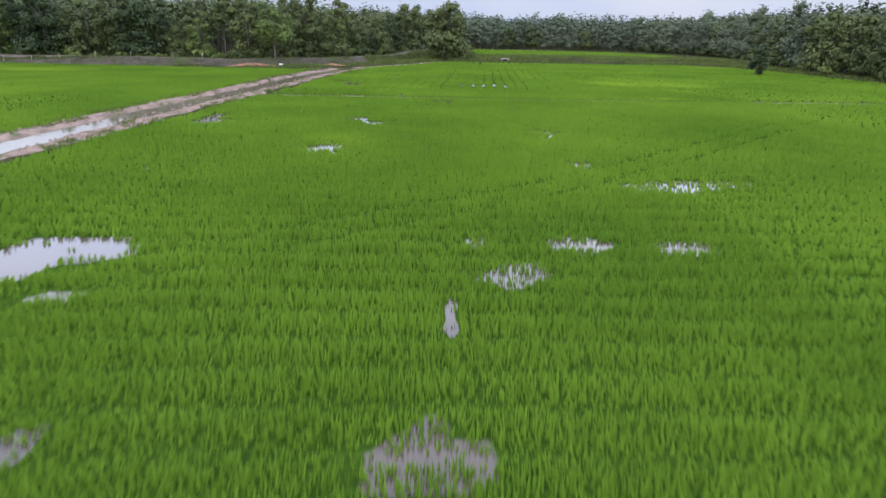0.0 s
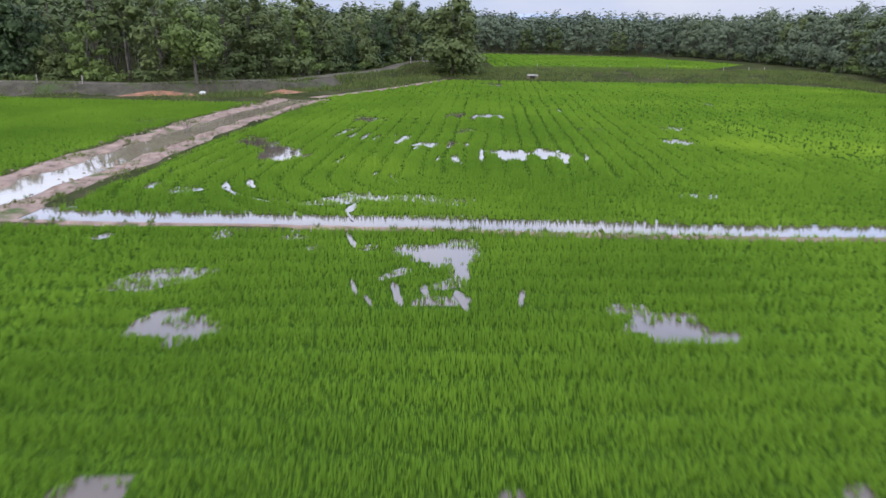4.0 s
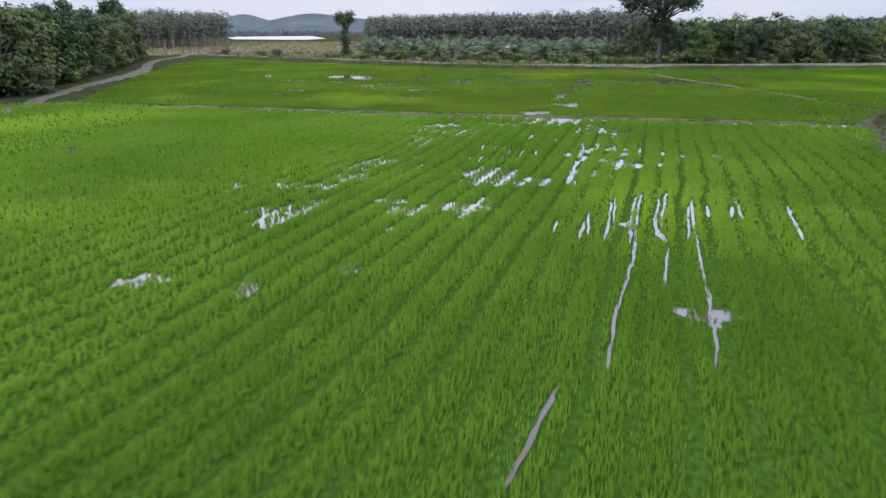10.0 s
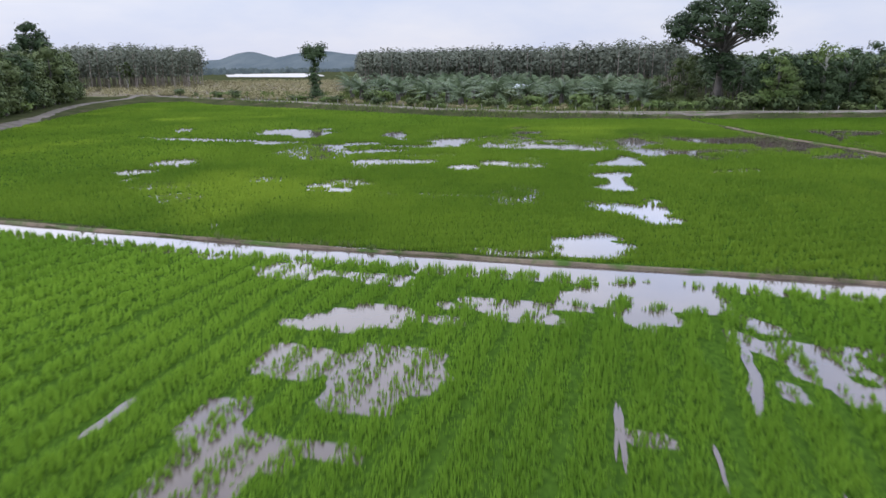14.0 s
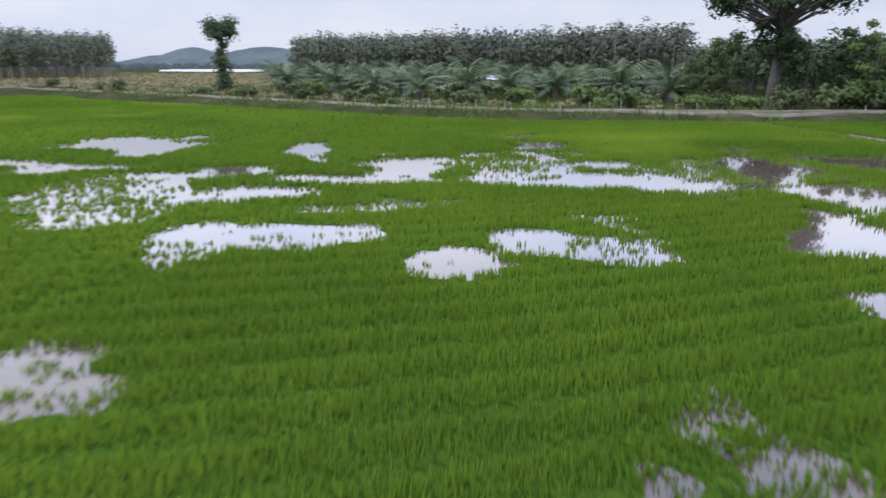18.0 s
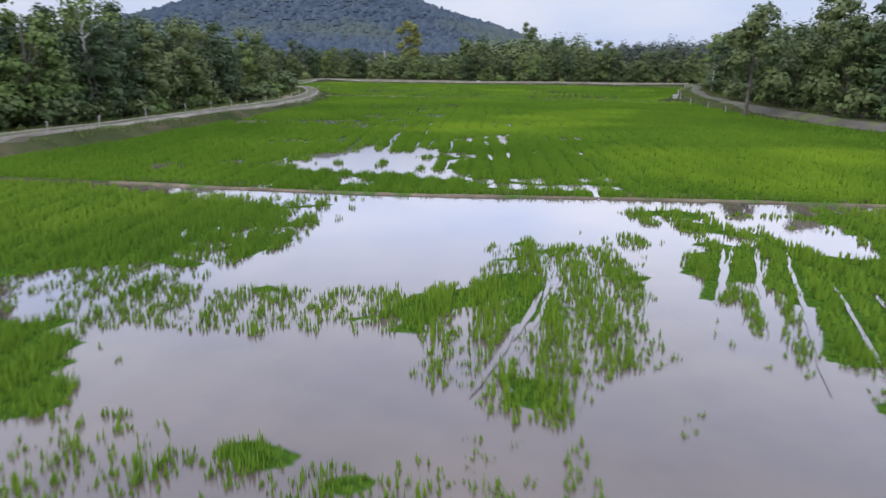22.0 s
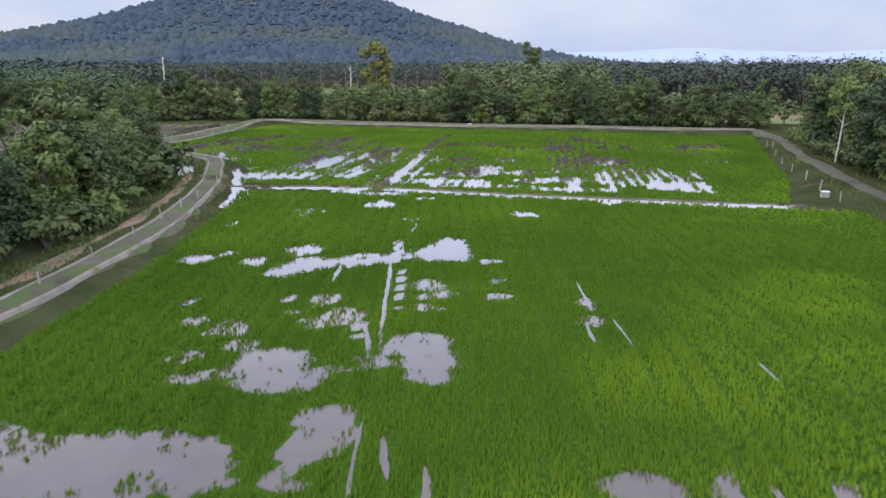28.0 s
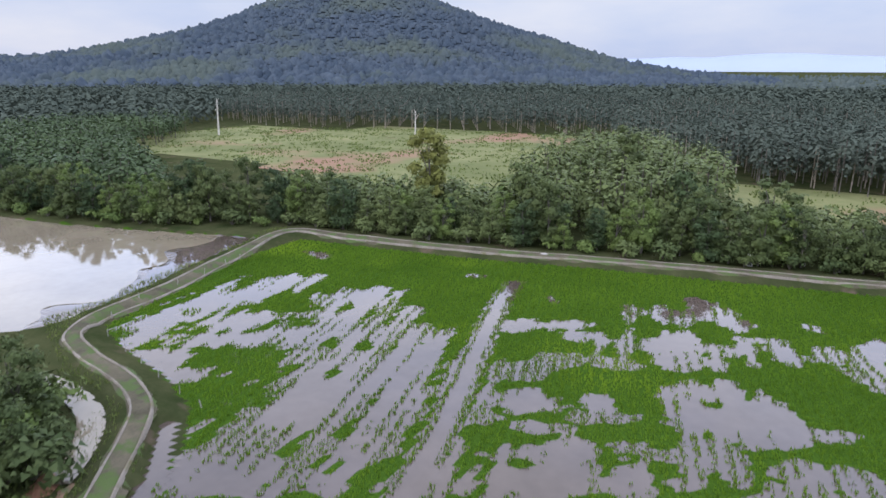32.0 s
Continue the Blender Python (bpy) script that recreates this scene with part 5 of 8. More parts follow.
WET_HILL_7 = [
    (-118, 113.8, 0.62, 0.53, -5, 0.2), (-116, 112.2, 1.1, 0.82, 77, 0.08), (-115.3, 113.3, 0.68, 0.92, 45, 0.08), (-116.8, 115.3, 1.8, 0.16, -65, 0.08),
    (-116.1, 115.8, 1, 0.2, -60, 0.08), (-114.7, 110.9, 2, 0.16, -64, 0.08), (-113.1, 107.4, 2.3, 0.16, -65, 0.08), (-111.7, 104.3, 1.5, 0.16, -63, 0.08),
    (-114.3, 114.2, 1.7, 0.22, -66, 0.08), (-112.6, 110.3, 1.3, 0.16, -66, 0.08), (-111.9, 108.7, 1, 0.21, -64, 0.08), (-114.1, 108, 1.3, 0.2, -64, 0.55),
    (-111.7, 115, 0.78, 0.43, 68, 0.15), (-110, 117, 1, 0.64, 24, 0.1), (-108.9, 116.3, 1.2, 0.2, -65, 0.08), (-107.8, 117.2, 1.6, 0.29, -68, 0.08),
]
WET_HILL_8 = [
    (-106.9, 117.7, 0.77, 0.23, -68, 0.08), (-105.6, 118.6, 0.55, 0.6, -8, 0.2), (-105.2, 113.8, 0.26, 0.35, 24, 0.3), (-126.5, 110.2, 2.9, 2.1, 24, 0.1),
    (-127.6, 111.6, 2.8, 1.3, 14, 0.3), (-120.2, 104.4, 0.74, 0.36, 2, 0.12), (-120.9, 104.2, 0.39, 0.49, 47, 0.12), (-119, 104.4, 0.45, 0.32, 5, 0.4),
    (-118.7, 106.2, 0.58, 0.58, 57, 0.12), (-122.3, 119.3, 1.5, 1.2, 40, 0.1), (-125.2, 118.3, 0.73, 0.64, 25, 0.3), (-123.3, 117.6, 0.59, 0.57, 56, 0.3),
    (-121.1, 118.2, 1.2, 0.35, -81, 0.2), (-121.2, 123.1, 1.8, 0.3, -66, 0.08), (-118.3, 122.4, 1.2, 1.1, 46, 0.1), (-121.9, 126.7, 6.2, 0.19, -65, 0.08),
]
WET_HILL_9 = [
    (-124.4, 132.6, 2.8, 0.33, -67, 0.08), (-120.7, 128.3, 0.88, 1.1, 52, 0.25), (-123.9, 124.9, 1, 0.84, 63, 0.3), (-125.4, 124.4, 0.56, 0.34, -80, 0.2),
    (-125, 120.8, 0.45, 0.55, 87, 0.3), (-128.8, 122.2, 0.29, 0.81, 25, 0.2), (-118, 130.2, 0.38, 0.72, 25, 0.3), (-113.7, 128.9, 0.46, 0.8, 25, 0.4),
    (-127.2, 120.8, 0.6, 0.55, 81, 0.2), (-124.1, 119.8, 0.57, 0.67, 75, 0.4), (-125.7, 120.9, 1.1, 0.67, 73, 0.6), (-124.2, 123.2, 0.35, 0.58, 65, 0.3),
    (-122.5, 123, 1.3, 0.83, 50, 0.35), (-122.5, 124.2, 0.66, 0.39, -89, 0.4), (-120.2, 122, 1.7, 0.2, -57, 0.08), (-119.1, 120.5, 0.67, 0.6, 44, 0.4),
]
WET_HILL_10 = [
    (-121.8, 127.7, 3, 0.28, -64, 0.08), (-119.8, 127.3, 1.1, 0.67, 44, 0.3), (-119.6, 125.8, 0.66, 0.64, -18, 0.35), (-117.3, 128.3, 0.67, 0.58, 5, 0.12),
    (-119.2, 121.6, 2.2, 0.16, -63, 0.08), (-117.4, 121.2, 1.2, 0.87, 23, 0.08), (-116.9, 120.2, 0.81, 0.64, 23, 0.12), (-121.2, 118.1, 1.4, 0.89, 23, 0.1),
    (-123.8, 117.1, 0.86, 0.41, 44, 0.2), (-120.1, 119.4, 0.53, 0.51, 23, 0.4), (-122.8, 117.8, 0.47, 0.27, -14, 0.4), (-114, 129.9, 2, 0.16, -68, 0.08),
    (-113, 127.1, 0.69, 0.52, 23, 0.35), (-112.9, 125.7, 1.1, 0.16, -70, 0.08), (-111.9, 126.4, 1.6, 0.16, -67, 0.08), (-113.9, 125.7, 0.31, 0.17, -61, 0.3),
]
WET_HILL_11 = [
    (-107, 124.9, 0.8, 0.16, -66, 0.08), (-134.1, 137.8, 0.59, 0.67, 24, 0.5), (-133, 127.4, 0.98, 0.89, 40, 0.08), (-132.5, 128.7, 0.73, 0.47, 88, 0.1),
    (-119.4, 133, 0.73, 0.5, 13, 0.15), (-130.2, 128.2, 0.75, 0.85, 46, 0.05), (-128, 127.3, 1, 0.8, 71, 0.05), (-129.1, 131, 1.2, 1.1, 55, 0.1),
    (-127.5, 128.8, 1.6, 1.4, 41, 0.08), (-125.3, 128, 1.3, 0.23, -69, 0.08), (-125.7, 130.4, 1.5, 1.1, 67, 0.08), (-124.3, 131.4, 1.6, 0.82, 43, 0.1),
    (-122, 133.4, 1.5, 1.5, 35, 0.03), (-122.6, 135.2, 0.94, 1.4, 23, 0.03), (-131, 142.7, 1.3, 1.2, 47, 0.1), (-131.6, 144, 0.61, 0.73, 23, 0.15),
]
WET_HILL_12 = [
    (-134.5, 139.2, 1.2, 1, 34, 0.5), (-136.2, 146.2, 1.2, 0.65, 16, 0.08), (-132.7, 146.5, 2.4, 0.73, 20, 0.08), (-129.1, 146.2, 1.1, 0.59, 33, 0.15),
    (-123.5, 148.7, 0.63, 0.42, 23, 0.3), (-116.5, 149.9, 0.83, 0.71, 23, 0.08), (-120.8, 144, 1, 0.91, 18, 0.1), (-125.9, 137.8, 1.6, 0.19, -71, 0.08),
    (-127.2, 139.6, 0.81, 0.39, -11, 0.5), (-136.6, 134.1, 0.68, 0.41, 78, 0.3), (-125.9, 145.2, 0.21, 0.38, 23, 0.2),
]
WET_FAR_0 = [
    (-130.2, 153.6, 5, 1.6, 23, 0.2), (-122.9, 157.5, 4.4, 2.3, 23, 0.2), (-127.2, 152.7, 5.2, 1, 20, 0.25), (-120.1, 154.1, 3.4, 1.1, 19, 0.15),
    (-116.3, 159.9, 2.6, 2.8, 8, 0.3), (-119, 162.8, 1.5, 2.4, 2, 0.2), (-112.8, 159.1, 2.7, 2.2, 12, 0.15), (-111.4, 160.7, 1.1, 1.3, 6, 0.15),
    (-114.7, 164.7, 3.4, 3.9, -9, 0.5), (-111.6, 188, 4.1, 1.6, 42, 0.2), (-112.8, 181.6, 2.2, 3.1, 28, 0.35), (-110.5, 175.3, 1.4, 1.8, -3, 0.3),
    (-110.5, 172.2, 1.2, 1.3, 11, 0.3), (-117.3, 171.1, 2.6, 1.1, 28, 0.4), (-167.1, 160.8, 4.2, 2.2, -83, 0.05), (-166.9, 169.8, 6.7, 2.7, 87, 0.12),
]
WET_FAR_1 = [
    (-165.4, 176.2, 4, 2.6, 30, 0.2), (-160.8, 157.4, 3.4, 2.5, 30, 0.05), (-157, 156.9, 2.5, 1.6, 44, 0.05), (-158, 163.9, 6.5, 1.9, 30, 0.1),
    (-161.4, 166.2, 4.5, 2.2, 51, 0.1), (-154.1, 169.8, 4.2, 3.3, 69, 0.2), (-156.4, 176.6, 4.3, 2.6, 44, 0.15), (-152.9, 176.2, 5.1, 2, -23, 0.3),
    (-148.9, 170.6, 4.5, 3.4, 30, 0.35), (-146.2, 166, 5.5, 3.3, 30, 0.3), (-144.9, 161.6, 5.8, 2.8, 30, 0.25), (-143.9, 158.3, 6, 2.8, 34, 0.3),
    (-141, 155.5, 4.3, 2.3, 35, 0.45), (-143, 151.8, 5.6, 2, 27, 0.35), (-144.5, 149.7, 3.4, 1, 14, 0.15), (-155.5, 161.8, 3.1, 1.9, 52, 0.95),
]
WET_FAR_2 = [
    (-151.2, 156.2, 3.1, 1.8, 47, 0.95), (-156.7, 169.1, 1.8, 1.3, 30, 0.95), (-167.8, 159.6, 1.1, 1.3, 73, 0.95), (-145.5, 154, 2, 1.5, 30, 0.85),
    (-142.6, 153.2, 1.8, 1.1, 36, 0.85), (-151.6, 164.7, 1.7, 1.5, 54, 0.7), (-166.9, 165.9, 0.94, 0.85, 30, 0.9), (-137.5, 179.4, 4.3, 1.5, 30, 0.12),
    (-134.2, 178.5, 3.1, 1.7, 17, 0.15), (-126.7, 180.3, 7.4, 2.4, 21, 0.15), (-128.2, 187.6, 4.6, 2, 25, 0.35), (-127.8, 191.1, 1.5, 1.6, 10, 0.1),
    (-124.3, 187.5, 2.1, 1.4, -7, 0.15), (-122, 184.6, 2.1, 0.7, 19, 0.3), (-135.9, 170.8, 3.3, 1.4, 52, 0.55), (-134.4, 165.7, 3.2, 1.6, 26, 0.3),
]
WET_FAR_3 = [
    (-132.4, 163.3, 2.1, 1.1, 18, 0.4), (-130, 168, 1.1, 1.3, 30, 0.1), (-124.7, 172.9, 3.2, 1.6, 40, 0.1), (-122.4, 170.4, 4.7, 2.4, 30, 0.1),
    (-119.9, 168.8, 2.5, 1, 30, 0.15), (-126, 177.8, 3.6, 1.6, 30, 0.25), (-131, 161, 5, 1.7, 30, 0.25), (-129.6, 158.8, 7.5, 2.2, 30, 0.15),
    (-127.4, 163.8, 0.88, 0.75, 30, 0.5), (-122.4, 165.1, 2.6, 2.1, 5, 0.55), (-117.2, 166.3, 3.5, 1.6, 14, 0.4), (-116.9, 184.2, 1.2, 1.5, -8, 0.3),
    (-113.9, 186.9, 0.93, 2.7, -3, 0.2), (-118.4, 189.8, 0.58, 1.1, 30, 0.3), (-134.3, 173, 3.6, 1.6, 49, 0.9), (-135.6, 162.8, 1.8, 1.4, 30, 0.9),
]
WET_FAR_4 = [
    (-129, 166.6, 3, 0.96, 30, 0.8), (-130.4, 174.8, 2, 1.4, 13, 0.85), (-125.3, 164.1, 1.4, 1.1, 15, 0.8), (-169.3, 186.1, 2.4, 0.92, -14, 0.2),
    (-149.7, 188.2, 1.1, 0.96, -16, 0.4), (-139.9, 185.4, 1.4, 0.35, -57, 0.4),
]
LINES_0 = [
    (7.4, 12.2, 7.3, 10.4, 0.13), (4, 40.7, 4.6, 38, 0.15), (14.3, 34.1, 13.5, 32.4, 0.1),
    (3.2, 29.2, 3.7, 28, 0.12), (6.5, 52.9, 6.9, 51.3, 0.1), (9.9, 49.9, 10.1, 48.6, 0.15),
    (8.1, 48.5, 8.3, 46.9, 0.13), (8.9, 48.3, 9, 46.9, 0.11), (9.7, 47.9, 9.9, 46.5, 0.14),
    (7, 48.7, 7.2, 47.6, 0.07), (7.4, 47.7, 7.6, 46.9, 0.09), (11.4, 48, 11.2, 46.8, 0.09),
    (-0.7, 51.5, -1.2, 53, 0.15), (6.5, 56.6, 6.4, 55.3, 0.15), (6.2, 55.7, 6.6, 54.2, 0.07),
    (3.1, 57.4, 4.3, 56.4, 0.09), (0.8, 60.1, 1.4, 58.4, 0.08), (1.1, 58.9, 2.2, 57.2, 0.06),
]
LINES_1 = [
    (2, 57.6, 3.5, 56.7, 0.09), (1.6, 60.8, 2, 59.2, 0.12), (7.7, 61.9, 8, 60.1, 0.07),
    (18.3, 67.9, 17.6, 65.2, 0.1), (12.6, 68.7, 12.1, 64.7, 0.13), (10.9, 66.8, 10.9, 64.3, 0.15),
    (20.3, 77.1, 20.1, 75.8, 0.15), (21.4, 77.1, 21.3, 75.6, 0.15), (20.9, 87.6, 20.8, 86, 0.15),
    (7.7, 69.7, 8.7, 73.2, 0.15), (7.7, 72.2, 7.8, 74, 0.09), (8.9, 68.1, 9.1, 69.2, 0.15),
    (11.5, 73.6, 12.4, 75.7, 0.15), (10.2, 66.4, 9.9, 64.4, 0.08), (1, 58.9, 0.8, 60.1, 0.1),
    (1.9, 57.8, 0.8, 59.1, 0.06), (2.2, 58.9, 1.8, 60.5, 0.09), (1.9, 59.4, 1.7, 60.1, 0.09),
]
LINES_2 = [
    (6.9, 61.5, 7.1, 62.3, 0.1), (6.7, 66, 7, 67.7, 0.08), (4.9, 63.9, 5.2, 65.8, 0.1),
    (5.2, 65.4, 5.2, 66.4, 0.06), (1.7, 62.3, 1.6, 64.4, 0.05), (-3.3, 62.4, -1.3, 62, 0.05),
    (4.1, 72.2, 5.2, 75.9, 0.15), (4.7, 71.5, 5.5, 74.3, 0.15), (4.7, 74.2, 5.2, 76.4, 0.15),
    (5.6, 70.9, 6.2, 74.2, 0.15), (6.3, 70.6, 6.9, 73.6, 0.14), (4.4, 80.6, 4.9, 82.2, 0.15),
    (7.3, 71.2, 7.5, 72.3, 0.13), (-17.5, 77.1, -21.1, 77.8, 0.06), (-37.8, 80.4, -31.3, 79.7, 0.06),
    (-32.1, 79.8, -27.9, 79.5, 0.06), (-28.4, 79.5, -24.7, 79, 0.05), (-25.2, 79, -22.6, 78.8, 0.05),
]
LINES_3 = [
    (-23, 78.8, -21.6, 78.7, 0.05), (-38.3, 81.4, -32, 80.6, 0.06), (-30.5, 80.7, -26.4, 80.2, 0.05),
    (-37, 82.2, -31.3, 81.6, 0.06), (-31.8, 81.7, -26, 81.2, 0.05), (-26.6, 81.3, -24.2, 81, 0.07),
    (-24.6, 81.1, -22.1, 80.8, 0.05), (-36.7, 83.8, -33.6, 83.5, 0.07), (-36, 85.5, -31.5, 84.9, 0.07),
    (-37, 79.3, -31, 79, 0.05), (-33.9, 78.2, -30.7, 78.2, 0.05), (-37.1, 80.2, -33.3, 79.7, 0.05),
    (-33.8, 79.8, -31.1, 79.5, 0.07), (-32.7, 79.6, -31.5, 79.7, 0.12), (-31.6, 79.6, -30.1, 79.5, 0.06),
    (-36.9, 81, -32.8, 80.5, 0.05), (-33.3, 80.5, -31.5, 80.4, 0.08), (-32, 80.4, -30.3, 80.6, 0.15),
]
LINES_4 = [
    (-35.8, 79.1, -32.5, 78.9, 0.05), (-32.9, 78.9, -30.2, 78.7, 0.06), (-35.3, 81.9, -33.3, 81.6, 0.06),
    (-33.7, 81.7, -30.5, 81.3, 0.05), (-35.5, 82.6, -33.8, 82.4, 0.07), (-35.6, 83.5, -33.9, 83.2, 0.07),
    (-32.5, 78.1, -30.2, 77.9, 0.06), (-32.5, 77.2, -30.8, 77.1, 0.05), (-46.5, 77.7, -42.1, 77.5, 0.14),
    (-42.9, 77.5, -39.5, 77.4, 0.11), (-40.1, 77.4, -38, 77.3, 0.13), (-39.3, 77.6, -37.8, 77.6, 0.08),
    (-49, 77.8, -46.8, 77.8, 0.06), (-49.2, 78.7, -46.9, 78.5, 0.07), (-49.1, 79.6, -47.1, 79.4, 0.07),
    (-44.2, 80.6, -42.2, 80.5, 0.14), (-50.8, 81.1, -45.9, 80.7, 0.07), (-45.6, 72.3, -48.3, 72, 0.05),
]
LINES_5 = [
    (-44.8, 73.8, -47.3, 73.8, 0.05), (-42.9, 74.6, -47.1, 74.5, 0.05), (-44, 75.4, -46.4, 75.3, 0.05),
    (-41.3, 72.7, -44.4, 72.6, 0.05), (-42.1, 73.7, -44.7, 73.7, 0.05), (-42.9, 69.1, -44, 69.4, 0.15),
    (-39.9, 70.1, -41.5, 70.1, 0.05), (-42.8, 72, -43.8, 72.1, 0.06), (-49.8, 74.6, -52, 74.6, 0.08),
    (-46, 73, -47.9, 72.8, 0.06), (-48.8, 65.3, -50.4, 65.3, 0.13), (-55.7, 77.5, -52.1, 77.1, 0.15),
    (-55.9, 76.6, -53.6, 76.7, 0.15), (-55.1, 78.4, -52.7, 78.1, 0.15), (-55, 79.3, -52.7, 79, 0.15),
    (-52.2, 74.5, -50.1, 74.5, 0.05), (-51, 76.1, -49.6, 76.1, 0.05), (-50, 77.8, -48.2, 77.7, 0.05),
]
LINES_6 = [
    (-49.8, 78.6, -48.4, 78.5, 0.07), (-72.5, 58.6, -72, 59.9, 0.15), (-91.1, 74.3, -89.7, 73.3, 0.14),
    (-88.9, 80.7, -89.1, 84.5, 0.09), (-89.1, 79.7, -89, 82.2, 0.15), (-90.8, 73.2, -90.5, 74.3, 0.15),
    (-95.8, 84.8, -95.1, 78.8, 0.05), (-92.7, 88.4, -92.4, 83.5, 0.07), (-91.9, 88.8, -91.7, 84, 0.06),
    (-91.7, 84.8, -91.3, 80.9, 0.05), (-91.2, 88.2, -90.7, 80, 0.06), (-90.3, 85.6, -89.9, 81.1, 0.05),
    (-89.6, 85.5, -89.2, 81.6, 0.06), (-92.8, 83.2, -92.4, 79.6, 0.07), (-96.3, 85.7, -95.5, 81.8, 0.06),
    (-95.7, 82.4, -95.4, 79.8, 0.07), (-95.5, 80.2, -95.3, 77.7, 0.06), (-95.9, 86, -95.7, 83.9, 0.06),
]
LINES_7 = [
    (-92.4, 88, -92.5, 83.4, 0.07), (-91.6, 87.6, -91.7, 84.7, 0.07), (-92.6, 83.8, -92.6, 81.4, 0.09),
    (-91.7, 85.3, -91.4, 82.2, 0.06), (-92.1, 83.6, -92.1, 81.5, 0.13), (-105.4, 82.1, -106.1, 83, 0.08),
    (-104.9, 82.9, -105.5, 83.5, 0.05), (-114.4, 90.4, -115.2, 91.5, 0.15), (-112.4, 87.9, -110.6, 87.8, 0.15),
    (-105.4, 98.7, -103.9, 94.9, 0.07), (-104.3, 95.5, -102.2, 93.6, 0.15), (-97.4, 93.9, -96.8, 92.1, 0.12),
    (-114.4, 101.7, -115.2, 104.2, 0.15), (-113.5, 101, -115.3, 104.8, 0.09), (-112.3, 101, -114, 104, 0.11),
    (-111.6, 101.9, -113, 105, 0.07), (-110.8, 102.2, -112.5, 105.3, 0.06), (-112, 104.6, -114.2, 109.7, 0.07),
]
LINES_8 = [
    (-111.5, 99.1, -112.6, 101.2, 0.11), (-110.8, 99.3, -112, 101.6, 0.15), (-110.3, 99.5, -111.5, 101.9, 0.15),
    (-109.7, 99.9, -111.1, 102.9, 0.09), (-108.7, 101.2, -110.1, 104.4, 0.08), (-108.4, 102.2, -109.8, 105.9, 0.1),
    (-108.6, 105.6, -106.9, 102, 0.08), (-107.1, 102.4, -106.6, 101, 0.06), (-107.1, 111.6, -106.2, 107.8, 0.15),
    (-107.1, 106.4, -105.7, 104.5, 0.15), (-111.9, 94, -112.9, 96.3, 0.08), (-105.5, 99.8, -104.6, 97, 0.14),
    (-105.2, 101, -104.2, 98.9, 0.09), (-104.8, 99.4, -104.6, 98.3, 0.05), (-104.4, 101.1, -103.4, 99, 0.09),
    (-103.7, 102.1, -103, 100.1, 0.1), (-102.8, 103.6, -102.1, 101.6, 0.07), (-100.6, 104.1, -100, 102.9, 0.13),
]
LINES_9 = [
    (-104.9, 97.4, -104.1, 95.5, 0.06), (-122.6, 109.8, -124.5, 112.4, 0.15), (-117.7, 107.4, -119.7, 111.7, 0.1),
    (-117.4, 108.3, -119.4, 112.3, 0.15), (-116.4, 108, -117.3, 110.1, 0.09), (-117.5, 117, -116, 113.7, 0.08),
    (-116.6, 116.6, -115.6, 114.9, 0.12), (-115.6, 112.6, -113.8, 109.1, 0.08), (-114.1, 109.5, -112.2, 105.3, 0.08),
    (-112.4, 105.7, -111, 103, 0.07), (-115, 115.8, -113.6, 112.7, 0.14), (-113.1, 111.5, -112, 109.1, 0.06),
    (-112.3, 109.7, -111.4, 107.8, 0.14), (-109.4, 117.4, -108.4, 115.2, 0.13), (-108.4, 118.7, -107.2, 115.7, 0.15),
    (-107.2, 118.4, -106.6, 117, 0.15), (-120.5, 121.4, -122, 124.8, 0.15), (-119.2, 121.1, -124.6, 132.3, 0.11),
]
LINES_10 = [
    (-123.3, 130, -125.5, 135.3, 0.15), (-121.1, 123.4, -119.3, 120.6, 0.12), (-123.1, 130.4, -120.5, 125.1, 0.15),
    (-118.2, 119.6, -120.2, 123.6, 0.06), (-114.8, 131.7, -113.3, 128, 0.06), (-113.3, 126.7, -112.5, 124.7, 0.09),
    (-112.5, 127.8, -111.2, 124.9, 0.05), (-107.3, 125.6, -106.7, 124.2, 0.08), (-124.8, 126.8, -125.8, 129.2, 0.15),
    (-125.4, 136.2, -126.5, 139.3, 0.11),
]

WET = {
    "south": WET_SOUTH_0 + WET_SOUTH_1 + WET_SOUTH_2 + WET_SOUTH_3 + WET_SOUTH_4 + WET_SOUTH_5 + WET_SOUTH_6,
    "north": WET_NORTH_0 + WET_NORTH_1 + WET_NORTH_2 + WET_NORTH_3 + WET_NORTH_4 + WET_NORTH_5 + WET_NORTH_6,
    "middle": WET_MIDDLE_0 + WET_MIDDLE_1 + WET_MIDDLE_2 + WET_MIDDLE_3 + WET_MIDDLE_4 + WET_MIDDLE_5 + WET_MIDDLE_6 + WET_MIDDLE_7 + WET_MIDDLE_8 + WET_MIDDLE_9 + WET_MIDDLE_10,
    "west": WET_WEST_0 + WET_WEST_1 + WET_WEST_2 + WET_WEST_3 + WET_WEST_4 + WET_WEST_5 + WET_WEST_6 + WET_WEST_7 + WET_WEST_8 + WET_WEST_9 + WET_WEST_10 + WET_WEST_11 + WET_WEST_12 + WET_WEST_13 + WET_WEST_14 + WET_WEST_15 + WET_WEST_16 + WET_WEST_17 + WET_WEST_18 + WET_WEST_19 + WET_WEST_20 + WET_WEST_21 + WET_WEST_22,
    "hill": WET_HILL_0 + WET_HILL_1 + WET_HILL_2 + WET_HILL_3 + WET_HILL_4 + WET_HILL_5 + WET_HILL_6 + WET_HILL_7 + WET_HILL_8 + WET_HILL_9 + WET_HILL_10 + WET_HILL_11 + WET_HILL_12,
    "far": WET_FAR_0 + WET_FAR_1 + WET_FAR_2 + WET_FAR_3 + WET_FAR_4,
    "behind": [],
}


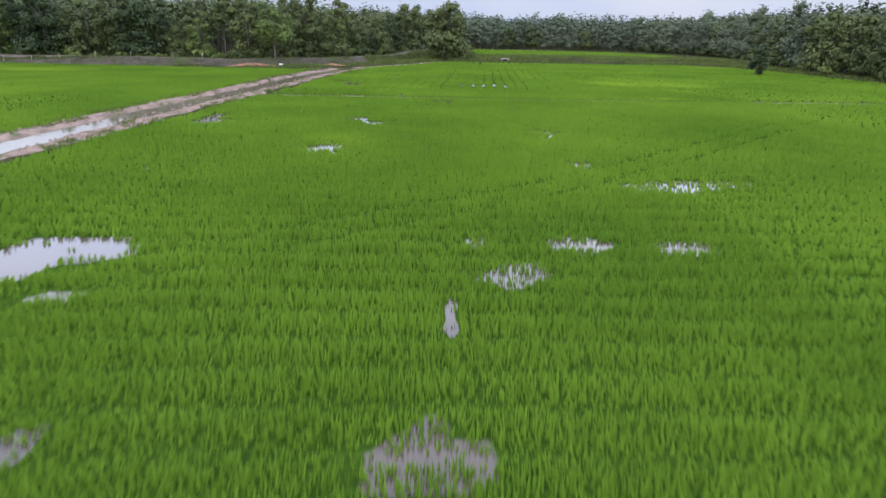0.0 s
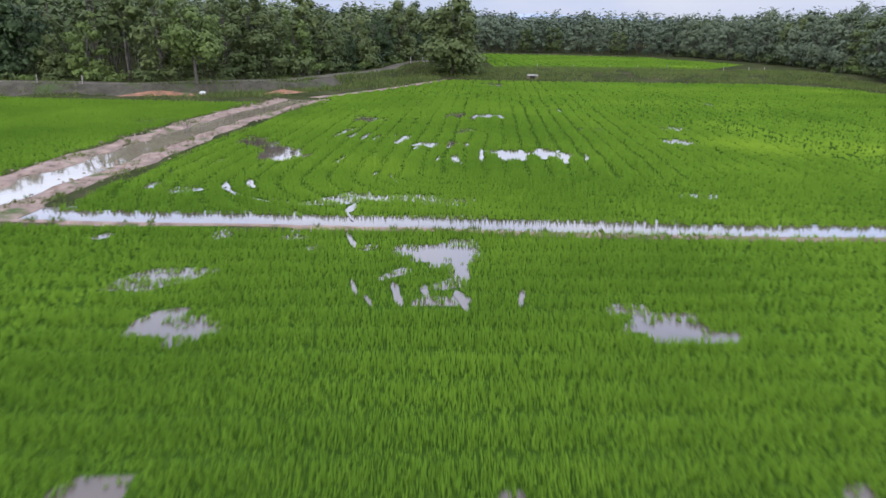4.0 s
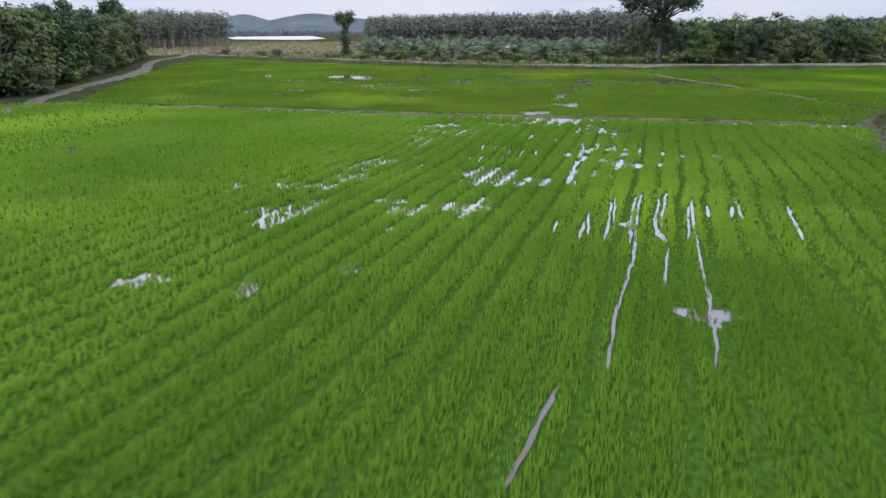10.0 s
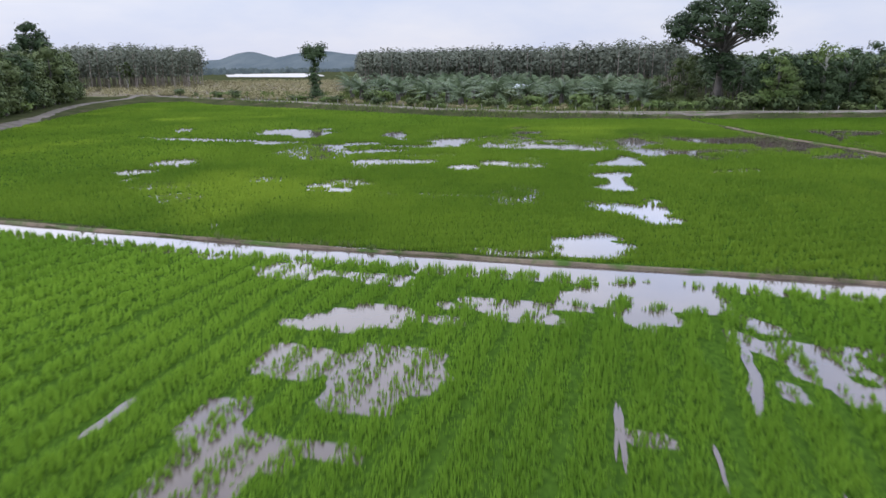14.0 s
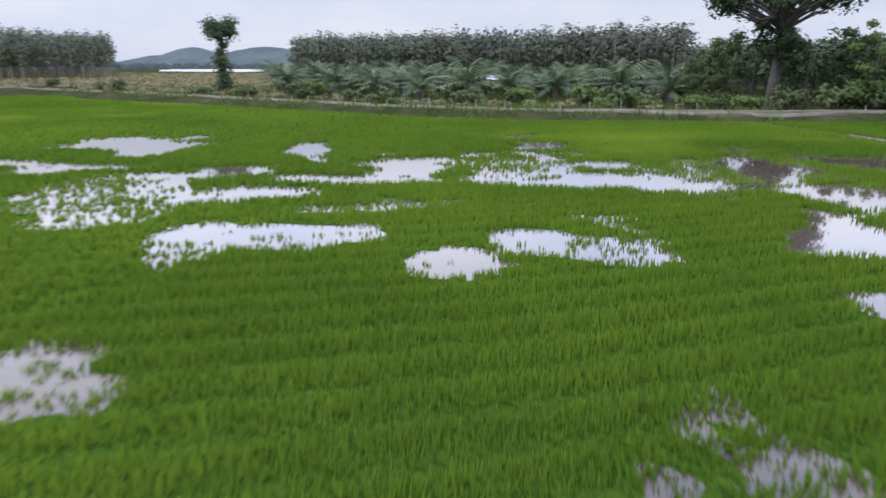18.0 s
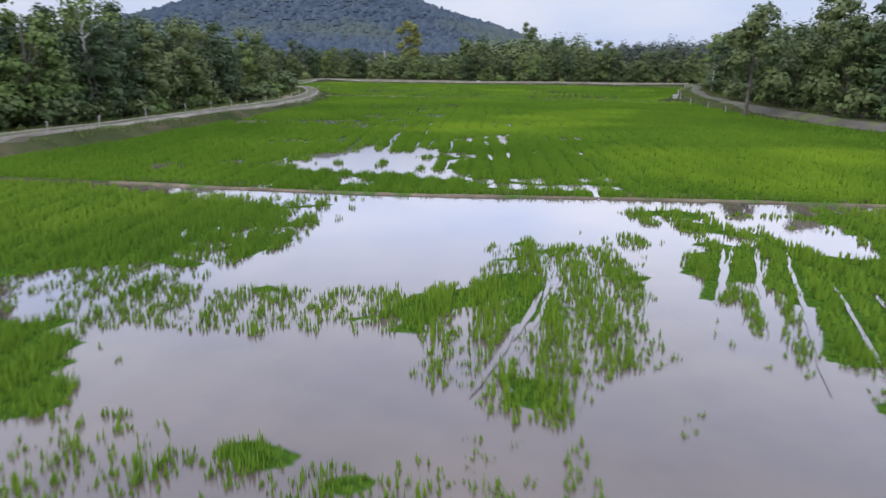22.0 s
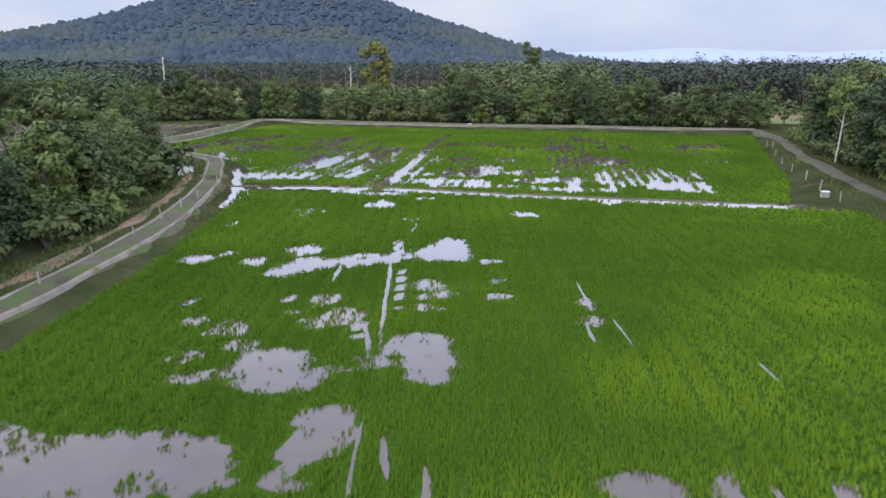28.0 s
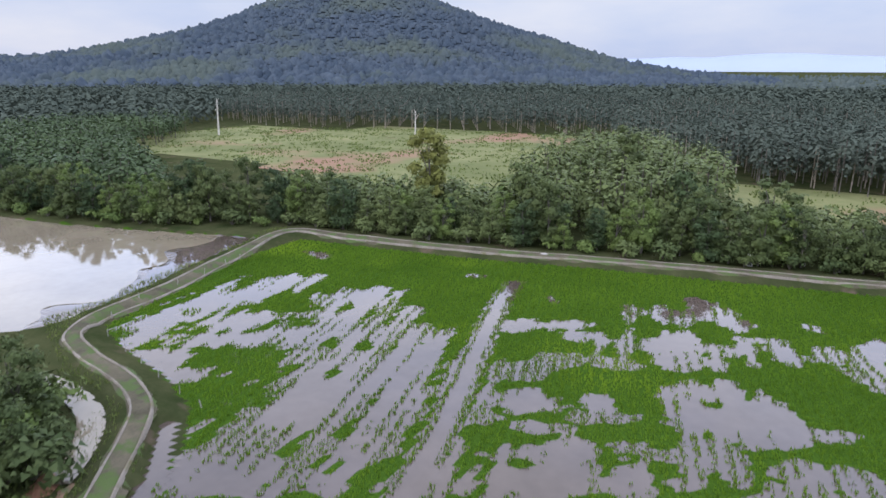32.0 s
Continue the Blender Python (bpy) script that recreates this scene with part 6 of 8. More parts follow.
def cover(field, x, y, narrow=True):
    """Share of the paddy that rice fills, 0 to 1: pools, wheel ruts and thin spots."""
    d = np.ones(np.shape(x))
    deg, gap = HEADING[field]
    ca, sa = math.cos(radians(deg)), math.sin(radians(deg))
    a, b = ca * x + sa * y, -sa * x + ca * y
    finger = (fbm(a * 9.0, b, 9.0, 15) - 0.5) * 2.6 if field == "far" else fbm(a * 5.0, b, 3.2, 15) - 0.5
    wob = (fbm(x, y, 2.6, 3) - 0.5) * 1.2 + finger * 1.5 + (vnoise(x, y, 0.55, 9) - 0.5) * 0.5
    for cx, cy, rx, ry, deg, s in WET[field]:
        if not narrow and min(rx, ry) < 0.24:
            continue
        ca, sa = math.cos(radians(deg)), math.sin(radians(deg))
        near = (np.abs(x - cx) < 2.2 * max(rx, ry)) & (np.abs(y - cy) < 2.2 * max(rx, ry))
        if not near.any():
            continue
        u = (ca * (x[near] - cx) + sa * (y[near] - cy)) / max(rx, 0.14)
        v = (-sa * (x[near] - cx) + ca * (y[near] - cy)) / max(ry, 0.14)
        q = (np.abs(u) ** 2.4 + np.abs(v) ** 2.4) ** (1 / 2.4)
        small = min(rx, ry)
        soft = 0.3 * smooth(0.1, 0.5, s) if narrow else 0.0
        m = smooth(1.18 + soft if narrow else 1.06, 0.66 - soft, q + wob[near] * (0.16 + 0.34 * min(1.0, small / 2.0)))
        s = s * 0.8 if s < 0.2 else s
        d[near] = d[near] * (1 - m) + s * m
    return d


def rut_u(field, x, y):
    """Distance across the wheel ruts; round the headland it turns into rings."""
    deg, gap = HEADING[field]
    ca, sa = math.cos(radians(deg)), math.sin(radians(deg))
    u = ca * x + sa * y + (fbm(x, y, 14, 21) - 0.5) * 1.2
    if field == "middle":
        u = u - 0.10 * np.maximum(x + 17, 0) ** 2
    if field == "north":
        a, b, r = u + 5.0, y - 54.6 + 0.03 * x, 7.0
        round_in = r - np.hypot(np.maximum(r - a, 0), np.maximum(r - b, 0))
        u = np.where((a < r) | (b < r), round_in, a)
    return u


def rut_power(field, x, y):
    u = rut_u(field, x, y) / HEADING[field][1]
    lane = hash2(np.floor(u), np.zeros_like(u), 5)
    p = 0.55 + 0.45 * smooth(0.35, 0.75, 0.6 * fbm(x, y, 11, 31) + 0.5 * lane)
    return p * {"south": 0.4, "hill": 0.65, "west": 0.6}.get(field, 1.0)


TRACTOR = [[(-3, 11.5), (1.4, 14.5), (4.5, 16.8), (10.8, 21.2), (18, 27.6), (25.7, 34.9), (34, 43)]]


def rice_cover(field, x, y):
    u = rut_u(field, x, y) / HEADING[field][1]
    rut = smooth(0.20, 0.11, np.abs(u % 1 - 0.5)) * rut_power(field, x, y)
    c = cover(field, x, y)
    row = np.cos(2 * np.pi * u) * {"far": 1.3, "west": 0.1}.get(field, 0.3)
    gap = fbm(x, y, 4.0, 41)
    streak = (fbm(u * 3.0, y if abs(HEADING[field][0]) < 45 else x, 3.0, 43) - 0.5) * (1.0 if field == "far" else 0.8)
    c = np.clip(c * (1 + (row + streak) * (1 - c)) * (0.84 + 0.16 * smooth(0.25, 0.5, gap)), 0, 1)
    if field == "far":
        deg = radians(HEADING[field][0])
        a, b = math.cos(deg) * x + math.sin(deg) * y, -math.sin(deg) * x + math.cos(deg) * y
        stripe = vnoise(a * 14.0, b, 9.0, 45) * 0.6 + vnoise(a * 30.0, b, 14.0, 46) * 0.4
        c = smooth(0.36, 0.72, c + (stripe - 0.5) * 1.25)
        rut = rut * 0.5
    c = c * (1 - 0.97 * rut)
    if field == "south":
        for line in TRACTOR:
            d = line_distance(line, x, y)
            c = c * (1 - 0.7 * smooth(0.32, 0.18, np.abs(d - 0.75)) * smooth(0.15, 0.4, fbm(x, y, 2.5, 47)))
    return c


def dry(x, y):
    """Height of the land round the paddies."""
    z = 0.28 + 0.25 * (fbm(x, y, 9, 50) - 0.5)
    z = z + 0.75 * smooth(3.4, 1.7, line_distance(NORTH_TRACK, x, y)) + 0.35 * smooth(5, 1.5, np.minimum(line_distance(EAST_TRACK, x, y), line_distance(WEST_TRACK, x, y)))
    bank = smooth(119, 125, y) * smooth(139, 133, y) * smooth(2, 10, x) * smooth(95, 70, x)
    return z + 0.5 * bank


def ground_height(x, y):
    z = dry(x, y)
    rim = np.full(np.shape(x), 1e9)
    for poly in FIELDS.values():
        xs, ys = [p[0] for p in poly], [p[1] for p in poly]
        near = (x > min(xs) - 3) & (x < max(xs) + 3) & (y > min(ys) - 3) & (y < max(ys) + 3)
        if near.any():
            rim[near] = np.minimum(rim[near], line_distance(poly + poly[:1], x[near], y[near]))
    z = 0.03 + (z - 0.03) * smooth(0.0, 1.8, rim)
    for name, poly in FIELDS.items():
        m = inside(poly, x, y)
        if m.any():
            z[m] = 0.006
    m = inside(POND, x, y)
    z[m] = -0.35 + 0.5 * smooth(0.62, 0.75, fbm(x[m], y[m], 16, 71) + 0.22 * smooth(169, 179, y[m]))
    dc = line_distance(CANAL, x, y)
    on = (dc < 2.6) & (y < 93)
    z[on] = (-0.45 + 0.5 * smooth(0.8, 1.5, dc[on] + 0.5 * (fbm(x[on], y[on], 1.6, 81) - 0.5)))
    dp = line_distance(PUDDLE, x, y)
    z[dp < 1.1] = np.minimum(z[dp < 1.1], 0.22)
    dp = line_distance(CORNER_POOL, x, y)
    z[dp < 0.9] = np.minimum(z[dp < 0.9], -0.1)
    for line, hw, off in DITCHES.values():
        dd = line_distance(line, x, y)
        on = dd < hw + 0.25
        z[on] = np.minimum(z[on], -0.16)
    return z


def axis(lo, hi, step, far):
    mid = list(np.arange(lo, hi, step))
    out, s, v = [], step, hi
    while v < far:
        out.append(v)
        s *= 1.22
        v += s
    low, s, v = [], step * 1.22, lo - step
    while v > -far:
        low.append(v)
        s *= 1.22
        v -= s
    return np.array(low[::-1] + mid + out)


gx, gy = axis(-182, 66, 0.52, 4600), axis(2, 208, 0.52, 4600)
GX, GY = np.meshgrid(gx, gy)
shape = GX.shape
GZ = ground_height(GX.ravel(), GY.ravel())
idx = np.arange(GX.size).reshape(shape)
quads = np.stack([idx[:-1, :-1], idx[:-1, 1:], idx[1:, 1:], idx[1:, :-1]], -1).reshape(-1, 4)
me = mesh_of("ground", np.stack([GX.ravel(), GY.ravel(), GZ], 1), quads, LAND, True)
me.materials.append(PADDY)
me.materials.append(FIELD)
me.materials.append(DRYLAND)
cx, cy = GX.ravel()[quads].mean(1), GY.ravel()[quads].mean(1)
kind = np.zeros(len(quads), np.int32)
for poly in FIELDS.values():
    kind[inside(poly, cx, cy)] = 1
kind[inside(POND, cx, cy)] = 1
share = np.full(GX.size, 2.0)
for name, poly in FIELDS.items():
    m = inside([(px * 1.0, py * 1.0) for px, py in poly], GX.ravel(), GY.ravel())
    low, high = (0.88, 1.0) if name == "far" else (0.5, 0.95)
    share[m] = 2 * smooth(low, high, cover(name, GX.ravel()[m], GY.ravel()[m], False))
share[inside(POND, GX.ravel(), GY.ravel())] = 0.0
me.attributes.new("cover", "FLOAT", "POINT").data.foreach_set("value", share.astype(np.float32))
CLEARING = [(-160, -6), (-172, -30), (-168, -66), (-215, -75), (-300, -95), (-320, -30), (-220, 2), (-190, 14), (-165, 24), (-150, 12)]
PASTURE = [(-300, 215), (-255, 240), (-200, 226), (-160, 226), (-125, 222), (-80, 225), (-80, 260), (-128, 260), (-165, 292), (-190, 335), (-250, 325), (-310, 300)]
kind[inside(PASTURE, cx, cy)] = 2
kind[inside(CLEARING, cx, cy)] = 3
me.polygons.foreach_set("material_index", kind)
me.polygons.foreach_set("use_smooth", kind != 1)
tagged(new("ground", me), "flat lowland with mud, rough grass and bare soil", "ground", kind="structure")


def sheet(name, poly, z, mat, label):
    bm = bmesh.new()
    bm.faces.new([bm.verts.new((*p, z)) for p in poly])
    bmesh.ops.triangulate(bm, faces=bm.faces[:])
    bmesh.ops.recalc_face_normals(bm, faces=bm.faces[:])
    if bm.faces[:][0].normal.z < 0:
        bmesh.ops.reverse_faces(bm, faces=bm.faces[:])
    m = bpy.data.meshes.new(name)
    bm.to_mesh(m)
    bm.free()
    m.materials.append(mat)
    return tagged(new(name, m), label, "water", kind="structure")


sheet("water_paddies", [(-182, -20), (82, -20), (82, 118), (20, 118), (0, 94.5), (-8, 93), (-62, 98), (-85, 125), (-103, 158), (-106, 204), (-177, 192), (-171, 158), (-150, 148), (-126, 86), (-182, -16)], 0.0, WATER, "shallow muddy water standing between the rice, reflecting the sky")
sheet("water_pond", [(-172.6, 157), (-174.2, 168), (-177.8, 180), (-179.5, 188), (-195, 185), (-224, 179), (-255, 178), (-255, 128), (-195, 134), (-177, 150)], 0.05, CANALWATER, "wide flooded pond of pale muddy water beside the track")


def ribbon(name, line, half, lift, mat, label, category, step=0.6, cross=5, ragged=0.35, crown=0.0, seed=0, base=None):
    """A strip that follows the ground along a line, with a ragged rim."""
    pts = along(line, step)
    P = np.array(pts)
    n = len(P)
    s = np.linspace(-1, 1, cross)
    rag = 1 + ragged * (vnoise(np.arange(n)[:, None] * step * 1.0 + seed * 7, s[None] * 0 + (s[None] > 0) * 50, 1.7, 90 + seed) - 0.5) * 2
    X = P[:, 0, None] - P[:, 3, None] * s * half * rag
    Y = P[:, 1, None] + P[:, 2, None] * s * half * rag
    prof = 1 - np.abs(s) ** 2
    Z = (ground_height(X.ravel(), Y.ravel()).reshape(X.shape) if base is None else np.full(X.shape, base)) + lift + crown * prof * (0.6 + 0.8 * vnoise(X, Y, 0.7, 95))
    if base is None:
        Z[:, 0] -= lift + 0.05
        Z[:, -1] -= lift + 0.05
    else:
        Z[:, 0], Z[:, -1] = base - 0.12, base - 0.12
    ids = np.arange(n * cross).reshape(n, cross)
    q = np.stack([ids[:-1, :-1], ids[1:, :-1], ids[1:, 1:], ids[:-1, 1:]], -1).reshape(-1, 4)
    m = mesh_of(name, np.stack([X.ravel(), Y.ravel(), Z.ravel()], 1), q[:, ::-1], mat, True)
    return tagged(new(name, m), label, category, kind="structure")


def offset_sheet(name, line, half, z, mat, label):
    """A strip of still water along a line."""
    P = along(line, 1.0)
    V = [(x - ty * d, y + tx * d, z) for x, y, tx, ty in P for d in (half, -half)]
    F = [(2 * i, 2 * i + 1, 2 * i + 3, 2 * i + 2) for i in range(len(P) - 1)]
    tagged(new(name, mesh_of(name, V, F, mat)), label, "water", kind="structure")


offset_sheet("water_puddle", PUDDLE, 0.8, 0.32, CANALWATER, "pale muddy puddle between the track and the trees")
offset_sheet("water_corner", CORNER_POOL, 0.55, 0.02, CANALWATER, "bright pool at the corner of the paddy below the track")
offset_sheet("water_canal", CANAL, 1.7, 0.003, CANALWATER, "brown turbid water of the irrigation canal")


def offset(line, d):
    return [(x - ty * d, y + tx * d) for x, y, tx, ty in along(line, 3.0)]


ribbon("track_north", NORTH_TRACK, 1.3, 0.05, TRACK, "grey gravel farm track along the edge of the woods", "track", seed=1)
ribbon("track_east", EAST_TRACK, 0.95, 0.055, DARKTRACK, "dark trodden earth track along the paddies and woods", "track", seed=2)
ribbon("track_west", WEST_TRACK, 1.0, 0.11, SANDY, "sandy farm track with two pale worn wheel lines", "track", seed=3)
for side in (-0.62, 0.62):
    ribbon("wheel_line", offset(WEST_TRACK, side), 0.15, 0.16, WHEEL, "pale worn wheel line of the farm track", "track", 0.6, 4, 0.5, 0, 14 + int(side > 0))
ribbon("verge_west", offset(WEST_TRACK[7:13], 1.95), 0.5, 0.03, VERGE, "bare reddish-brown verge between the track and the trees", "verge", 0.6, 5, 0.9, 0.04, 23)
ribbon("track_south", SOUTH_TRACK, 1.2, 0.07, TRACK, "pale sandy farm track below the trees", "track", seed=4)
ribbon("bank_north", offset(NORTH_TRACK[:7], -2.3), 0.95, 0.04, RUBBLE, "grey rubble bank below the gravel track", "bank", 0.5, 7, 0.5, 0.1, 21)
for side, d in (("west", 1.75), ("east", -1.75)):
    ribbon("canal_bank_" + side, offset(CANAL, d), 0.75, 0.0, CLAY, "pinkish bare clay bank of the irrigation canal", "canal bank", 0.5, 9, 0.6, 0.08, 5 + int(d > 0), 0.03)
ribbon("bund_rim", [(-0.4, 93.4), (3.4, 98.6), (6.9, 104.7), (13.2, 117.2)], 0.35, 0.0, CLAY, "pale clay bund along the rim of the rice", "bund", 0.5, 5, 0.5, 0.12, 31, 0.05)
for key, (line, hw, off) in DITCHES.items():
    if off:
        ribbon("bund_" + key, offset(line, off), 0.22 if key == "north" else 0.15, 0.0, CLAY if key == "north" else BUND, "low clay bund between two paddies", "bund", 0.45, 5, 0.7, 0.07 if key in ("north", "west") else 0.035, 8 + len(key), 0.03)


# ---- rice ----
ROUTE = [(6, -6), (8, 30), (9, 50), (6, 66), (-6, 78), (-30, 76), (-62, 69), (-75, 67), (-88, 69), (-97, 78), (-106, 95), (-113, 115), (-118, 126)]


def blades(x, y, z, rng, count, high, wide, lean=0.35, stray=1.2):
    """Thin leaning triangles, count to each tuft."""
    n = len(x)
    k = n * count
    bx, by, bz = (np.repeat(v, count) for v in (x, y, z))
    spread = np.repeat(np.broadcast_to(wide, n), count)
    bx = bx + rng.normal(0, 1, k) * spread * stray
    by = by + rng.normal(0, 1, k) * spread * stray
    h = np.repeat(np.broadcast_to(high, n), count) * rng.uniform(0.65, 1.2, k)
    a = rng.uniform(0, 2 * np.pi, k)
    w = spread * rng.uniform(0.6, 1.2, k) * 0.5
    la, ll = rng.uniform(0, 2 * np.pi, k), h * lean * rng.uniform(0.1, 1, k)
    v = np.empty((k, 3, 3))
    v[:, 0] = np.stack([bx - np.cos(a) * w, by - np.sin(a) * w, bz], 1)
    v[:, 1] = np.stack([bx + np.cos(a) * w, by + np.sin(a) * w, bz], 1)
    v[:, 2] = np.stack([bx + np.cos(la) * ll, by + np.sin(la) * ll, bz + h], 1)
    return v.reshape(-1, 3)


def scatter(poly, cell, rng):
    xs, ys = [p[0] for p in poly], [p[1] for p in poly]
    X, Y = np.meshgrid(np.arange(min(xs), max(xs), cell), np.arange(min(ys), max(ys), cell))
    x, y = X.ravel() + rng.uniform(0, cell, X.size), Y.ravel() + rng.uniform(0, cell, X.size)
    m = inside(poly, x, y)
    return x[m], y[m]


RICE_LABEL = {
    "south": "bright green young rice standing in shallow water",
    "north": "bright green young rice with curved wheel ruts",
    "middle": "young green rice in long curved drill lines",
    "west": "patchy young rice standing in wide flooded pools",
    "hill": "dense green young rice with flooded ruts",
    "far": "thin flooded young rice in broken stripes",
    "behind": "far level field of green rice",
}
TIERS = [(0, 8, 0.115, 4, 0.27, 0.050), (8, 25, 0.19, 5, 0.27, 0.100), (25, 900, 0.36, 4, 0.27, 0.20)]
for number, (name, poly) in enumerate(FIELDS.items()):
    rng = np.random.default_rng(100 + number)
    chunks = []
    for near, far, cell, count, high, wide in TIERS:
        if name == "behind":
            cell *= 1.6
        if name == "far" and far == 900:
            cell, wide = 0.27, 0.11
        x, y = scatter(poly, cell, rng)
        d = line_distance(ROUTE, x, y)
        m = (d >= near) & (d < far)
        x, y = x[m], y[m]
        if not len(x):
            continue
        c = rice_cover(name, x, y)
        m = rng.uniform(0, 1, len(x)) < c ** 0.65 * smooth(0.03, 0.24, c)
        for line, hw, off in DITCHES.values():
            m &= line_distance(line, x, y) > hw * 0.9
        dc = line_distance(CANAL, x, y)
        m &= dc > 2.2
        x, y, c = x[m], y[m], c[m]
        u = rut_u(name, x, y) / HEADING[name][1]
        tall = high * (0.72 + 0.28 * smooth(0.10, 0.36, np.abs(u % 1 - 0.5))) * (0.75 + 0.45 * fbm(x, y, 5, 120)) * (0.45 + 0.55 * np.clip(c * 1.2, 0, 1))
        chunks.append(blades(x, y, np.full(len(x), -0.02), rng, count, tall, np.full(len(x), wide), 0.32, 0.7))
    v = np.concatenate(chunks)
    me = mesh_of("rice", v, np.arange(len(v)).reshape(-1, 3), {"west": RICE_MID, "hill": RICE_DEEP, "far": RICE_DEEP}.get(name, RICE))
    tagged(new("rice_field", me), RICE_LABEL[name], "rice", kind="stuff")


# ---- rut water ----
def rut_water(lines):
    """Ragged narrow ribbons of water standing in single wheel ruts."""
    V, F = [], []
    for k, (x0, y0, x1, y1, w) in enumerate(lines):
        z = 0.010 + 0.0012 * k
        mx, my = np.array([0.5 * (x0 + x1)]), np.array([0.5 * (y0 + y1)])
        if any(inside(poly, mx, my)[0] and cover(key, mx, my, False)[0] < 0.45 for key, poly in FIELDS.items()):
            continue
        n = max(3, int(math.hypot(x1 - x0, y1 - y0) / 0.18))
        s = np.linspace(0, 1, n)
        dx, dy = (x1 - x0), (y1 - y0)
        length = math.hypot(dx, dy)
        nx, ny = -dy / length, dx / length
        x, y = x0 + dx * s, y0 + dy * s
        sway = 0.16 * (fbm(x, y, 2.0, 79) - 0.5)
        half = 0.8 * w * np.minimum(1, 5 * np.minimum(s, 1 - s) + 0.15)
        left = half * (0.45 + 1.1 * vnoise(x, y, 0.35, 78)) + sway
        right = -half * (0.45 + 1.1 * vnoise(x, y, 0.4, 77)) + sway
        b = len(V)
        for i in range(n):
            V += [(x[i] + nx * left[i], y[i] + ny * left[i], z), (x[i] + nx * right[i], y[i] + ny * right[i], z)]
        F += [(b + 2 * i, b + 2 * i + 1, b + 2 * i + 3, b + 2 * i + 2) for i in range(n - 1)]
    tagged(new("rut_water", mesh_of("rut_water", V, F, WATER)), "thin lines of water standing in wheel ruts", "water", kind="stuff")


for lines in (LINES_0, LINES_1, LINES_2, LINES_3, LINES_4, LINES_5, LINES_6, LINES_7, LINES_8, LINES_9, LINES_10):
    rut_water(lines)


# ---- plants ----
def leaf_cloud(rng, lobes, count, size, hang=0.0, tri=True):
    """Leaf sprays on the shells of several lobes (x, y, z, radius, height radius)."""
    L = np.array(lobes, float)
    share = L[:, 3] * L[:, 3] * 0.5 + L[:, 3] * L[:, 4]
    pick = rng.choice(len(L), count, p=share / share.sum())
    d = rng.normal(0, 1, (count, 3))
    d /= np.linalg.norm(d, axis=1)[:, None]
    d[:, 2] = np.where((d[:, 2] < -0.2) & (rng.uniform(0, 1, count) < 0.6), -d[:, 2], d[:, 2])
    r = rng.uniform(0.66, 1.12, count) * np.where(rng.uniform(0, 1, count) < 0.18, rng.uniform(1.0, 1.35, count), 1)
    lump = 1 + 0.28 * np.sin(d[:, 0] * 7 + pick * 2.1) * np.cos(d[:, 1] * 6 + pick) + 0.16 * np.sin(d[:, 2] * 9 + pick)
    c = L[pick, :3] + d * (r * lump)[:, None] * np.stack([L[pick, 3], L[pick, 3], L[pick, 4]], 1)
    nrm = d * 1.3 + rng.normal(0, 0.36, (count, 3)) + np.array([0, 0, 0.3])
    nrm /= np.linalg.norm(nrm, axis=1)[:, None]
    t = np.cross(nrm, rng.normal(0, 1, (count, 3)))
    t /= np.linalg.norm(t, axis=1)[:, None] + 1e-9
    t[:, 2] -= hang
    b = np.cross(nrm, t)
    s = (size * rng.uniform(0.55, 1.35, count))[:, None]
    if tri:
        v = np.stack([c - t * s, c + t * s * 0.6 + b * s * 0.8, c + t * s * 0.6 - b * s * 0.8], 1)
        return v.reshape(-1, 3), np.arange(count * 3).reshape(-1, 3)
    v = np.stack([c - t * s, c + b * s * 0.45 + nrm * s * 0.12, c + t * s, c - b * s * 0.45 + nrm * s * 0.12], 1)
    return v.reshape(-1, 3), np.arange(count * 4).reshape(-1, 4)


def ball():
    bm = bmesh.new()
    bmesh.ops.create_icosphere(bm, subdivisions=1, radius=1)
    bm.verts.index_update()
    v = np.array([tuple(p.co) for p in bm.verts])
    f = np.array([[p.index for p in q.verts] for q in bm.faces])
    bm.free()
    return v, f


BALL_V, BALL_F = ball()


def leafy_crown(rng, lobes, count, size):
    """Leaf sprays over lumpy inner masses of foliage, which close the view into each lobe."""
    V, F, base = [], [], 0
    for i, (x, y, z, r, h) in enumerate(lobes):
        lump = 0.54 + 0.12 * np.sin(BALL_V[:, 0] * 7 + i * 2.1) * np.cos(BALL_V[:, 1] * 6 + i) + 0.10 * rng.normal(0, 1, len(BALL_V))
        V.append(np.array([x, y, z]) + BALL_V * lump[:, None] * np.array([r, r, h]))
        F.append(BALL_F + base)
        base += len(BALL_V)
    v, f = leaf_cloud(rng, lobes, count, size)
    return np.concatenate(V + [v]), np.concatenate(F + [f + base])


def tube(points, radii, sides=7):
    """A tapered, bent limb."""
    v, f = [], []
    for i, (p, r) in enumerate(zip(points, radii)):
        q = points[min(i + 1, len(points) - 1)]
        o = points[max(i - 1, 0)]
        d = (Vector(q) - Vector(o)).normalized()
        a = d.orthogonal().normalized()
        b = d.cross(a)
        for k in range(sides):
            w = 2 * math.pi * k / sides
            v.append(tuple(Vector(p) + (a * math.cos(w) + b * math.sin(w)) * r))
        if i:
            for k in range(sides):
                m = (i - 1) * sides
                f.append((m + k, m + (k + 1) % sides, m + sides + (k + 1) % sides, m + sides + k))
    return v, f


def wood_mesh(name, limbs, mat):
    V, F = [], []
    for points, radii in limbs:
        v, f = tube(points, radii)
        F += [tuple(i + len(V) for i in q) for q in f]
        V += v
    return mesh_of(name, V, F, mat, True)


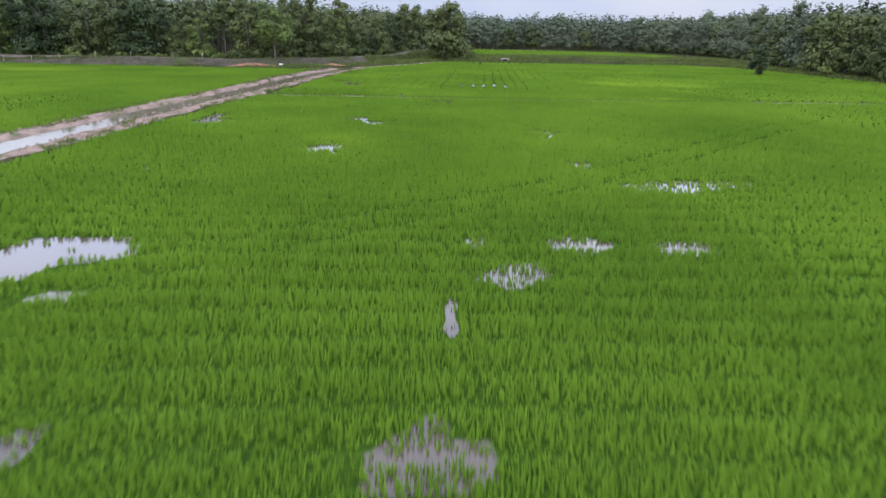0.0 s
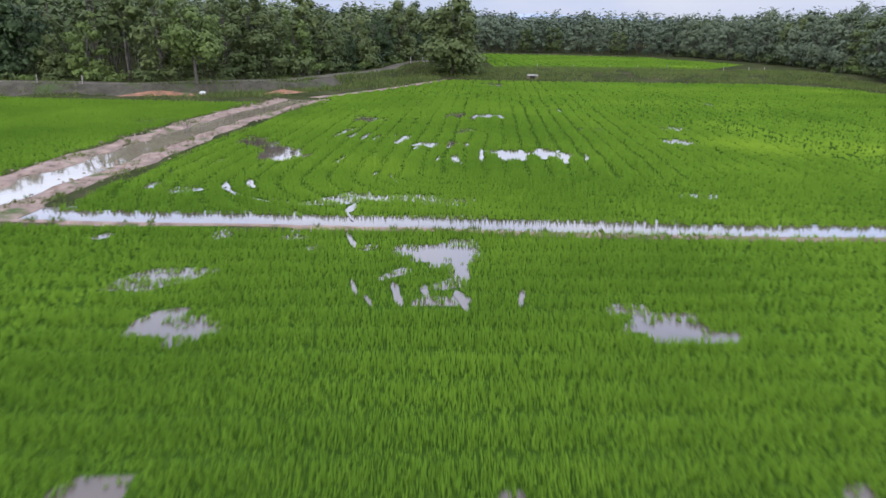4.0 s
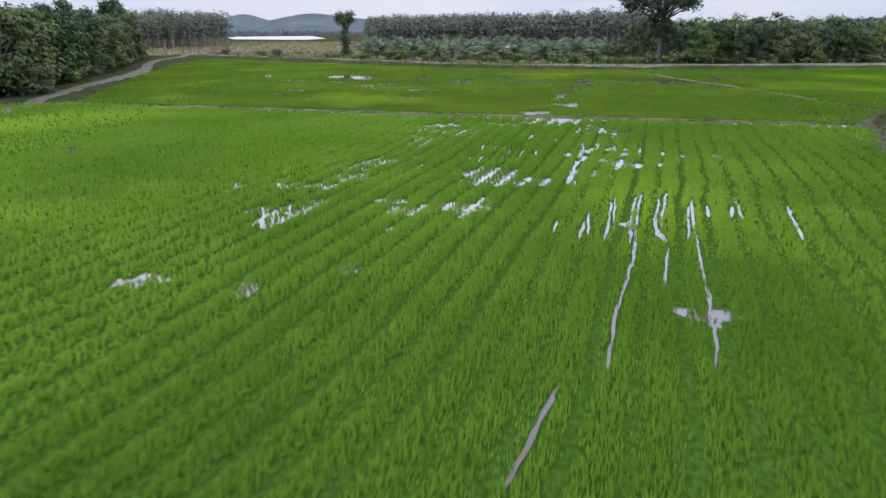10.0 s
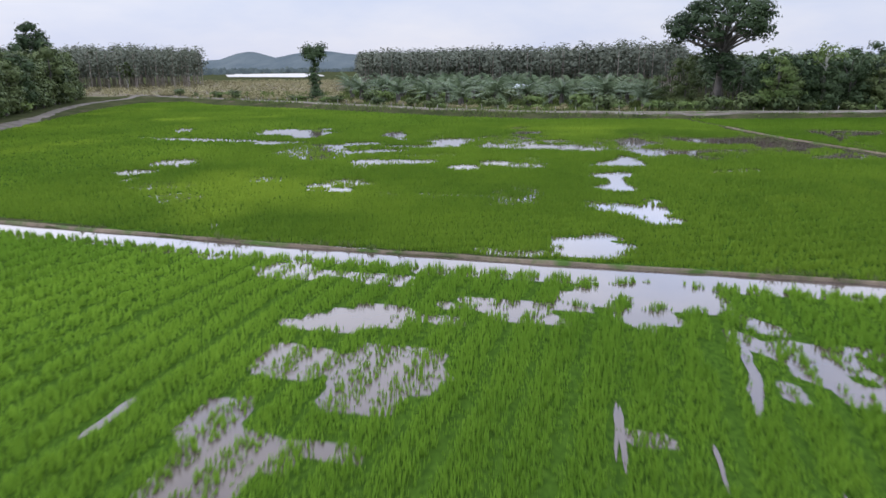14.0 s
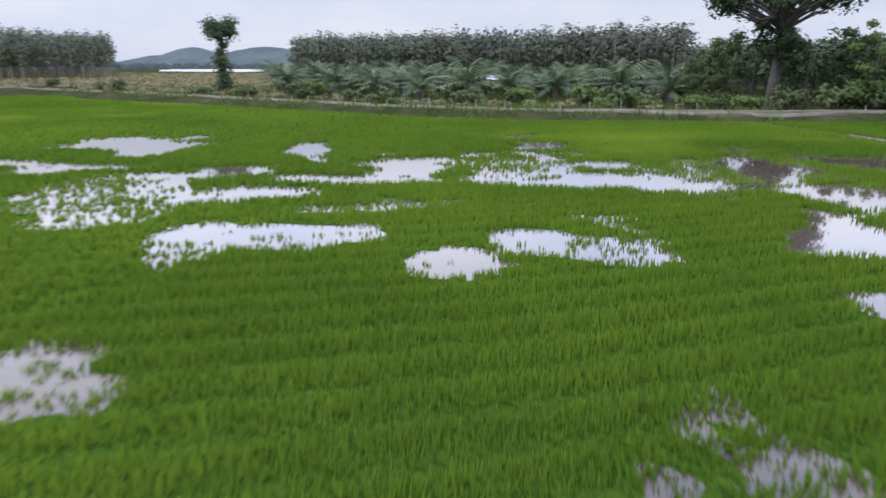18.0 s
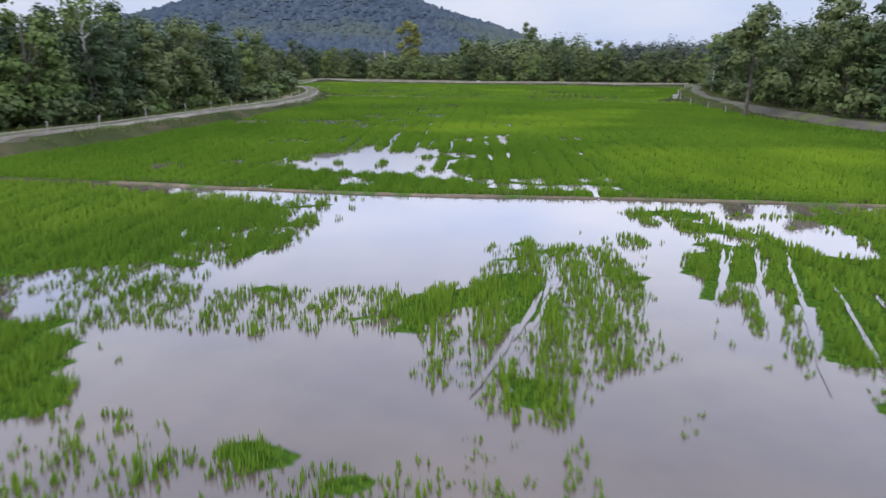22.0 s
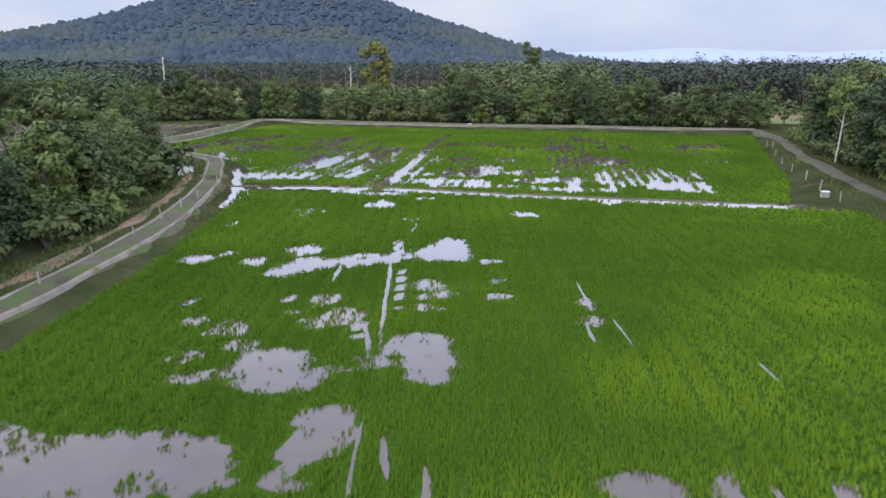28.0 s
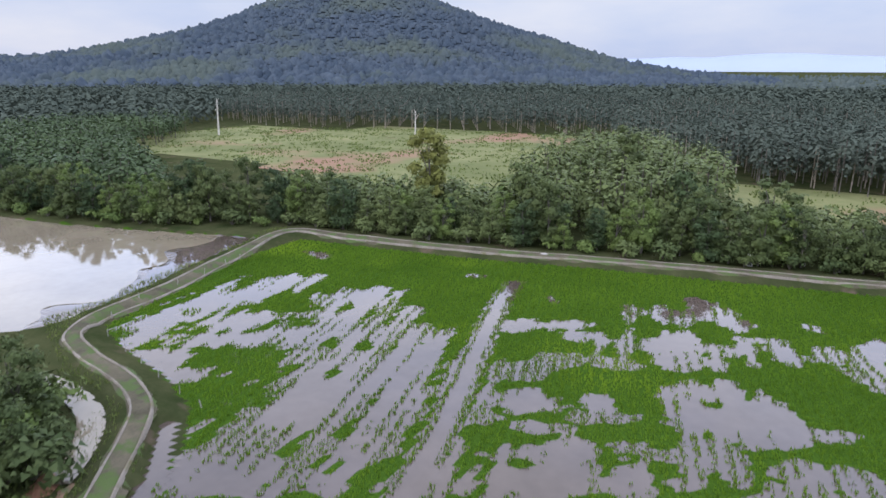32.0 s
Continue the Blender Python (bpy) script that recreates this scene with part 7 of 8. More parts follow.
def broadleaf(seed, height, spread, low, count, size, leaf, bark=BARK, lobes_n=13, trunk_r=0.16):
    """Trunk, limbs and a full crown of many round heads; low: share of the height where leaves begin."""
    rng = np.random.default_rng(seed)
    lobes, limbs = [], []
    lean = rng.normal(0, 0.25, 2)
    top = (lean[0], lean[1], height * 0.8)
    limbs.append(([(0, 0, -0.2), (lean[0] * 0.2, lean[1] * 0.3, height * 0.3), (lean[0] * 0.7, lean[1] * 0.6, height * 0.55), top], [trunk_r * 1.3, trunk_r, trunk_r * 0.7, trunk_r * 0.2]))
    for i in range(lobes_n):
        s = (i + 0.5) / lobes_n
        a = i * 2.4 + rng.uniform(-0.6, 0.6)
        wide = math.sin(math.pi * (0.20 + 0.66 * s)) ** 0.7
        w = spread * wide * rng.uniform(0.35, 0.85)
        r = spread * rng.uniform(0.26, 0.48) * (1.12 - 0.35 * s)
        z = height * (low + (0.98 - low) * s) - r * 0.55 * s + r * 0.5 * (1 - s) + rng.normal(0, 0.25)
        x, y = math.cos(a) * w + lean[0] * s, math.sin(a) * w + lean[1] * s
        lobes.append((x, y, z, r, r * rng.uniform(0.7, 1.0)))
        if i % 3 == 0:
            limbs.append(([(lean[0] * 0.4, lean[1] * 0.4, z * 0.55), (x * 0.5, y * 0.5, z * 0.8), (x, y, z)], [trunk_r * 0.5, trunk_r * 0.35, trunk_r * 0.1]))
    v, f = leafy_crown(rng, lobes, count, size)
    v[:, 2] = np.maximum(v[:, 2], 0.05)
    return wood_mesh("trunk", limbs, bark), mesh_of("crown", v, f, leaf)


def slim(seed, height, leaf, count, size, clear=0.55, spread=1.8, trunk_r=0.11, bark=PALEBARK):
    """A straight pale stem with a crown on its upper part."""
    rng = np.random.default_rng(seed)
    limbs = [([(0, 0, -0.2), (0.1, 0, height * 0.4), (rng.uniform(-0.3, 0.3), rng.uniform(-0.3, 0.3), height * 0.9)], [trunk_r, trunk_r * 0.8, trunk_r * 0.3])]
    lobes = []
    for i in range(7):
        s = i / 6
        a = i * 2.3 + seed
        w = spread * (1 - 0.55 * s) * rng.uniform(0.4, 0.8)
        z = height * (clear + (0.92 - clear) * s)
        x, y = math.cos(a) * w, math.sin(a) * w
        lobes.append((x, y, z, spread * rng.uniform(0.32, 0.5), spread * rng.uniform(0.28, 0.4)))
        limbs.append(([(0.05, 0, z * 0.82), (x * 0.6, y * 0.6, z * 0.93), (x, y, z)], [trunk_r * 0.45, trunk_r * 0.3, trunk_r * 0.1]))
    v, f = leaf_cloud(rng, lobes, count, size)
    return wood_mesh("trunk", limbs, bark), mesh_of("crown", v, f, leaf)


def bush(seed, height, spread, count, size, leaf):
    rng = np.random.default_rng(seed)
    lobes = [(rng.uniform(-0.6, 0.6) * spread, rng.uniform(-0.6, 0.6) * spread, height * rng.uniform(0.3, 0.65), spread * rng.uniform(0.35, 0.6), height * rng.uniform(0.25, 0.4)) for _ in range(6)]
    v, f = leaf_cloud(rng, lobes, count, size)
    v[:, 2] = np.maximum(v[:, 2], 0.02)
    limbs = [([(0, 0, -0.1), (x * 0.5, y * 0.5, z * 0.6), (x, y, z)], [0.05, 0.035, 0.015]) for x, y, z, _, _ in lobes]
    return wood_mesh("stem", limbs, BARK), mesh_of("crown", v, f, leaf)


def oil_palm(seed, reach):
    """A short trunk with arching feathered fronds, each frond a folded strip of leaflets."""
    rng = np.random.default_rng(seed)
    fronds = []
    for k in range(16):
        V, F = [], []
        a = k * 2.399 + rng.uniform(-0.2, 0.2)
        up = 1.3 - 1.45 * (k / 16) + rng.uniform(-0.1, 0.1)
        length = reach * rng.uniform(0.85, 1.15)
        pts = []
        for i in range(7):
            s = i / 6
            out = length * (s * math.cos(up) * 0.75 + 0.30 * s * s)
            pts.append((out, 1.6 + 1.1 * length * (s * math.sin(up) - (0.40 if up > 0.6 else 0.30) * s * s * 1.05)))
        for i in range(6):
            (o0, z0), (o1, z1) = pts[i], pts[i + 1]
            wide = reach * 0.25 * math.sin(math.pi * (0.12 + 0.85 * (i + 0.5) / 6))
            for side in (-1, 1):
                for j in range(2):
                    s0, zz = o0 + (o1 - o0) * j / 2, z0 + (z1 - z0) * j / 2
                    s1, z2 = o0 + (o1 - o0) * (j + 0.8) / 2, z0 + (z1 - z0) * (j + 0.8) / 2
                    tipo, tipz = s1 + 0.18 * reach, min(zz, z2) - wide * 0.35
                    b = len(V)
                    for o, w, z in ((s0, 0, zz), (s1, 0, z2), (tipo, side * wide * rng.uniform(0.8, 1.2), tipz)):
                        V.append((math.cos(a) * o - math.sin(a) * w, math.sin(a) * o + math.cos(a) * w, z))
                    F.append((b, b + 1, b + 2))
        fronds.append(mesh_of("frond", V, F, LEAF_PALM))
    return wood_mesh("trunk", [([(0, 0, -0.1), (0, 0, 0.8), (0, 0, 1.65)], [0.34, 0.30, 0.24])], BARK), fronds


KINDS = {}


def define(key, name, label, category, group, make, lower, upper):
    KINDS[key] = dict(name=name, label=label, category=category, group=group, make=make, lower=lower, upper=upper, first=None)


def plant(key, x, y, scale=1.0, turn=0.0, z=None, label=""):
    k = KINDS[key]
    if z is None:
        z = float(ground_height(np.array([float(x)]), np.array([float(y)]))[0])
    m = pose(x, y, z, 0, 0, turn)
    if k["first"] is None:
        root = new(k["name"])
        tagged(root, k["label"], k["category"], k["group"])
        low, up = k["make"]()
        part(k["lower"], low, root)
        for piece in up if isinstance(up, list) else [up]:
            part(k["upper"], piece, root)
        root.matrix_basis = m
        k["first"] = root
    else:
        root = copy_thing(k["first"], m @ Matrix.Diagonal((scale, scale, scale * random.uniform(0.92, 1.08), 1)))
    if label:
        tagged(root, label)
    return root


G_EDGE, G_BUSH = "trees along the wood's edge", "bushes along the tracks"
define("edge_a", "broadleaf_tree", "dense dark green broadleaf tree at the wood's edge", "tree", G_EDGE, lambda: broadleaf(1, 9.5, 3.2, 0.02, 3000, 0.185, LEAF, lobes_n=17), "trunk", "crown")
define("edge_b", "broadleaf_tree", "tall leafy tree with a lumpy dark crown", "tree", G_EDGE, lambda: broadleaf(2, 10.3, 2.9, 0.04, 3000, 0.185, LEAF, lobes_n=16), "trunk", "crown")
define("edge_c", "broadleaf_tree", "bushy tree hung with climbing leaves", "tree", G_EDGE, lambda: broadleaf(3, 8.2, 3.5, 0.02, 3000, 0.185, LEAF, lobes_n=18), "trunk", "crown")
define("edge_d", "broadleaf_tree", "lighter green young tree among darker ones", "tree", G_EDGE, lambda: broadleaf(4, 8.8, 2.8, 0.04, 2900, 0.175, LEAF_LIGHT, BARK, lobes_n=15), "trunk", "crown")
define("edge_e", "broadleaf_tree", "very dark dense tree with a rounded crown", "tree", G_EDGE, lambda: broadleaf(5, 9.0, 3.2, 0.02, 3000, 0.185, LEAF_DARK, lobes_n=17), "trunk", "crown")
define("slim", "slender_tree", "slender tree with a pale stem and high crown", "tree", G_EDGE, lambda: slim(6, 9.8, LEAF, 1500, 0.22, bark=BARK), "trunk", "crown")
define("slim_light", "slender_tree", "slender grey-stemmed tree with thin light foliage", "tree", G_EDGE, lambda: slim(7, 9.4, LEAF_LIGHT, 1300, 0.21, 0.45, 2.0), "trunk", "crown")
define("off_a", "broadleaf_tree", "dense dark green tree of the distant wood's edge", "tree", G_EDGE, lambda: broadleaf(8, 9.8, 3.4, 0.06, 1700, 0.25, LEAF_FAR_HAZED, lobes_n=14), "trunk", "crown")
define("off_b", "broadleaf_tree", "rounded green tree of the distant wood's edge", "tree", G_EDGE, lambda: broadleaf(9, 9.0, 3.7, 0.05, 1700, 0.25, LEAF_FAR_HAZED, lobes_n=14), "trunk", "crown")
define("off_c", "broadleaf_tree", "dark tree of the distant wood's edge", "tree", G_EDGE, lambda: broadleaf(10, 8.6, 3.2, 0.05, 1700, 0.25, LEAF, lobes_n=14), "trunk", "crown")
define("bush_a", "bush", "low dense green bush beside the track", "bush", G_BUSH, lambda: bush(11, 2.0, 1.5, 460, 0.18, LEAF), "stem", "crown")
define("bush_b", "bush", "light green leafy scrub beside the track", "bush", G_BUSH, lambda: bush(12, 1.6, 1.4, 420, 0.17, LEAF_LIGHT), "stem", "crown")
define("bush_c", "bush", "dry brownish scrub beside the track", "bush", G_BUSH, lambda: bush(13, 1.1, 1.2, 300, 0.15, LEAF_DRY), "stem", "crown")
define("palm_a", "oil_palm", "young oil palm with arching grey-green fronds", "palm", "oil palms of the plantation", lambda: oil_palm(21, 2.7), "trunk", "frond")
define("palm_b", "oil_palm", "spreading young oil palm in a planted row", "palm", "oil palms of the plantation", lambda: oil_palm(22, 3.1), "trunk", "frond")
define("rubber", "rubber_tree", "tall rubber tree with a pale stem in a planted row", "tree", "rubber trees of the plantation", lambda: slim(31, 11.0, LEAF_RUBBER, 420, 0.42, 0.50, 2.2, 0.12), "trunk", "crown")


def edge_row(line, step, depth, rows, kinds, low=0.8, high=1.15, jitter=0.9, seed=0, bushes=0.0):
    """Trees in ragged rows to the left of a line, bushes at their feet."""
    rnd = random.Random(seed)
    for r in range(rows):
        for x, y, tx, ty in along(line, step * (1 + 0.25 * r)):
            d = depth * r + rnd.uniform(-jitter, jitter)
            a = rnd.uniform(-jitter, jitter)
            plant(rnd.choice(kinds), x - ty * d + tx * a, y + tx * d + ty * a, rnd.uniform(low, high) * (1 + 0.05 * r), rnd.uniform(0, 360))
    if bushes:
        for x, y, tx, ty in along(line, bushes):
            d = rnd.uniform(-2.2, -0.9)
            plant(rnd.choice(("bush_a", "bush_a", "bush_b")), x - ty * d, y + tx * d, rnd.uniform(0.6, 1.2), rnd.uniform(0, 360))


DENSE = ("edge_a", "edge_b", "edge_c", "edge_e", "edge_a", "edge_c", "edge_d", "edge_e", "edge_b", "slim")
NORTH_EDGE = [(11, 146), (7, 134), (1, 121), (-4.5, 108), (-13, 101.5), (-25, 99.6), (-46, 100.4), (-60, 104.5)]
EAST_EDGE = [(-62, 107), (-75, 120), (-85.5, 134), (-90.5, 146), (-95, 162), (-98, 180), (-99.5, 197)]
edge_row([(x, y) for x, y in NORTH_EDGE[::-1]], 3.0, 3.0, 1, DENSE, 0.55, 1.12, seed=1, bushes=2.6)
edge_row([(x, y) for x, y in EAST_EDGE[::-1]], 3.0, 3.2, 1, ("edge_e", "edge_a", "edge_e", "edge_b", "edge_c", "edge_e", "edge_d"), 0.5, 0.98, seed=2, bushes=3.4)
WEST_EDGE = [(-129.5, 88.5), (-133, 99), (-137.5, 110.5), (-141.7, 121.5), (-145.8, 132), (-150, 142), (-155, 147.5)]
edge_row([(-131.6, 95)] + WEST_EDGE[1:5], 2.7, 3.0, 2, ("edge_e", "edge_e", "edge_d", "edge_c", "edge_e", "edge_e"), 0.6, 0.95, seed=3, bushes=2.6)
edge_row([(-147, 132.2), (-152.5, 141.5), (-158.5, 146)], 2.4, 2.6, 2, ("edge_a", "edge_c", "edge_d"), 0.46, 0.66, seed=8, bushes=2.6)
BACK_EDGE = [(-105, 210), (-117, 207.5), (-130, 205.5), (-142, 202.8), (-156, 199.4), (-170, 197.5), (-182, 196), (-197, 188), (-212, 183), (-232, 181)][::-1]
edge_row(BACK_EDGE, 2.9, 3.0, 2, ("edge_a", "edge_c", "edge_e", "edge_d", "edge_c", "edge_b"), 0.42, 0.8, seed=4, bushes=4.2)
RIGHT_EDGE = [(67, 70), (67, 90), (72, 112), (79, 135), (86, 165), (78, 203)]
edge_row(RIGHT_EDGE[::-1], 3.8, 4.0, 2, ("off_a", "off_b", "off_c", "off_a"), 0.72, 1.08, seed=5, bushes=5)
FAR_EDGE = [(13, 150), (13, 175), (22, 210), (40, 213), (66, 206), (80, 199)]
edge_row(FAR_EDGE, 3.8, 4.0, 1, ("off_a", "off_c", "off_b"), 0.62, 0.95, seed=6)
SOUTH_EDGE = [(-58, 18), (-66, 21), (-80, 13.5), (-108, -1.5), (-137, -19), (-152, -28), (-163, -37)]
edge_row(SOUTH_EDGE, 3.4, 3.6, 2, ("off_c", "edge_e", "off_c"), 0.8, 1.15, seed=7, bushes=3)
for x, y, s in ((-131, 96, 1.2), (-130.2, 92, 1.3), (-129.6, 88, 1.2), (-130, 84, 1.1), (-131.5, 80, 1.0), (-133.5, 86, 1.0), (-134.5, 81, 1.1), (-136, 90, 1.0), (-133, 93, 1.3), (-131, 76, 0.9), (-134, 75, 1.3)):
    plant("bush_a" if s > 1.1 else "bush_b", x, y, s)
for k, (x, y, tx, ty) in enumerate(along([(-143.5, 127), (-149.5, 139.5), (-155.5, 147), (-162, 149)], 1.9)):
    plant(("bush_a", "bush_a", "bush_b")[k % 3], x - ty * (k % 2) * 1.2, y + tx * (k % 2) * 1.2, 1.0 + 0.25 * (k % 4), k * 77)
for key, x, y, s in (("edge_e", -135.2, 96.5, 0.66), ("edge_a", -144, 86, 0.85), ("edge_c", -142, 82, 0.55)):
    plant(key, x, y, s, x * 40)


# single trees that stand out
def single(name, label, x, y, meshes, turn=0, category="tree"):
    root = tagged(new(name), label, category)
    part("trunk", meshes[0], root)
    part("crown", meshes[1], root)
    for limb in meshes[2] if len(meshes) > 2 else []:
        part("limb", limb, root)
    root.matrix_basis = pose(x, y, float(ground_height(np.array([float(x)]), np.array([float(y)]))[0]), 0, 0, turn)
    return root


single("small_tree", "small open tree with layered light green leaves", -10.8, 95.6, broadleaf(41, 7.4, 2.7, 0.24, 3600, 0.17, LEAF_LIGHT, BARK, 13, 0.12))
single("small_tree", "small dense green tree beside the rice", 55.4, 91.5, broadleaf(42, 4.0, 1.5, 0.1, 1100, 0.2, LEAF_DARK, BARK, 9, 0.08))
single("round_tree", "dense leafy tree at the corner of the wood", 14.5, 122, broadleaf(43, 9.6, 4.3, 0.02, 6000, 0.25, LEAF, BARK, 22), 30)


def giant(seed, height, spread):
    rng = np.random.default_rng(seed)
    limbs = [([(0, 0, -0.3), (0.1, 0, 3), (0.2, 0.1, height * 0.45), (0, 0.3, height * 0.6)], [0.75, 0.5, 0.42, 0.3])]
    lobes = []
    for i in range(34):
        a, t = i * 2.4, (i + 0.5) / 34
        up = 0.92 - 1.35 * t
        w = spread * math.sqrt(1 - up * up) * rng.uniform(0.72, 0.98)
        z = height * (0.73 + 0.22 * up) + rng.uniform(-0.4, 0.4)
        x, y = math.cos(a) * w, math.sin(a) * w
        lobes.append((x, y, z, spread * rng.uniform(0.15, 0.25), rng.uniform(0.7, 1.2)))
        limbs.append(([(0.1, 0.2, height * rng.uniform(0.45, 0.6)), (x * 0.4, y * 0.4, z * 0.84), (x * 0.9, y * 0.9, z - 0.4)], [0.24, 0.15, 0.05]))
    for i in range(8):
        lobes.append((math.cos(i * 2.4) * 1.5, math.sin(i * 2.4) * 1.5, height * (0.30 + 0.028 * i), 1.1, 0.8))
    v, f = leaf_cloud(rng, lobes, 13000, 0.21)
    return wood_mesh("trunk", limbs[:1], BARK), mesh_of("crown", v, f, LEAF_DARK), [wood_mesh("limb", [q], BARK) for q in limbs[1:]]


single("giant_tree", "towering tree with a broad open crown and pale trunk", -139.5, 89.6, giant(51, 14.9, 6.6), 40)
def wrapped_tree(seed, height, head):
    """A straight trunk hidden in climbers under one round head."""
    rng = np.random.default_rng(seed)
    lobes = [(rng.normal(0, 0.2), rng.normal(0, 0.2), height * 0.10 * k + 0.6, rng.uniform(0.75, 1.15) * (1.25 - 0.07 * k), 0.9) for k in range(7)]
    lobes += [(math.cos(k * 2.4) * head * 0.55, math.sin(k * 2.4) * head * 0.55, height * (0.78 + 0.024 * k), head * rng.uniform(0.45, 0.62), head * 0.42) for k in range(7)]
    v, f = leafy_crown(rng, lobes, 4200, 0.17)
    v[:, 2] = np.maximum(v[:, 2], 0.05)
    return wood_mesh("trunk", [([(0, 0, -0.2), (0.1, 0, height * 0.4), (0, 0.1, height * 0.85)], [0.5, 0.36, 0.15])], BARK), mesh_of("crown", v, f, LEAF_DARK)


single("narrow_tree", "lone tree wrapped in climbers with a rounded head", -149.8, 25.8, wrapped_tree(52, 9.9, 2.1))
single("bare_tree", "half-bare tree with a white trunk", -133.9, 101.2, slim(53, 8.6, LEAF_LIGHT, 520, 0.18, 0.72, 2.2, 0.17))
single("pointed_tree", "tall pointed yellow-green tree above the hedge", -166.9, 207.8, broadleaf(54, 13.2, 3.0, 0.22, 5200, 0.24, LEAF_YELLOW, BARK, 16))
single("tall_tree", "tall airy tree above the hedge", -144.1, 223.9, broadleaf(55, 13.4, 3.0, 0.4, 2275, 0.21, LEAF, BARK, 10))
single("slender_tree", "slender tree with a pale stem beside the track", -93.7, 134.6, slim(56, 9.0, LEAF, 2600, 0.21, 0.32, 2.8, 0.16, BARK))
single("slender_tree", "thin pale-stemmed tree beside the track", -99.6, 175, slim(57, 8.0, LEAF_LIGHT, 800, 0.18, 0.5, 1.6, 0.10))
for i, (x, y, h, w) in enumerate(((-196, 192, 9.0, 2.4), (-152, 207, 9.5, 2.6), (-133, 212, 9.5, 3.0), (-124, 212, 9.0, 2.6), (-236, 186, 8.5, 2.4))):
    single("hedge_tree", "taller dark tree standing up from the hedge", x, y, broadleaf(60 + i, h, w, 0.2, 2300, 0.22, LEAF if i % 2 else LEAF_DARK))


single("dark_tree", "tall dark tree with a broad open head", -147, -29, broadleaf(58, 14.2, 4.0, 0.45, 2800, 0.3, LEAF_DARK, BARK, 12, 0.3))
single("small_tree", "light green layered tree at the edge of the clearing", -214, -62, broadleaf(59, 8.5, 2.6, 0.4, 1500, 0.3, LEAF_LIGHT, PALEBARK, 9, 0.14))


# oil palms in rows, scrub before them
rnd = random.Random(9)
WEST_SCRUB = [(-166, -20), (-156, 1), (-138.5, 31), (-129.5, 52), (-127.2, 69), (-128, 83)]
for x, y, tx, ty in along(WEST_SCRUB, 3.2):
    for _ in range(2):
        d = rnd.uniform(1.8, 7)
        plant(rnd.choice(("bush_c", "bush_b", "bush_c", "bush_a")), x - ty * d, y + tx * d, rnd.uniform(0.5, 1.0), rnd.uniform(0, 360))
for row in range(11):
    for k in range(18):
        x = -141 - row * 5.2 + rnd.uniform(-1.3, 1.3) + (8 if k > 11 else 0)
        y = 86 - k * 5.4 - row * 2.1 + rnd.uniform(-1.3, 1.3)
        if y < 0.39 * (x + 116) + 44:
            continue
        if line_distance(WEST_TRACK, np.array([x]), np.array([y]))[0] > 8 and math.hypot(x + 140, y - 90) > 9 and math.hypot(x + 150, y - 26) > 4:
            plant(rnd.choice(("palm_a", "palm_b", "palm_a", "palm_b", "bush_b", "bush_a")), x, y, rnd.uniform(1.05, 1.5), rnd.uniform(0, 360))


# ---- woods further off ----
def woodland(name, label, poly, cell, high, spread, leaf, seed, per=60, size=0.9, stems=None, row=None, base=0.25, low=0.55, vary=1.0):
    """Crowns of many leaves over a stretch of land, as one mesh, with plain stems where they show."""
    rng = np.random.default_rng(seed)
    x, y = scatter(poly, cell, rng)
    if row:
        ca, sa = math.cos(radians(row)), math.sin(radians(row))
        u = np.round((ca * x + sa * y) / cell) * cell
        v = -sa * x + ca * y
        x, y = ca * u - sa * v, sa * u + ca * v
    n = len(x)
    h = high * (1 + vary * (0.5 * fbm(x, y, 30, seed) - 0.25)) * (1 + vary * rng.uniform(-0.15, 0.15, n))
    w = spread * rng.uniform(0.75, 1.2, n)
    k = n * per
    d = rng.normal(0, 1, (k, 3))
    d /= np.linalg.norm(d, axis=1)[:, None]
    d[:, 2] = np.abs(d[:, 2]) * np.where(rng.uniform(0, 1, k) < 0.8, 1, -0.6)
    rr = rng.uniform(0.7, 1.1, k)
    H, Wd = np.repeat(h, per), np.repeat(w, per)
    zc = base + H * low
    c = np.stack([np.repeat(x, per) + d[:, 0] * Wd * rr, np.repeat(y, per) + d[:, 1] * Wd * rr, zc + d[:, 2] * H * (1 - low) * rr], 1)
    nrm = d * 0.9 + rng.normal(0, 0.35, (k, 3)) + np.array([0, 0, 0.6])
    t = np.cross(nrm, rng.normal(0, 1, (k, 3)))
    t /= np.linalg.norm(t, axis=1)[:, None] + 1e-9
    b = np.cross(nrm, t)
    b /= np.linalg.norm(b, axis=1)[:, None] + 1e-9
    s = (size * rng.uniform(0.6, 1.3, k))[:, None]
    v = np.stack([c - t * s, c + t * s * 0.6 + b * s * 0.8, c + t * s * 0.6 - b * s * 0.8], 1).reshape(-1, 3)
    f = np.arange(k * 3).reshape(-1, 3)
    root = tagged(new(name), label, "woods", kind="stuff")
    part("crowns", mesh_of("crowns", v, f, leaf), root)
    if stems is not None:
        r = 0.10
        V = np.empty((n, 6, 3))
        for i, (dx, dy) in enumerate(((-r, -r), (r, -r), (0, r))):
            V[:, i] = np.stack([x + dx, y + dy, np.full(n, base - 0.3)], 1)
            V[:, i + 3] = np.stack([x + dx * 0.6, y + dy * 0.6, base + h * 0.85], 1)
        o = np.arange(n)[:, None, None] * 6
        q = o + np.array([[0, 1, 4, 3], [1, 2, 5, 4], [2, 0, 3, 5]])[None]
        part("stems", mesh_of("stems", V.reshape(-1, 3), q.reshape(-1, 4), stems), root)
    return root


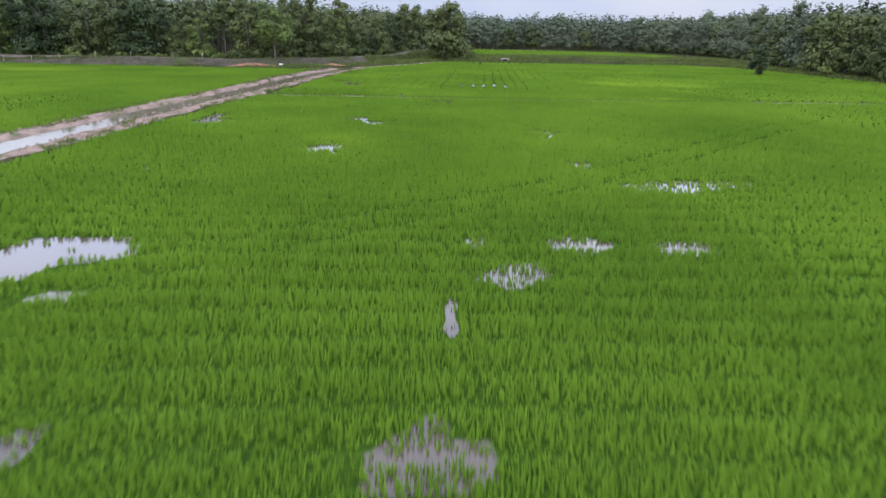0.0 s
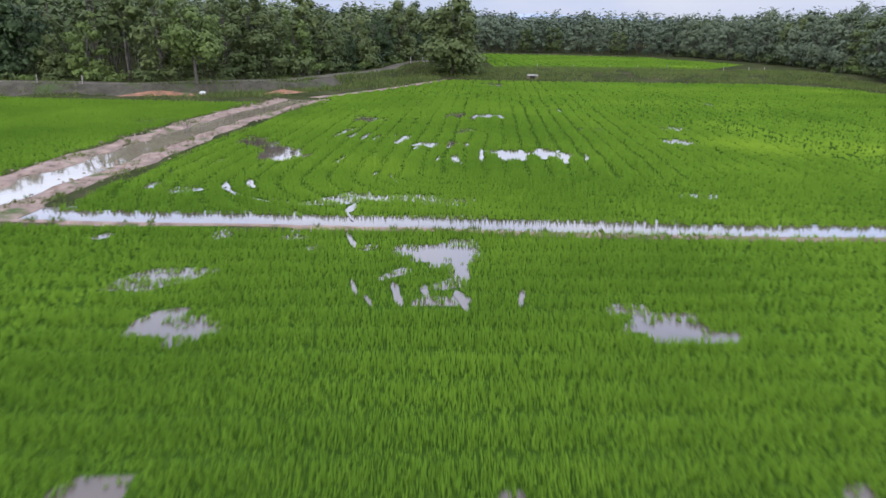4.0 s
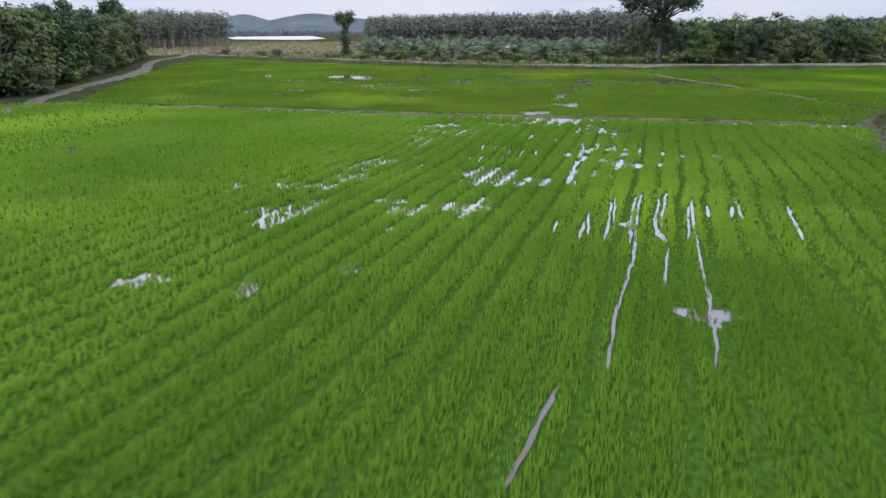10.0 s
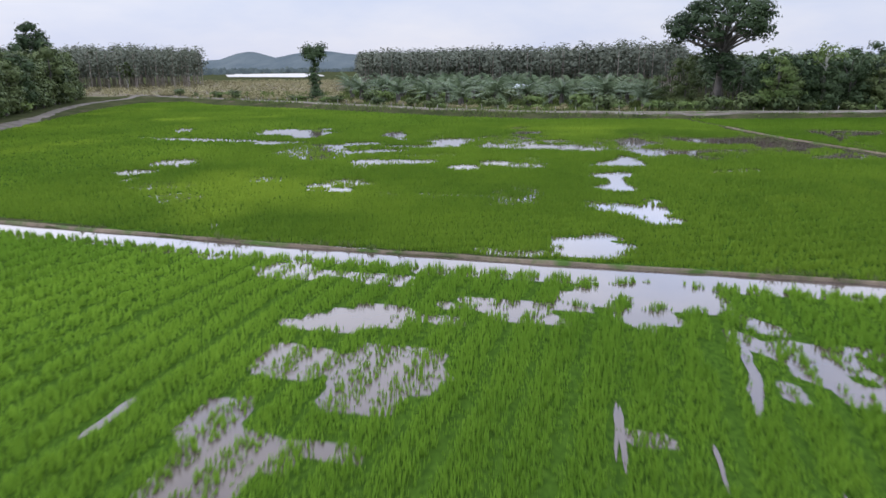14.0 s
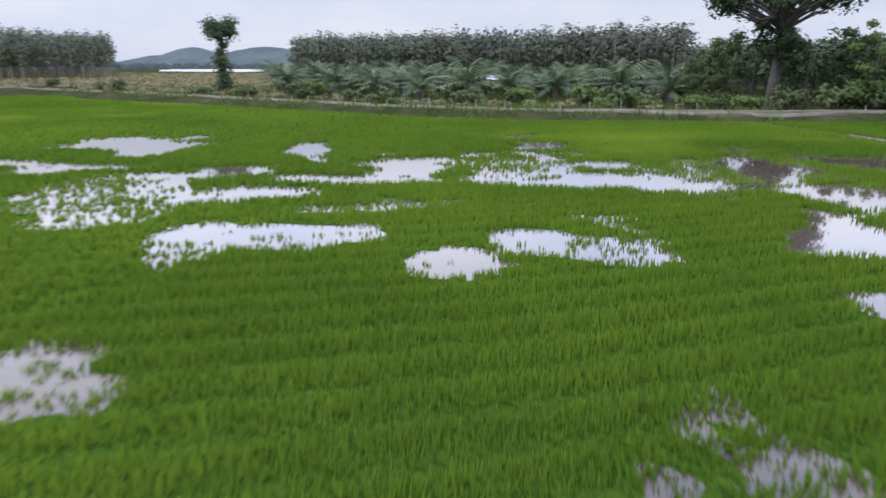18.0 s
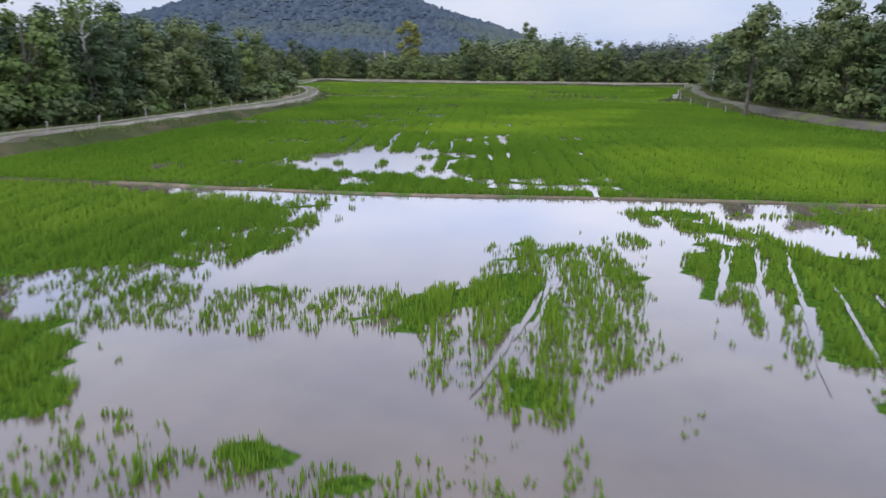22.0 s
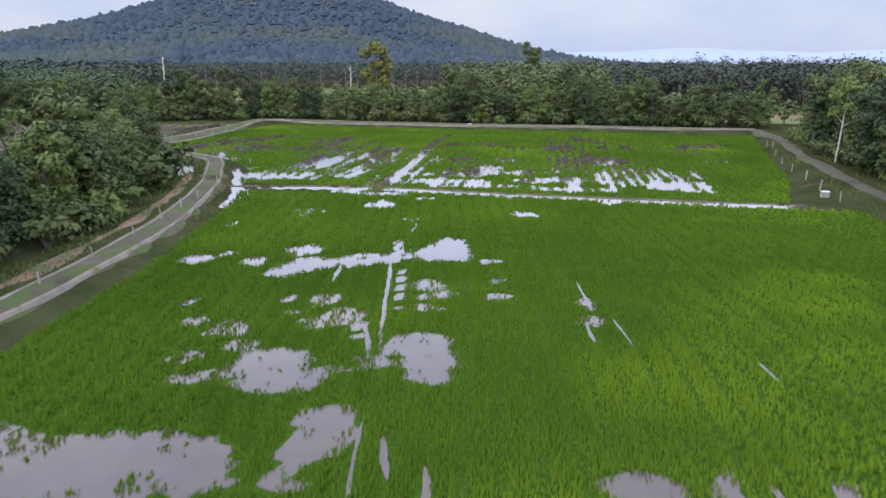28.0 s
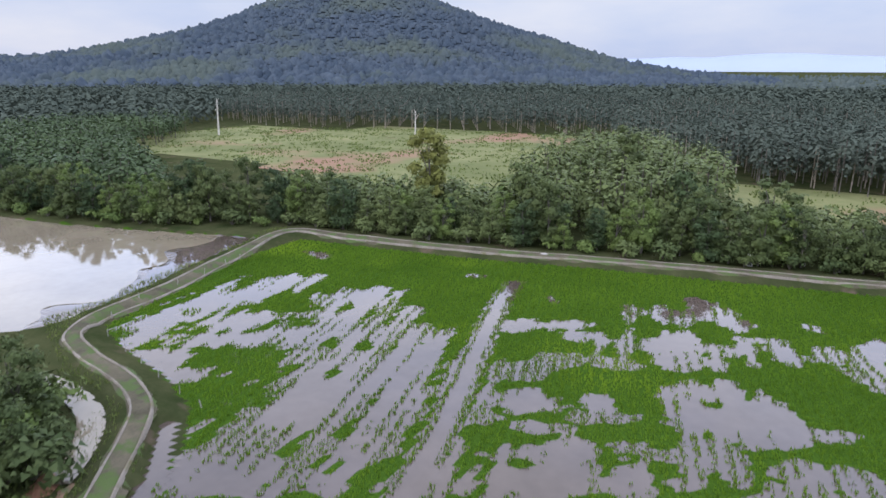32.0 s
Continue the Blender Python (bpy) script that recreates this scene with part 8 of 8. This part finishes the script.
woodland("woods_north", "dense mixed green woods behind the track", [(-60, 108), (-44, 103), (-20, 102.5), (-10, 106), (3, 135), (8, 230), (-94, 250), (-92, 165), (-80, 134)], 3.4, 9.4, 2.6, LEAF, 201, 130, 0.34, BARK)
woodland("woods_right", "dense green woods beyond the rice", [(75, 66), (140, 40), (160, 240), (88, 240), (92, 165), (80, 112)], 4.5, 10, 2.8, LEAF_FAR_HAZED, 202, 130, 0.48, BARK)
woodland("woods_back", "line of woods closing the far field", [(8, 217), (80, 210), (120, 250), (100, 290), (-10, 290)], 4.5, 9.4, 2.8, LEAF_FAR_HAZED, 203, 130, 0.48, BARK)
woodland("woods_west", "dark woods inside the bend of the track", [(-139, 92), (-148, 118), (-155, 133), (-185, 126), (-205, 95), (-160, 92)], 3.2, 6.7, 2.3, LEAF_DARK, 204, 110, 0.38, BARK)
woodland("rubber_wood_west", "rubber plantation with pale stems behind the palms", [(-190, 20), (-180, 60), (-172, 88), (-260, 100), (-310, 40), (-300, -20), (-215, 10)], 3.0, 10.0, 2.1, LEAF_RUBBER, 205, 150, 0.34, GREYBARK, 20, low=0.60, vary=0.45)
woodland("rubber_wood_south", "rubber plantation with pale stems beyond scrub", [(-228, -46), (-195, -70), (-170, -95), (-250, -150), (-300, -95)], 3.8, 12.6, 2.1, LEAF_RUBBER, 206, 160, 0.40, GREYBARK, 20, low=0.56, vary=0.6)
woodland("woods_south", "dark woods south of the sandy track", [(-60, 8), (-80, 6), (-108, -8), (-138, -30), (-170, -90), (-90, -110), (-40, -40)], 4.2, 8.6, 2.4, LEAF_DARK, 207, 110, 0.45)
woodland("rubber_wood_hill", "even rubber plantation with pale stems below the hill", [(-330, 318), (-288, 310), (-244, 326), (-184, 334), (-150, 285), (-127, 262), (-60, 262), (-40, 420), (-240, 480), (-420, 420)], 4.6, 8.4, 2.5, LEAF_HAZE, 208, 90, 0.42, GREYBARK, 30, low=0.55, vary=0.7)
woodland("woods_east", "mixed woods stretching beyond the tracks", [(-90, 210), (20, 240), (80, 420), (-40, 420), (-62, 262), (-80, 226)], 5.0, 9.5, 2.8, LEAF_FAR_HAZED, 209, 90, 0.62, BARK)
woodland("hedge_back", "thick hedge of mixed trees behind the paddies", [(-105, 214), (-125, 211), (-150, 207), (-172, 202), (-190, 198), (-200, 208), (-170, 216), (-130, 224), (-100, 222)], 3.4, 4.8, 2.1, LEAF, 210, 110, 0.42, BARK)
woodland("woods_pond", "trees beyond the flooded pond", [(-205, 192), (-235, 186), (-300, 190), (-330, 260), (-300, 275), (-262, 226), (-222, 206)], 4.2, 6.5, 2.4, LEAF_DARK, 211, 110, 0.42, BARK)
woodland("woods_left", "woods at the far side of the pond", [(-200, 130), (-230, 128), (-250, 150), (-262, 175), (-330, 180), (-330, 90), (-215, 90)], 4.6, 8, 2.6, LEAF, 212, 110, 0.46, BARK)

woodland("hedge_stand", "tall mixed trees reaching back from the hedge", [(-153, 206), (-134, 209), (-130, 220), (-134, 244), (-148, 266), (-160, 276), (-163, 250), (-158, 220)], 3.5, 9.2, 2.4, LEAF, 213, 130, 0.36, BARK, low=0.5)
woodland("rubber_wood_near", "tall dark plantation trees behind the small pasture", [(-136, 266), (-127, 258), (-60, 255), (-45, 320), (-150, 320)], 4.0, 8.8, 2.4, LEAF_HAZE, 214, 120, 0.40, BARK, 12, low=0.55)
woodland("lowland_wood", "dark woods between the plantation and the hill, greyed for haze", [(-300, 262), (-330, 315), (-420, 420), (-240, 480), (-40, 420), (80, 420), (60, 640), (-280, 640), (-520, 520), (-640, 360), (-420, 215), (-330, 215)], 7.0, 9.0, 4.2, LEAF_HAZE, 215, 44, 0.95, low=0.45)
woodland("clearing_scrub", "low dry brownish scrub over the clearing", CLEARING, 4.2, 1.5, 1.3, LEAF_DRY, 216, 46, 0.20, low=0.3)


# ---- hill and far distance ----
def hill_height(x, y):
    u, v = x + 905, y - 1180
    d = np.hypot(u * 1.0, v * 1.0)
    ca, sa = math.cos(radians(36)), math.sin(radians(36))
    across, deep = ca * u + sa * v, -sa * u + ca * v
    across = np.where(across > 0, across * 1.08, across)
    main = 186 * np.exp(-np.abs(np.hypot(across, deep * 0.8) / 285) ** 1.7)
    shoulder = 34 * np.exp(-(((across + 480) / 420) ** 2) - (deep / 420) ** 2) + 34 * np.exp(-(((across - 330) / 260) ** 2) - (deep / 330) ** 2)
    return main + shoulder * smooth(0, 400, d) + 14 * (fbm(x, y, 150, 301) - 0.5) * smooth(2, 40, main + shoulder) - 3


hx, hy = np.meshgrid(np.arange(-1900, 80, 12.0), np.arange(430, 1420, 12.0))
hz = hill_height(hx.ravel(), hy.ravel())
hi = np.arange(hx.size).reshape(hx.shape)
hq = np.stack([hi[:-1, :-1], hi[:-1, 1:], hi[1:, 1:], hi[1:, :-1]], -1).reshape(-1, 4)
hill = tagged(new("hill"), "forested hill with a blunt summit, its green tinted bluish for haze", "hill", kind="structure")
part("slope", mesh_of("slope", np.stack([hx.ravel(), hy.ravel(), hz], 1), hq, HILL_HAZED, True), hill)
rng = np.random.default_rng(399)
x, y = scatter([(-1900, 430), (80, 430), (80, 1420), (-1900, 1420)], 7.4, rng)
z = hill_height(x, y)
m = (z > 0.5) & ((x + 905) * 0.59 - (y - 1180) * 0.81 > -120)
x, y, z = x[m], y[m], z[m]
n = len(x)
ring = np.array([(math.cos(a), math.sin(a), 0.0) for a in np.arange(5) * 1.2566] + [(0.55 * math.cos(a), 0.55 * math.sin(a), 0.8) for a in np.arange(5) * 1.2566 + 0.6] + [(0, 0, 1.05)])
ring_f = np.array([(i, (i + 1) % 5, 5 + i) for i in range(5)] + [((i + 1) % 5, 5 + (i + 1) % 5, 5 + i) for i in range(5)] + [(5 + i, 5 + (i + 1) % 5, 10) for i in range(5)])


def lumps(x, y, z, size, rng):
    """Small rounded crowns, each its own uneven dome."""
    n = len(x)
    P3 = ring[None] * (1 + 0.18 * rng.normal(0, 1, (n, 11, 3)))
    V = np.stack([x, y, z], 1)[:, None] + P3 * np.stack([size, size, size * rng.uniform(0.6, 1.3, n)], 1)[:, None]
    F = ring_f[None] + (np.arange(n) * 11)[:, None, None]
    return V.reshape(-1, 3), F.reshape(-1, 3)


V, F = lumps(x, y, z, 2.4 + 5.0 * rng.uniform(0, 1, n) ** 3, rng)
part("forest", mesh_of("forest", V, F, HILL_HAZED, True), hill)


rng = np.random.default_rng(400)
x, y = rng.uniform(-1500, 1500, 60000), rng.uniform(-1400, 2600, 60000)
d = np.hypot(x + 60, y - 120)
m = (d > 330) & (hill_height(x, y) < 3) & ~((x < 80) & (x > -640) & (y > 180) & (y < 640)) & ~((x < -250) & (y < -40) & (y > -260))
m &= rng.uniform(0, 1, len(x)) < 1.05 - d / 2000
v, f = lumps(x[m], y[m], np.full(m.sum(), 0.5), rng.uniform(2.4, 5.0, m.sum()), rng)
far_woods = tagged(new("far_woods"), "unbroken woods over the distant lowland", "woods", kind="stuff")
part("crowns", mesh_of("crowns", v, f, FARLEAF_HAZED, True), far_woods)


def ridge(name, label, cx, cy, length, height, turn, seed, mat):
    s = np.linspace(-1, 1, 60)
    prof = height * (1 - s * s) ** 0.7 * (0.55 + 0.9 * fbm(s * 10 + seed, s * 0, 3.0, seed))
    ca, sa = math.cos(radians(turn)), math.sin(radians(turn))
    V = []
    for depth, k in ((-120, 0), (0, 1), (160, 0)):
        for t, h in zip(s, prof):
            u, w = t * length, depth
            V.append((cx + ca * u - sa * w, cy + sa * u + ca * w, h * k - 1))
    i = np.arange(180).reshape(3, 60)
    q = np.stack([i[:-1, :-1], i[:-1, 1:], i[1:, 1:], i[1:, :-1]], -1).reshape(-1, 4)
    tagged(new(name, mesh_of(name, V, q, mat, True)), label, "backdrop", kind="structure")


# Both ridges carry their haze as painted blue.
ridge("backdrop_ridge_north", "mountains on the horizon, tinted faint blue for haze", 300, 4350, 2600, 100, -8, 3, RIDGE_HAZED)
ridge("backdrop_ridge_west", "low wooded hill in the distance, tinted blue for haze", -1350, -560, 420, 37, 65, 7, FARHILL_HAZED)
sheet("water_lake", [(-455, -172), (-425, -104), (-480, -112), (-690, -212), (-650, -290)], 0.6, LAKE, "strip of pale open water beyond the scrub")


# ---- verge grass ----
def verge(name, label, poly, cell, high, wide, seed, keep=0.45, count=3, clear=1.3):
    """Rough grass on the dry land, thinner where the soil is bare, none on the tracks."""
    rng = np.random.default_rng(seed)
    x, y = scatter(poly, cell, rng)
    ok = fbm(x, y, 3.5, seed) > keep
    for f in FIELDS.values():
        ok &= ~inside(f, x, y)
    for line, half in ((NORTH_TRACK, clear), (EAST_TRACK, clear), (WEST_TRACK, 1.0), (SOUTH_TRACK, 1.0)):
        ok &= line_distance(line, x, y) > half
    x, y = x[ok], y[ok]
    z = ground_height(x, y) - 0.02
    ok = z > 0.03
    x, y, z = x[ok], y[ok], z[ok]
    if len(x):
        v = blades(x, y, z, rng, count, high * (0.6 + 0.8 * fbm(x, y, 4, seed + 1)), np.full(len(x), wide), 0.8)
        tagged(new(name, mesh_of(name, v, np.arange(len(v)).reshape(-1, 3), GRASS)), label, "grass", kind="stuff")


verge("grass_bank", "rough olive grass on the embankment", [(-2, 95), (8, 106), (15, 118), (62, 118), (64, 60), (70, 60), (70, 140), (22, 139), (9, 136), (0, 108), (-5, 100)], 0.42, 0.4, 0.11, 501, 0.34)
verge("grass_north_track", "thin grass beside the gravel track", [(-64, 98), (-48, 92), (-14, 89), (-3, 92), (-3, 106), (-20, 101), (-60, 106)], 0.32, 0.28, 0.09, 502, 0.40)
verge("grass_west_track", "thin grass beside the sandy track", [(-122, 80), (-128, 104), (-142, 143), (-150, 150), (-172, 158), (-178, 192), (-182, 192), (-176, 158), (-158, 150), (-140, 118), (-130, 88), (-132, 60), (-124, 56)], 0.36, 0.26, 0.09, 503, 0.42)
verge("grass_east_track", "thin grass beside the gravel track", [(-60, 98), (-72, 108), (-92, 132), (-101, 156), (-104.5, 180), (-106, 204), (-100, 204), (-96, 160), (-84, 130), (-62, 106)], 0.45, 0.26, 0.10, 504, 0.48)
verge("grass_palms", "dry mixed grass between the oil palms", [(-124, 86), (-121, 66), (-137, 30), (-160, -6), (-200, -20), (-196, 80), (-150, 90)], 0.75, 0.5, 0.22, 505, 0.40)
verge("grass_pasture", "short mottled grass of the cleared pasture", PASTURE, 1.5, 0.4, 0.5, 506, 0.50)


# weeds and clods on the clay banks
def weeds(line, off, seed, label):
    rng = np.random.default_rng(seed)
    pts = [p for p in along(line, 0.09)]
    x = np.array([p[0] - p[3] * off for p in pts]) + rng.normal(0, 0.32, len(pts))
    y = np.array([p[1] + p[2] * off for p in pts]) + rng.normal(0, 0.32, len(pts))
    ok = fbm(x, y, 1.8, seed) > 0.55
    x, y = x[ok], y[ok]
    v = blades(x, y, ground_height(x, y) + 0.04, rng, 6, 0.17, np.full(len(x), 0.06), 0.9)
    tagged(new("bank_weeds", mesh_of("bank_weeds", v, np.arange(len(v)).reshape(-1, 3), GRASS)), label, "weeds", kind="stuff")


for k, off in enumerate((-2.6, -1.45, 1.45, 2.6)):
    weeds(CANAL, off, 520 + k, "patchy weeds on the clay canal bank")
for k, (line, hw, off) in enumerate(list(DITCHES.values())[:4]):
    weeds(line, off, 530 + k, "tufts of weed along the clay bund")

for k, off in enumerate((-1.5, -2.2, -3.0)):
    weeds(NORTH_TRACK[:8], off, 550 + k, "rough grass on the bank below the gravel track")


def clods(line, off, spread, count, size, seed, label, mat):
    """Lumps of dug clay, each a rough little block."""
    rng = np.random.default_rng(seed)
    pts = along(line, 0.5)
    V, F = [], []
    base = np.array([(-1, -1, 0), (1, -1, 0), (1, 1, 0), (-1, 1, 0), (-0.6, -0.6, 1), (0.6, -0.6, 1), (0.6, 0.6, 1), (-0.6, 0.6, 1)], float)
    faces = [(0, 1, 5, 4), (1, 2, 6, 5), (2, 3, 7, 6), (3, 0, 4, 7), (4, 5, 6, 7)]
    for _ in range(count):
        x, y, tx, ty = pts[rng.integers(len(pts))]
        d = off + rng.normal(0, spread)
        s = size * rng.uniform(0.4, 1.4)
        a = rng.uniform(0, 6.3)
        b = len(V)
        for p in base + rng.normal(0, 0.18, (8, 3)):
            V.append((x - ty * d + (p[0] * math.cos(a) - p[1] * math.sin(a)) * s, y + tx * d + (p[0] * math.sin(a) + p[1] * math.cos(a)) * s * 0.8, 0.10 + p[2] * s * 0.8))
        F += [tuple(i + b for i in f) for f in faces]
    tagged(new("clay_clods", mesh_of("clay_clods", V, F, mat)), label, "soil", kind="stuff")


clods(CANAL, 1.75, 0.4, 700, 0.06, 541, "dug clay lumps along the canal bank", CLAY)
clods(CANAL, -1.75, 0.4, 700, 0.06, 542, "dug clay lumps along the canal bank", CLAY)


# ---- small things ----
def soft_block(name, size, mat, bevel=0.02, jitter=0.0, seed=0):
    bm = bmesh.new()
    bmesh.ops.create_cube(bm, size=1)
    bmesh.ops.scale(bm, vec=size, verts=bm.verts)
    bmesh.ops.translate(bm, vec=(0, 0, size[2] / 2), verts=bm.verts)
    bmesh.ops.bevel(bm, geom=bm.edges[:], offset=bevel, segments=2, affect="EDGES")
    if jitter:
        r = random.Random(seed)
        for v in bm.verts:
            v.co += Vector((r.uniform(-1, 1), r.uniform(-1, 1), r.uniform(-1, 1))) * jitter
    me = bpy.data.meshes.new(name)
    bm.to_mesh(me)
    bm.free()
    me.materials.append(mat)
    return me


def heap(name, label, x, y, rx, ry, high, mat, seed, category="soil", turn=0):
    n, k = 9, 26
    V = [(0, 0, high)]
    for i in range(1, n):
        for j in range(k):
            a, s = 2 * math.pi * j / k, i / (n - 1)
            w = 1 + 0.35 * noise.noise((math.cos(a) * 2 + seed, math.sin(a) * 2, s * 2))
            V.append((math.cos(a) * rx * s * w, math.sin(a) * ry * s * w, high * (1 - s) ** 1.2 * (1 + 0.4 * noise.noise((a * 2, s * 5, seed))) - 0.06 * s))
    F = [(0, 1 + j, 1 + (j + 1) % k) for j in range(k)]
    V2, F4 = V, []
    for i in range(n - 2):
        for j in range(k):
            b = 1 + i * k
            F4.append((b + j, b + k + j, b + k + (j + 1) % k, b + (j + 1) % k))
    me = bpy.data.meshes.new(name)
    me.from_pydata(V2, [], F + F4)
    me.polygons.foreach_set("use_smooth", [True] * len(me.polygons))
    me.materials.append(mat)
    ob = tagged(new(name, me), label, category)
    ob.matrix_basis = pose(x, y, float(ground_height(np.array([float(x)]), np.array([float(y)]))[0]), 0, 0, turn)
    return ob


heap("soil_mound", "spread of bare orange-red soil below the track", -13.2, 92.9, 4.4, 1.0, 0.40, REDSOIL, 1, turn=8)
heap("soil_mound", "small heap of orange-red soil beside the track", -3.2, 96.0, 2.9, 1.0, 0.32, REDSOIL, 2, turn=35)
heap("soil_mound", "bare reddish earth on the inner side of the bend", -151.8, 144.2, 1.1, 3.2, 0.25, REDSOIL, 3, turn=35)
heap("stone_heap", "heap of pale rubble on the track", -145.6, 197.6, 1.1, 0.5, 0.25, CONCRETE, 4, "stone heap", 12)

bag = tagged(new("plastic_sack", soft_block("plastic_sack", (0.6, 0.4, 0.3), WHITE, 0.12, 0.03, 5)), "white plastic sack lying below the tree", "sack")
bag.matrix_basis = pose(-9.8, 93.6, float(ground_height(np.array([-9.8]), np.array([93.6]))[0]), 0, 0, 25)

box = tagged(new("pump_box"), "small grey pump box beside the track", "pump box")
part("body", soft_block("body", (0.5, 0.4, 0.4), CONCRETE, 0.03), box)
lid = part("lid", soft_block("lid", (0.56, 0.46, 0.06), GALVA, 0.02), box, "grey tin lid")
lid.location = (0, 0, 0.40)
box.matrix_basis = pose(-102.3, 156.6, float(ground_height(np.array([-102.3]), np.array([156.6]))[0]), 0, 0, 15)

culvert = tagged(new("culvert"), "low concrete culvert with a dark mouth in the bank", "culvert")
for dx in (-0.55, 0.55):
    part("wing_wall", soft_block("wing_wall", (0.35, 0.3, 0.6), CLAY, 0.05, 0.03, 2), culvert).location = (dx, 0, 0)
part("lintel", soft_block("lintel", (1.5, 0.34, 0.16), CONCRETE, 0.04, 0.02, 4), culvert).location = (0, 0, 0.6)
# Not hollow: a near-black block paints the shade inside the mouth.
part("mouth", soft_block("mouth", (0.75, 0.2, 0.6), CULVERT_SHADE, 0.01), culvert, "black block filled in for the shaded opening").location = (0, 0.2, 0)
culvert.matrix_basis = pose(24.6, 119.0, 0.02, 0, 0, 0)

for i, (x, y) in enumerate(((-125.0, 205.6), (-120.0, 208.8))):
    post = tagged(new("white_shrine"), "small white-painted shrine post below the hedge", "shrine", "shrine posts")
    part("base", soft_block("base", (0.6, 0.6, 0.25), CONCRETE, 0.02), post)
    part("shaft", soft_block("shaft", (0.34, 0.34, 0.9), WHITE, 0.02), post).location = (0, 0, 0.25)
    part("roof", soft_block("roof", (0.6, 0.6, 0.22), WHITE, 0.09), post).location = (0, 0, 1.15)
    post.matrix_basis = pose(x, y, float(ground_height(np.array([x]), np.array([y]))[0]))

hut = tagged(new("plantation_hut"), "low hut with a grey tin roof among the palms", "hut")
for dx in (-1.4, 1.4):
    for dy in (-1.0, 1.0):
        part("post", soft_block("post", (0.14, 0.14, 2.3), WOOD, 0.01), hut).location = (dx, dy, 0)
part("wall", soft_block("wall", (2.8, 0.1, 1.9), WOOD, 0.01), hut, "grey board wall").location = (0, -1.0, 0)
for s in (-1, 1):
    r = part("roof_sheet", soft_block("roof_sheet", (3.4, 1.5, 0.05), GALVA, 0.01), hut, "weathered tin sheet")
    r.matrix_basis = pose(0, s * 0.68, 2.5, s * -22, 0, 0)
hut.matrix_basis = pose(-168, 60, 0.1, 0, 0, 75)


def dead_tree(name, label, x, y, height, radius, seed):
    rng = np.random.default_rng(seed)
    limbs = [([(0, 0, -0.3), (0.2, 0, height * 0.4), (0.1, 0.2, height * 0.75), (0.3, 0.1, height)], [radius, radius * 0.8, radius * 0.55, radius * 0.12])]
    root = tagged(new(name), label, "dead tree")
    part("trunk", wood_mesh("trunk", limbs, PALEBARK), root)
    for i in range(6):
        z = height * rng.uniform(0.55, 0.95)
        a, w = i * 1.7, rng.uniform(0.7, 1.7)
        limb = [([(0.15, 0.1, z), (math.cos(a) * w * 0.5, math.sin(a) * w * 0.5, z + w * 0.5), (math.cos(a) * w, math.sin(a) * w, z + w * 1.2)], [radius * 0.4, radius * 0.25, radius * 0.06])]
        part("branch", wood_mesh("branch", limb, PALEBARK), root)
    root.matrix_basis = pose(x, y, 0.2)


dead_tree("dead_tree", "bare bleached trunk standing in the cleared field", -287, 276, 11.5, 0.34, 71)
dead_tree("dead_tree", "pale leafless tree at the plantation's edge", -228.5, 300, 8.5, 0.24, 72)
dead_tree("dead_tree", "thin pale dead tree before the woods", -203, 192, 5, 0.1, 73)

snag = tagged(new("snag"), "bare forked branch standing in the canal", "branch")
for i, (dx, dy, h) in enumerate(((0.25, 0.1, 0.9), (-0.3, 0.15, 0.7), (0.1, -0.3, 0.6), (-0.1, 0.3, 1.0))):
    part("twig", wood_mesh("twig", [([(0, 0, -0.3), (dx * 0.6, dy * 0.6, h * 0.5), (dx * 1.4, dy, h)], [0.03, 0.02, 0.006])], BARK), snag)
snag.matrix_basis = pose(-4.9, 73.4, -0.1)


# fence posts, leaning and uneven
def post_mesh():
    return soft_block("fence_post", (0.085, 0.085, 1.15), WOOD, 0.015, 0.008, 3)


POST = post_mesh()


def fence(line, step, label, group, seed, size=1.0):
    rnd = random.Random(seed)
    for x, y, tx, ty in along(line, step):
        x, y = x + rnd.uniform(-0.15, 0.15), y + rnd.uniform(-0.15, 0.15)
        ob = tagged(new("fence_post", POST), label, "post", group)
        z = float(ground_height(np.array([x]), np.array([y]))[0])
        ob.matrix_basis = pose(x, y, z - 0.12, rnd.uniform(-6, 6), rnd.uniform(-7, 7), rnd.uniform(0, 90)) @ Matrix.Diagonal((size, size, size * rnd.uniform(0.85, 1.1), 1))


fence([(-126.6, 93), (-129.5, 102), (-131.7, 110), (-133.6, 116.2), (-136.3, 124), (-139.2, 131), (-141.6, 136.5), (-144, 141)], 3.9, "pale weathered wooden fence post beside the sandy track", "fence posts along the sandy track", 81, 0.75)
fence([(-150, 12), (-136.5, 38), (-128.8, 54), (-126.8, 66), (-127.2, 80)], 2.3, "thin pale wooden fence post before the oil palms", "fence posts before the palms", 82, 0.75)
fence([(-93.6, 135), (-97.6, 143.5), (-101.4, 155), (-103.6, 170), (-104.8, 190)], 5.5, "short wooden post at the paddy's edge", "posts along the gravel track", 83, 0.8)
fence([(-152, 154.5), (-158, 156), (-164, 157.6), (-171, 161), (-173.4, 170), (-175.5, 180)], 4.0, "short dark post at the paddy's edge", "posts round the flooded paddy", 84, 0.7)
fence([(9, 126), (13, 134), (20, 138.5), (40, 137), (66, 139)], 4.5, "thin wooden fence post on the embankment", "fence posts on the embankment", 85, 0.9)
fence([(-50.2, 94.9), (-46.1, 94.0), (-42.2, 93.6), (-38.5, 93.4), (-33.8, 93.2), (-20, 93.4)], 4.2, "thin wooden post along the gravel track", "posts along the gravel track", 86, 0.8)
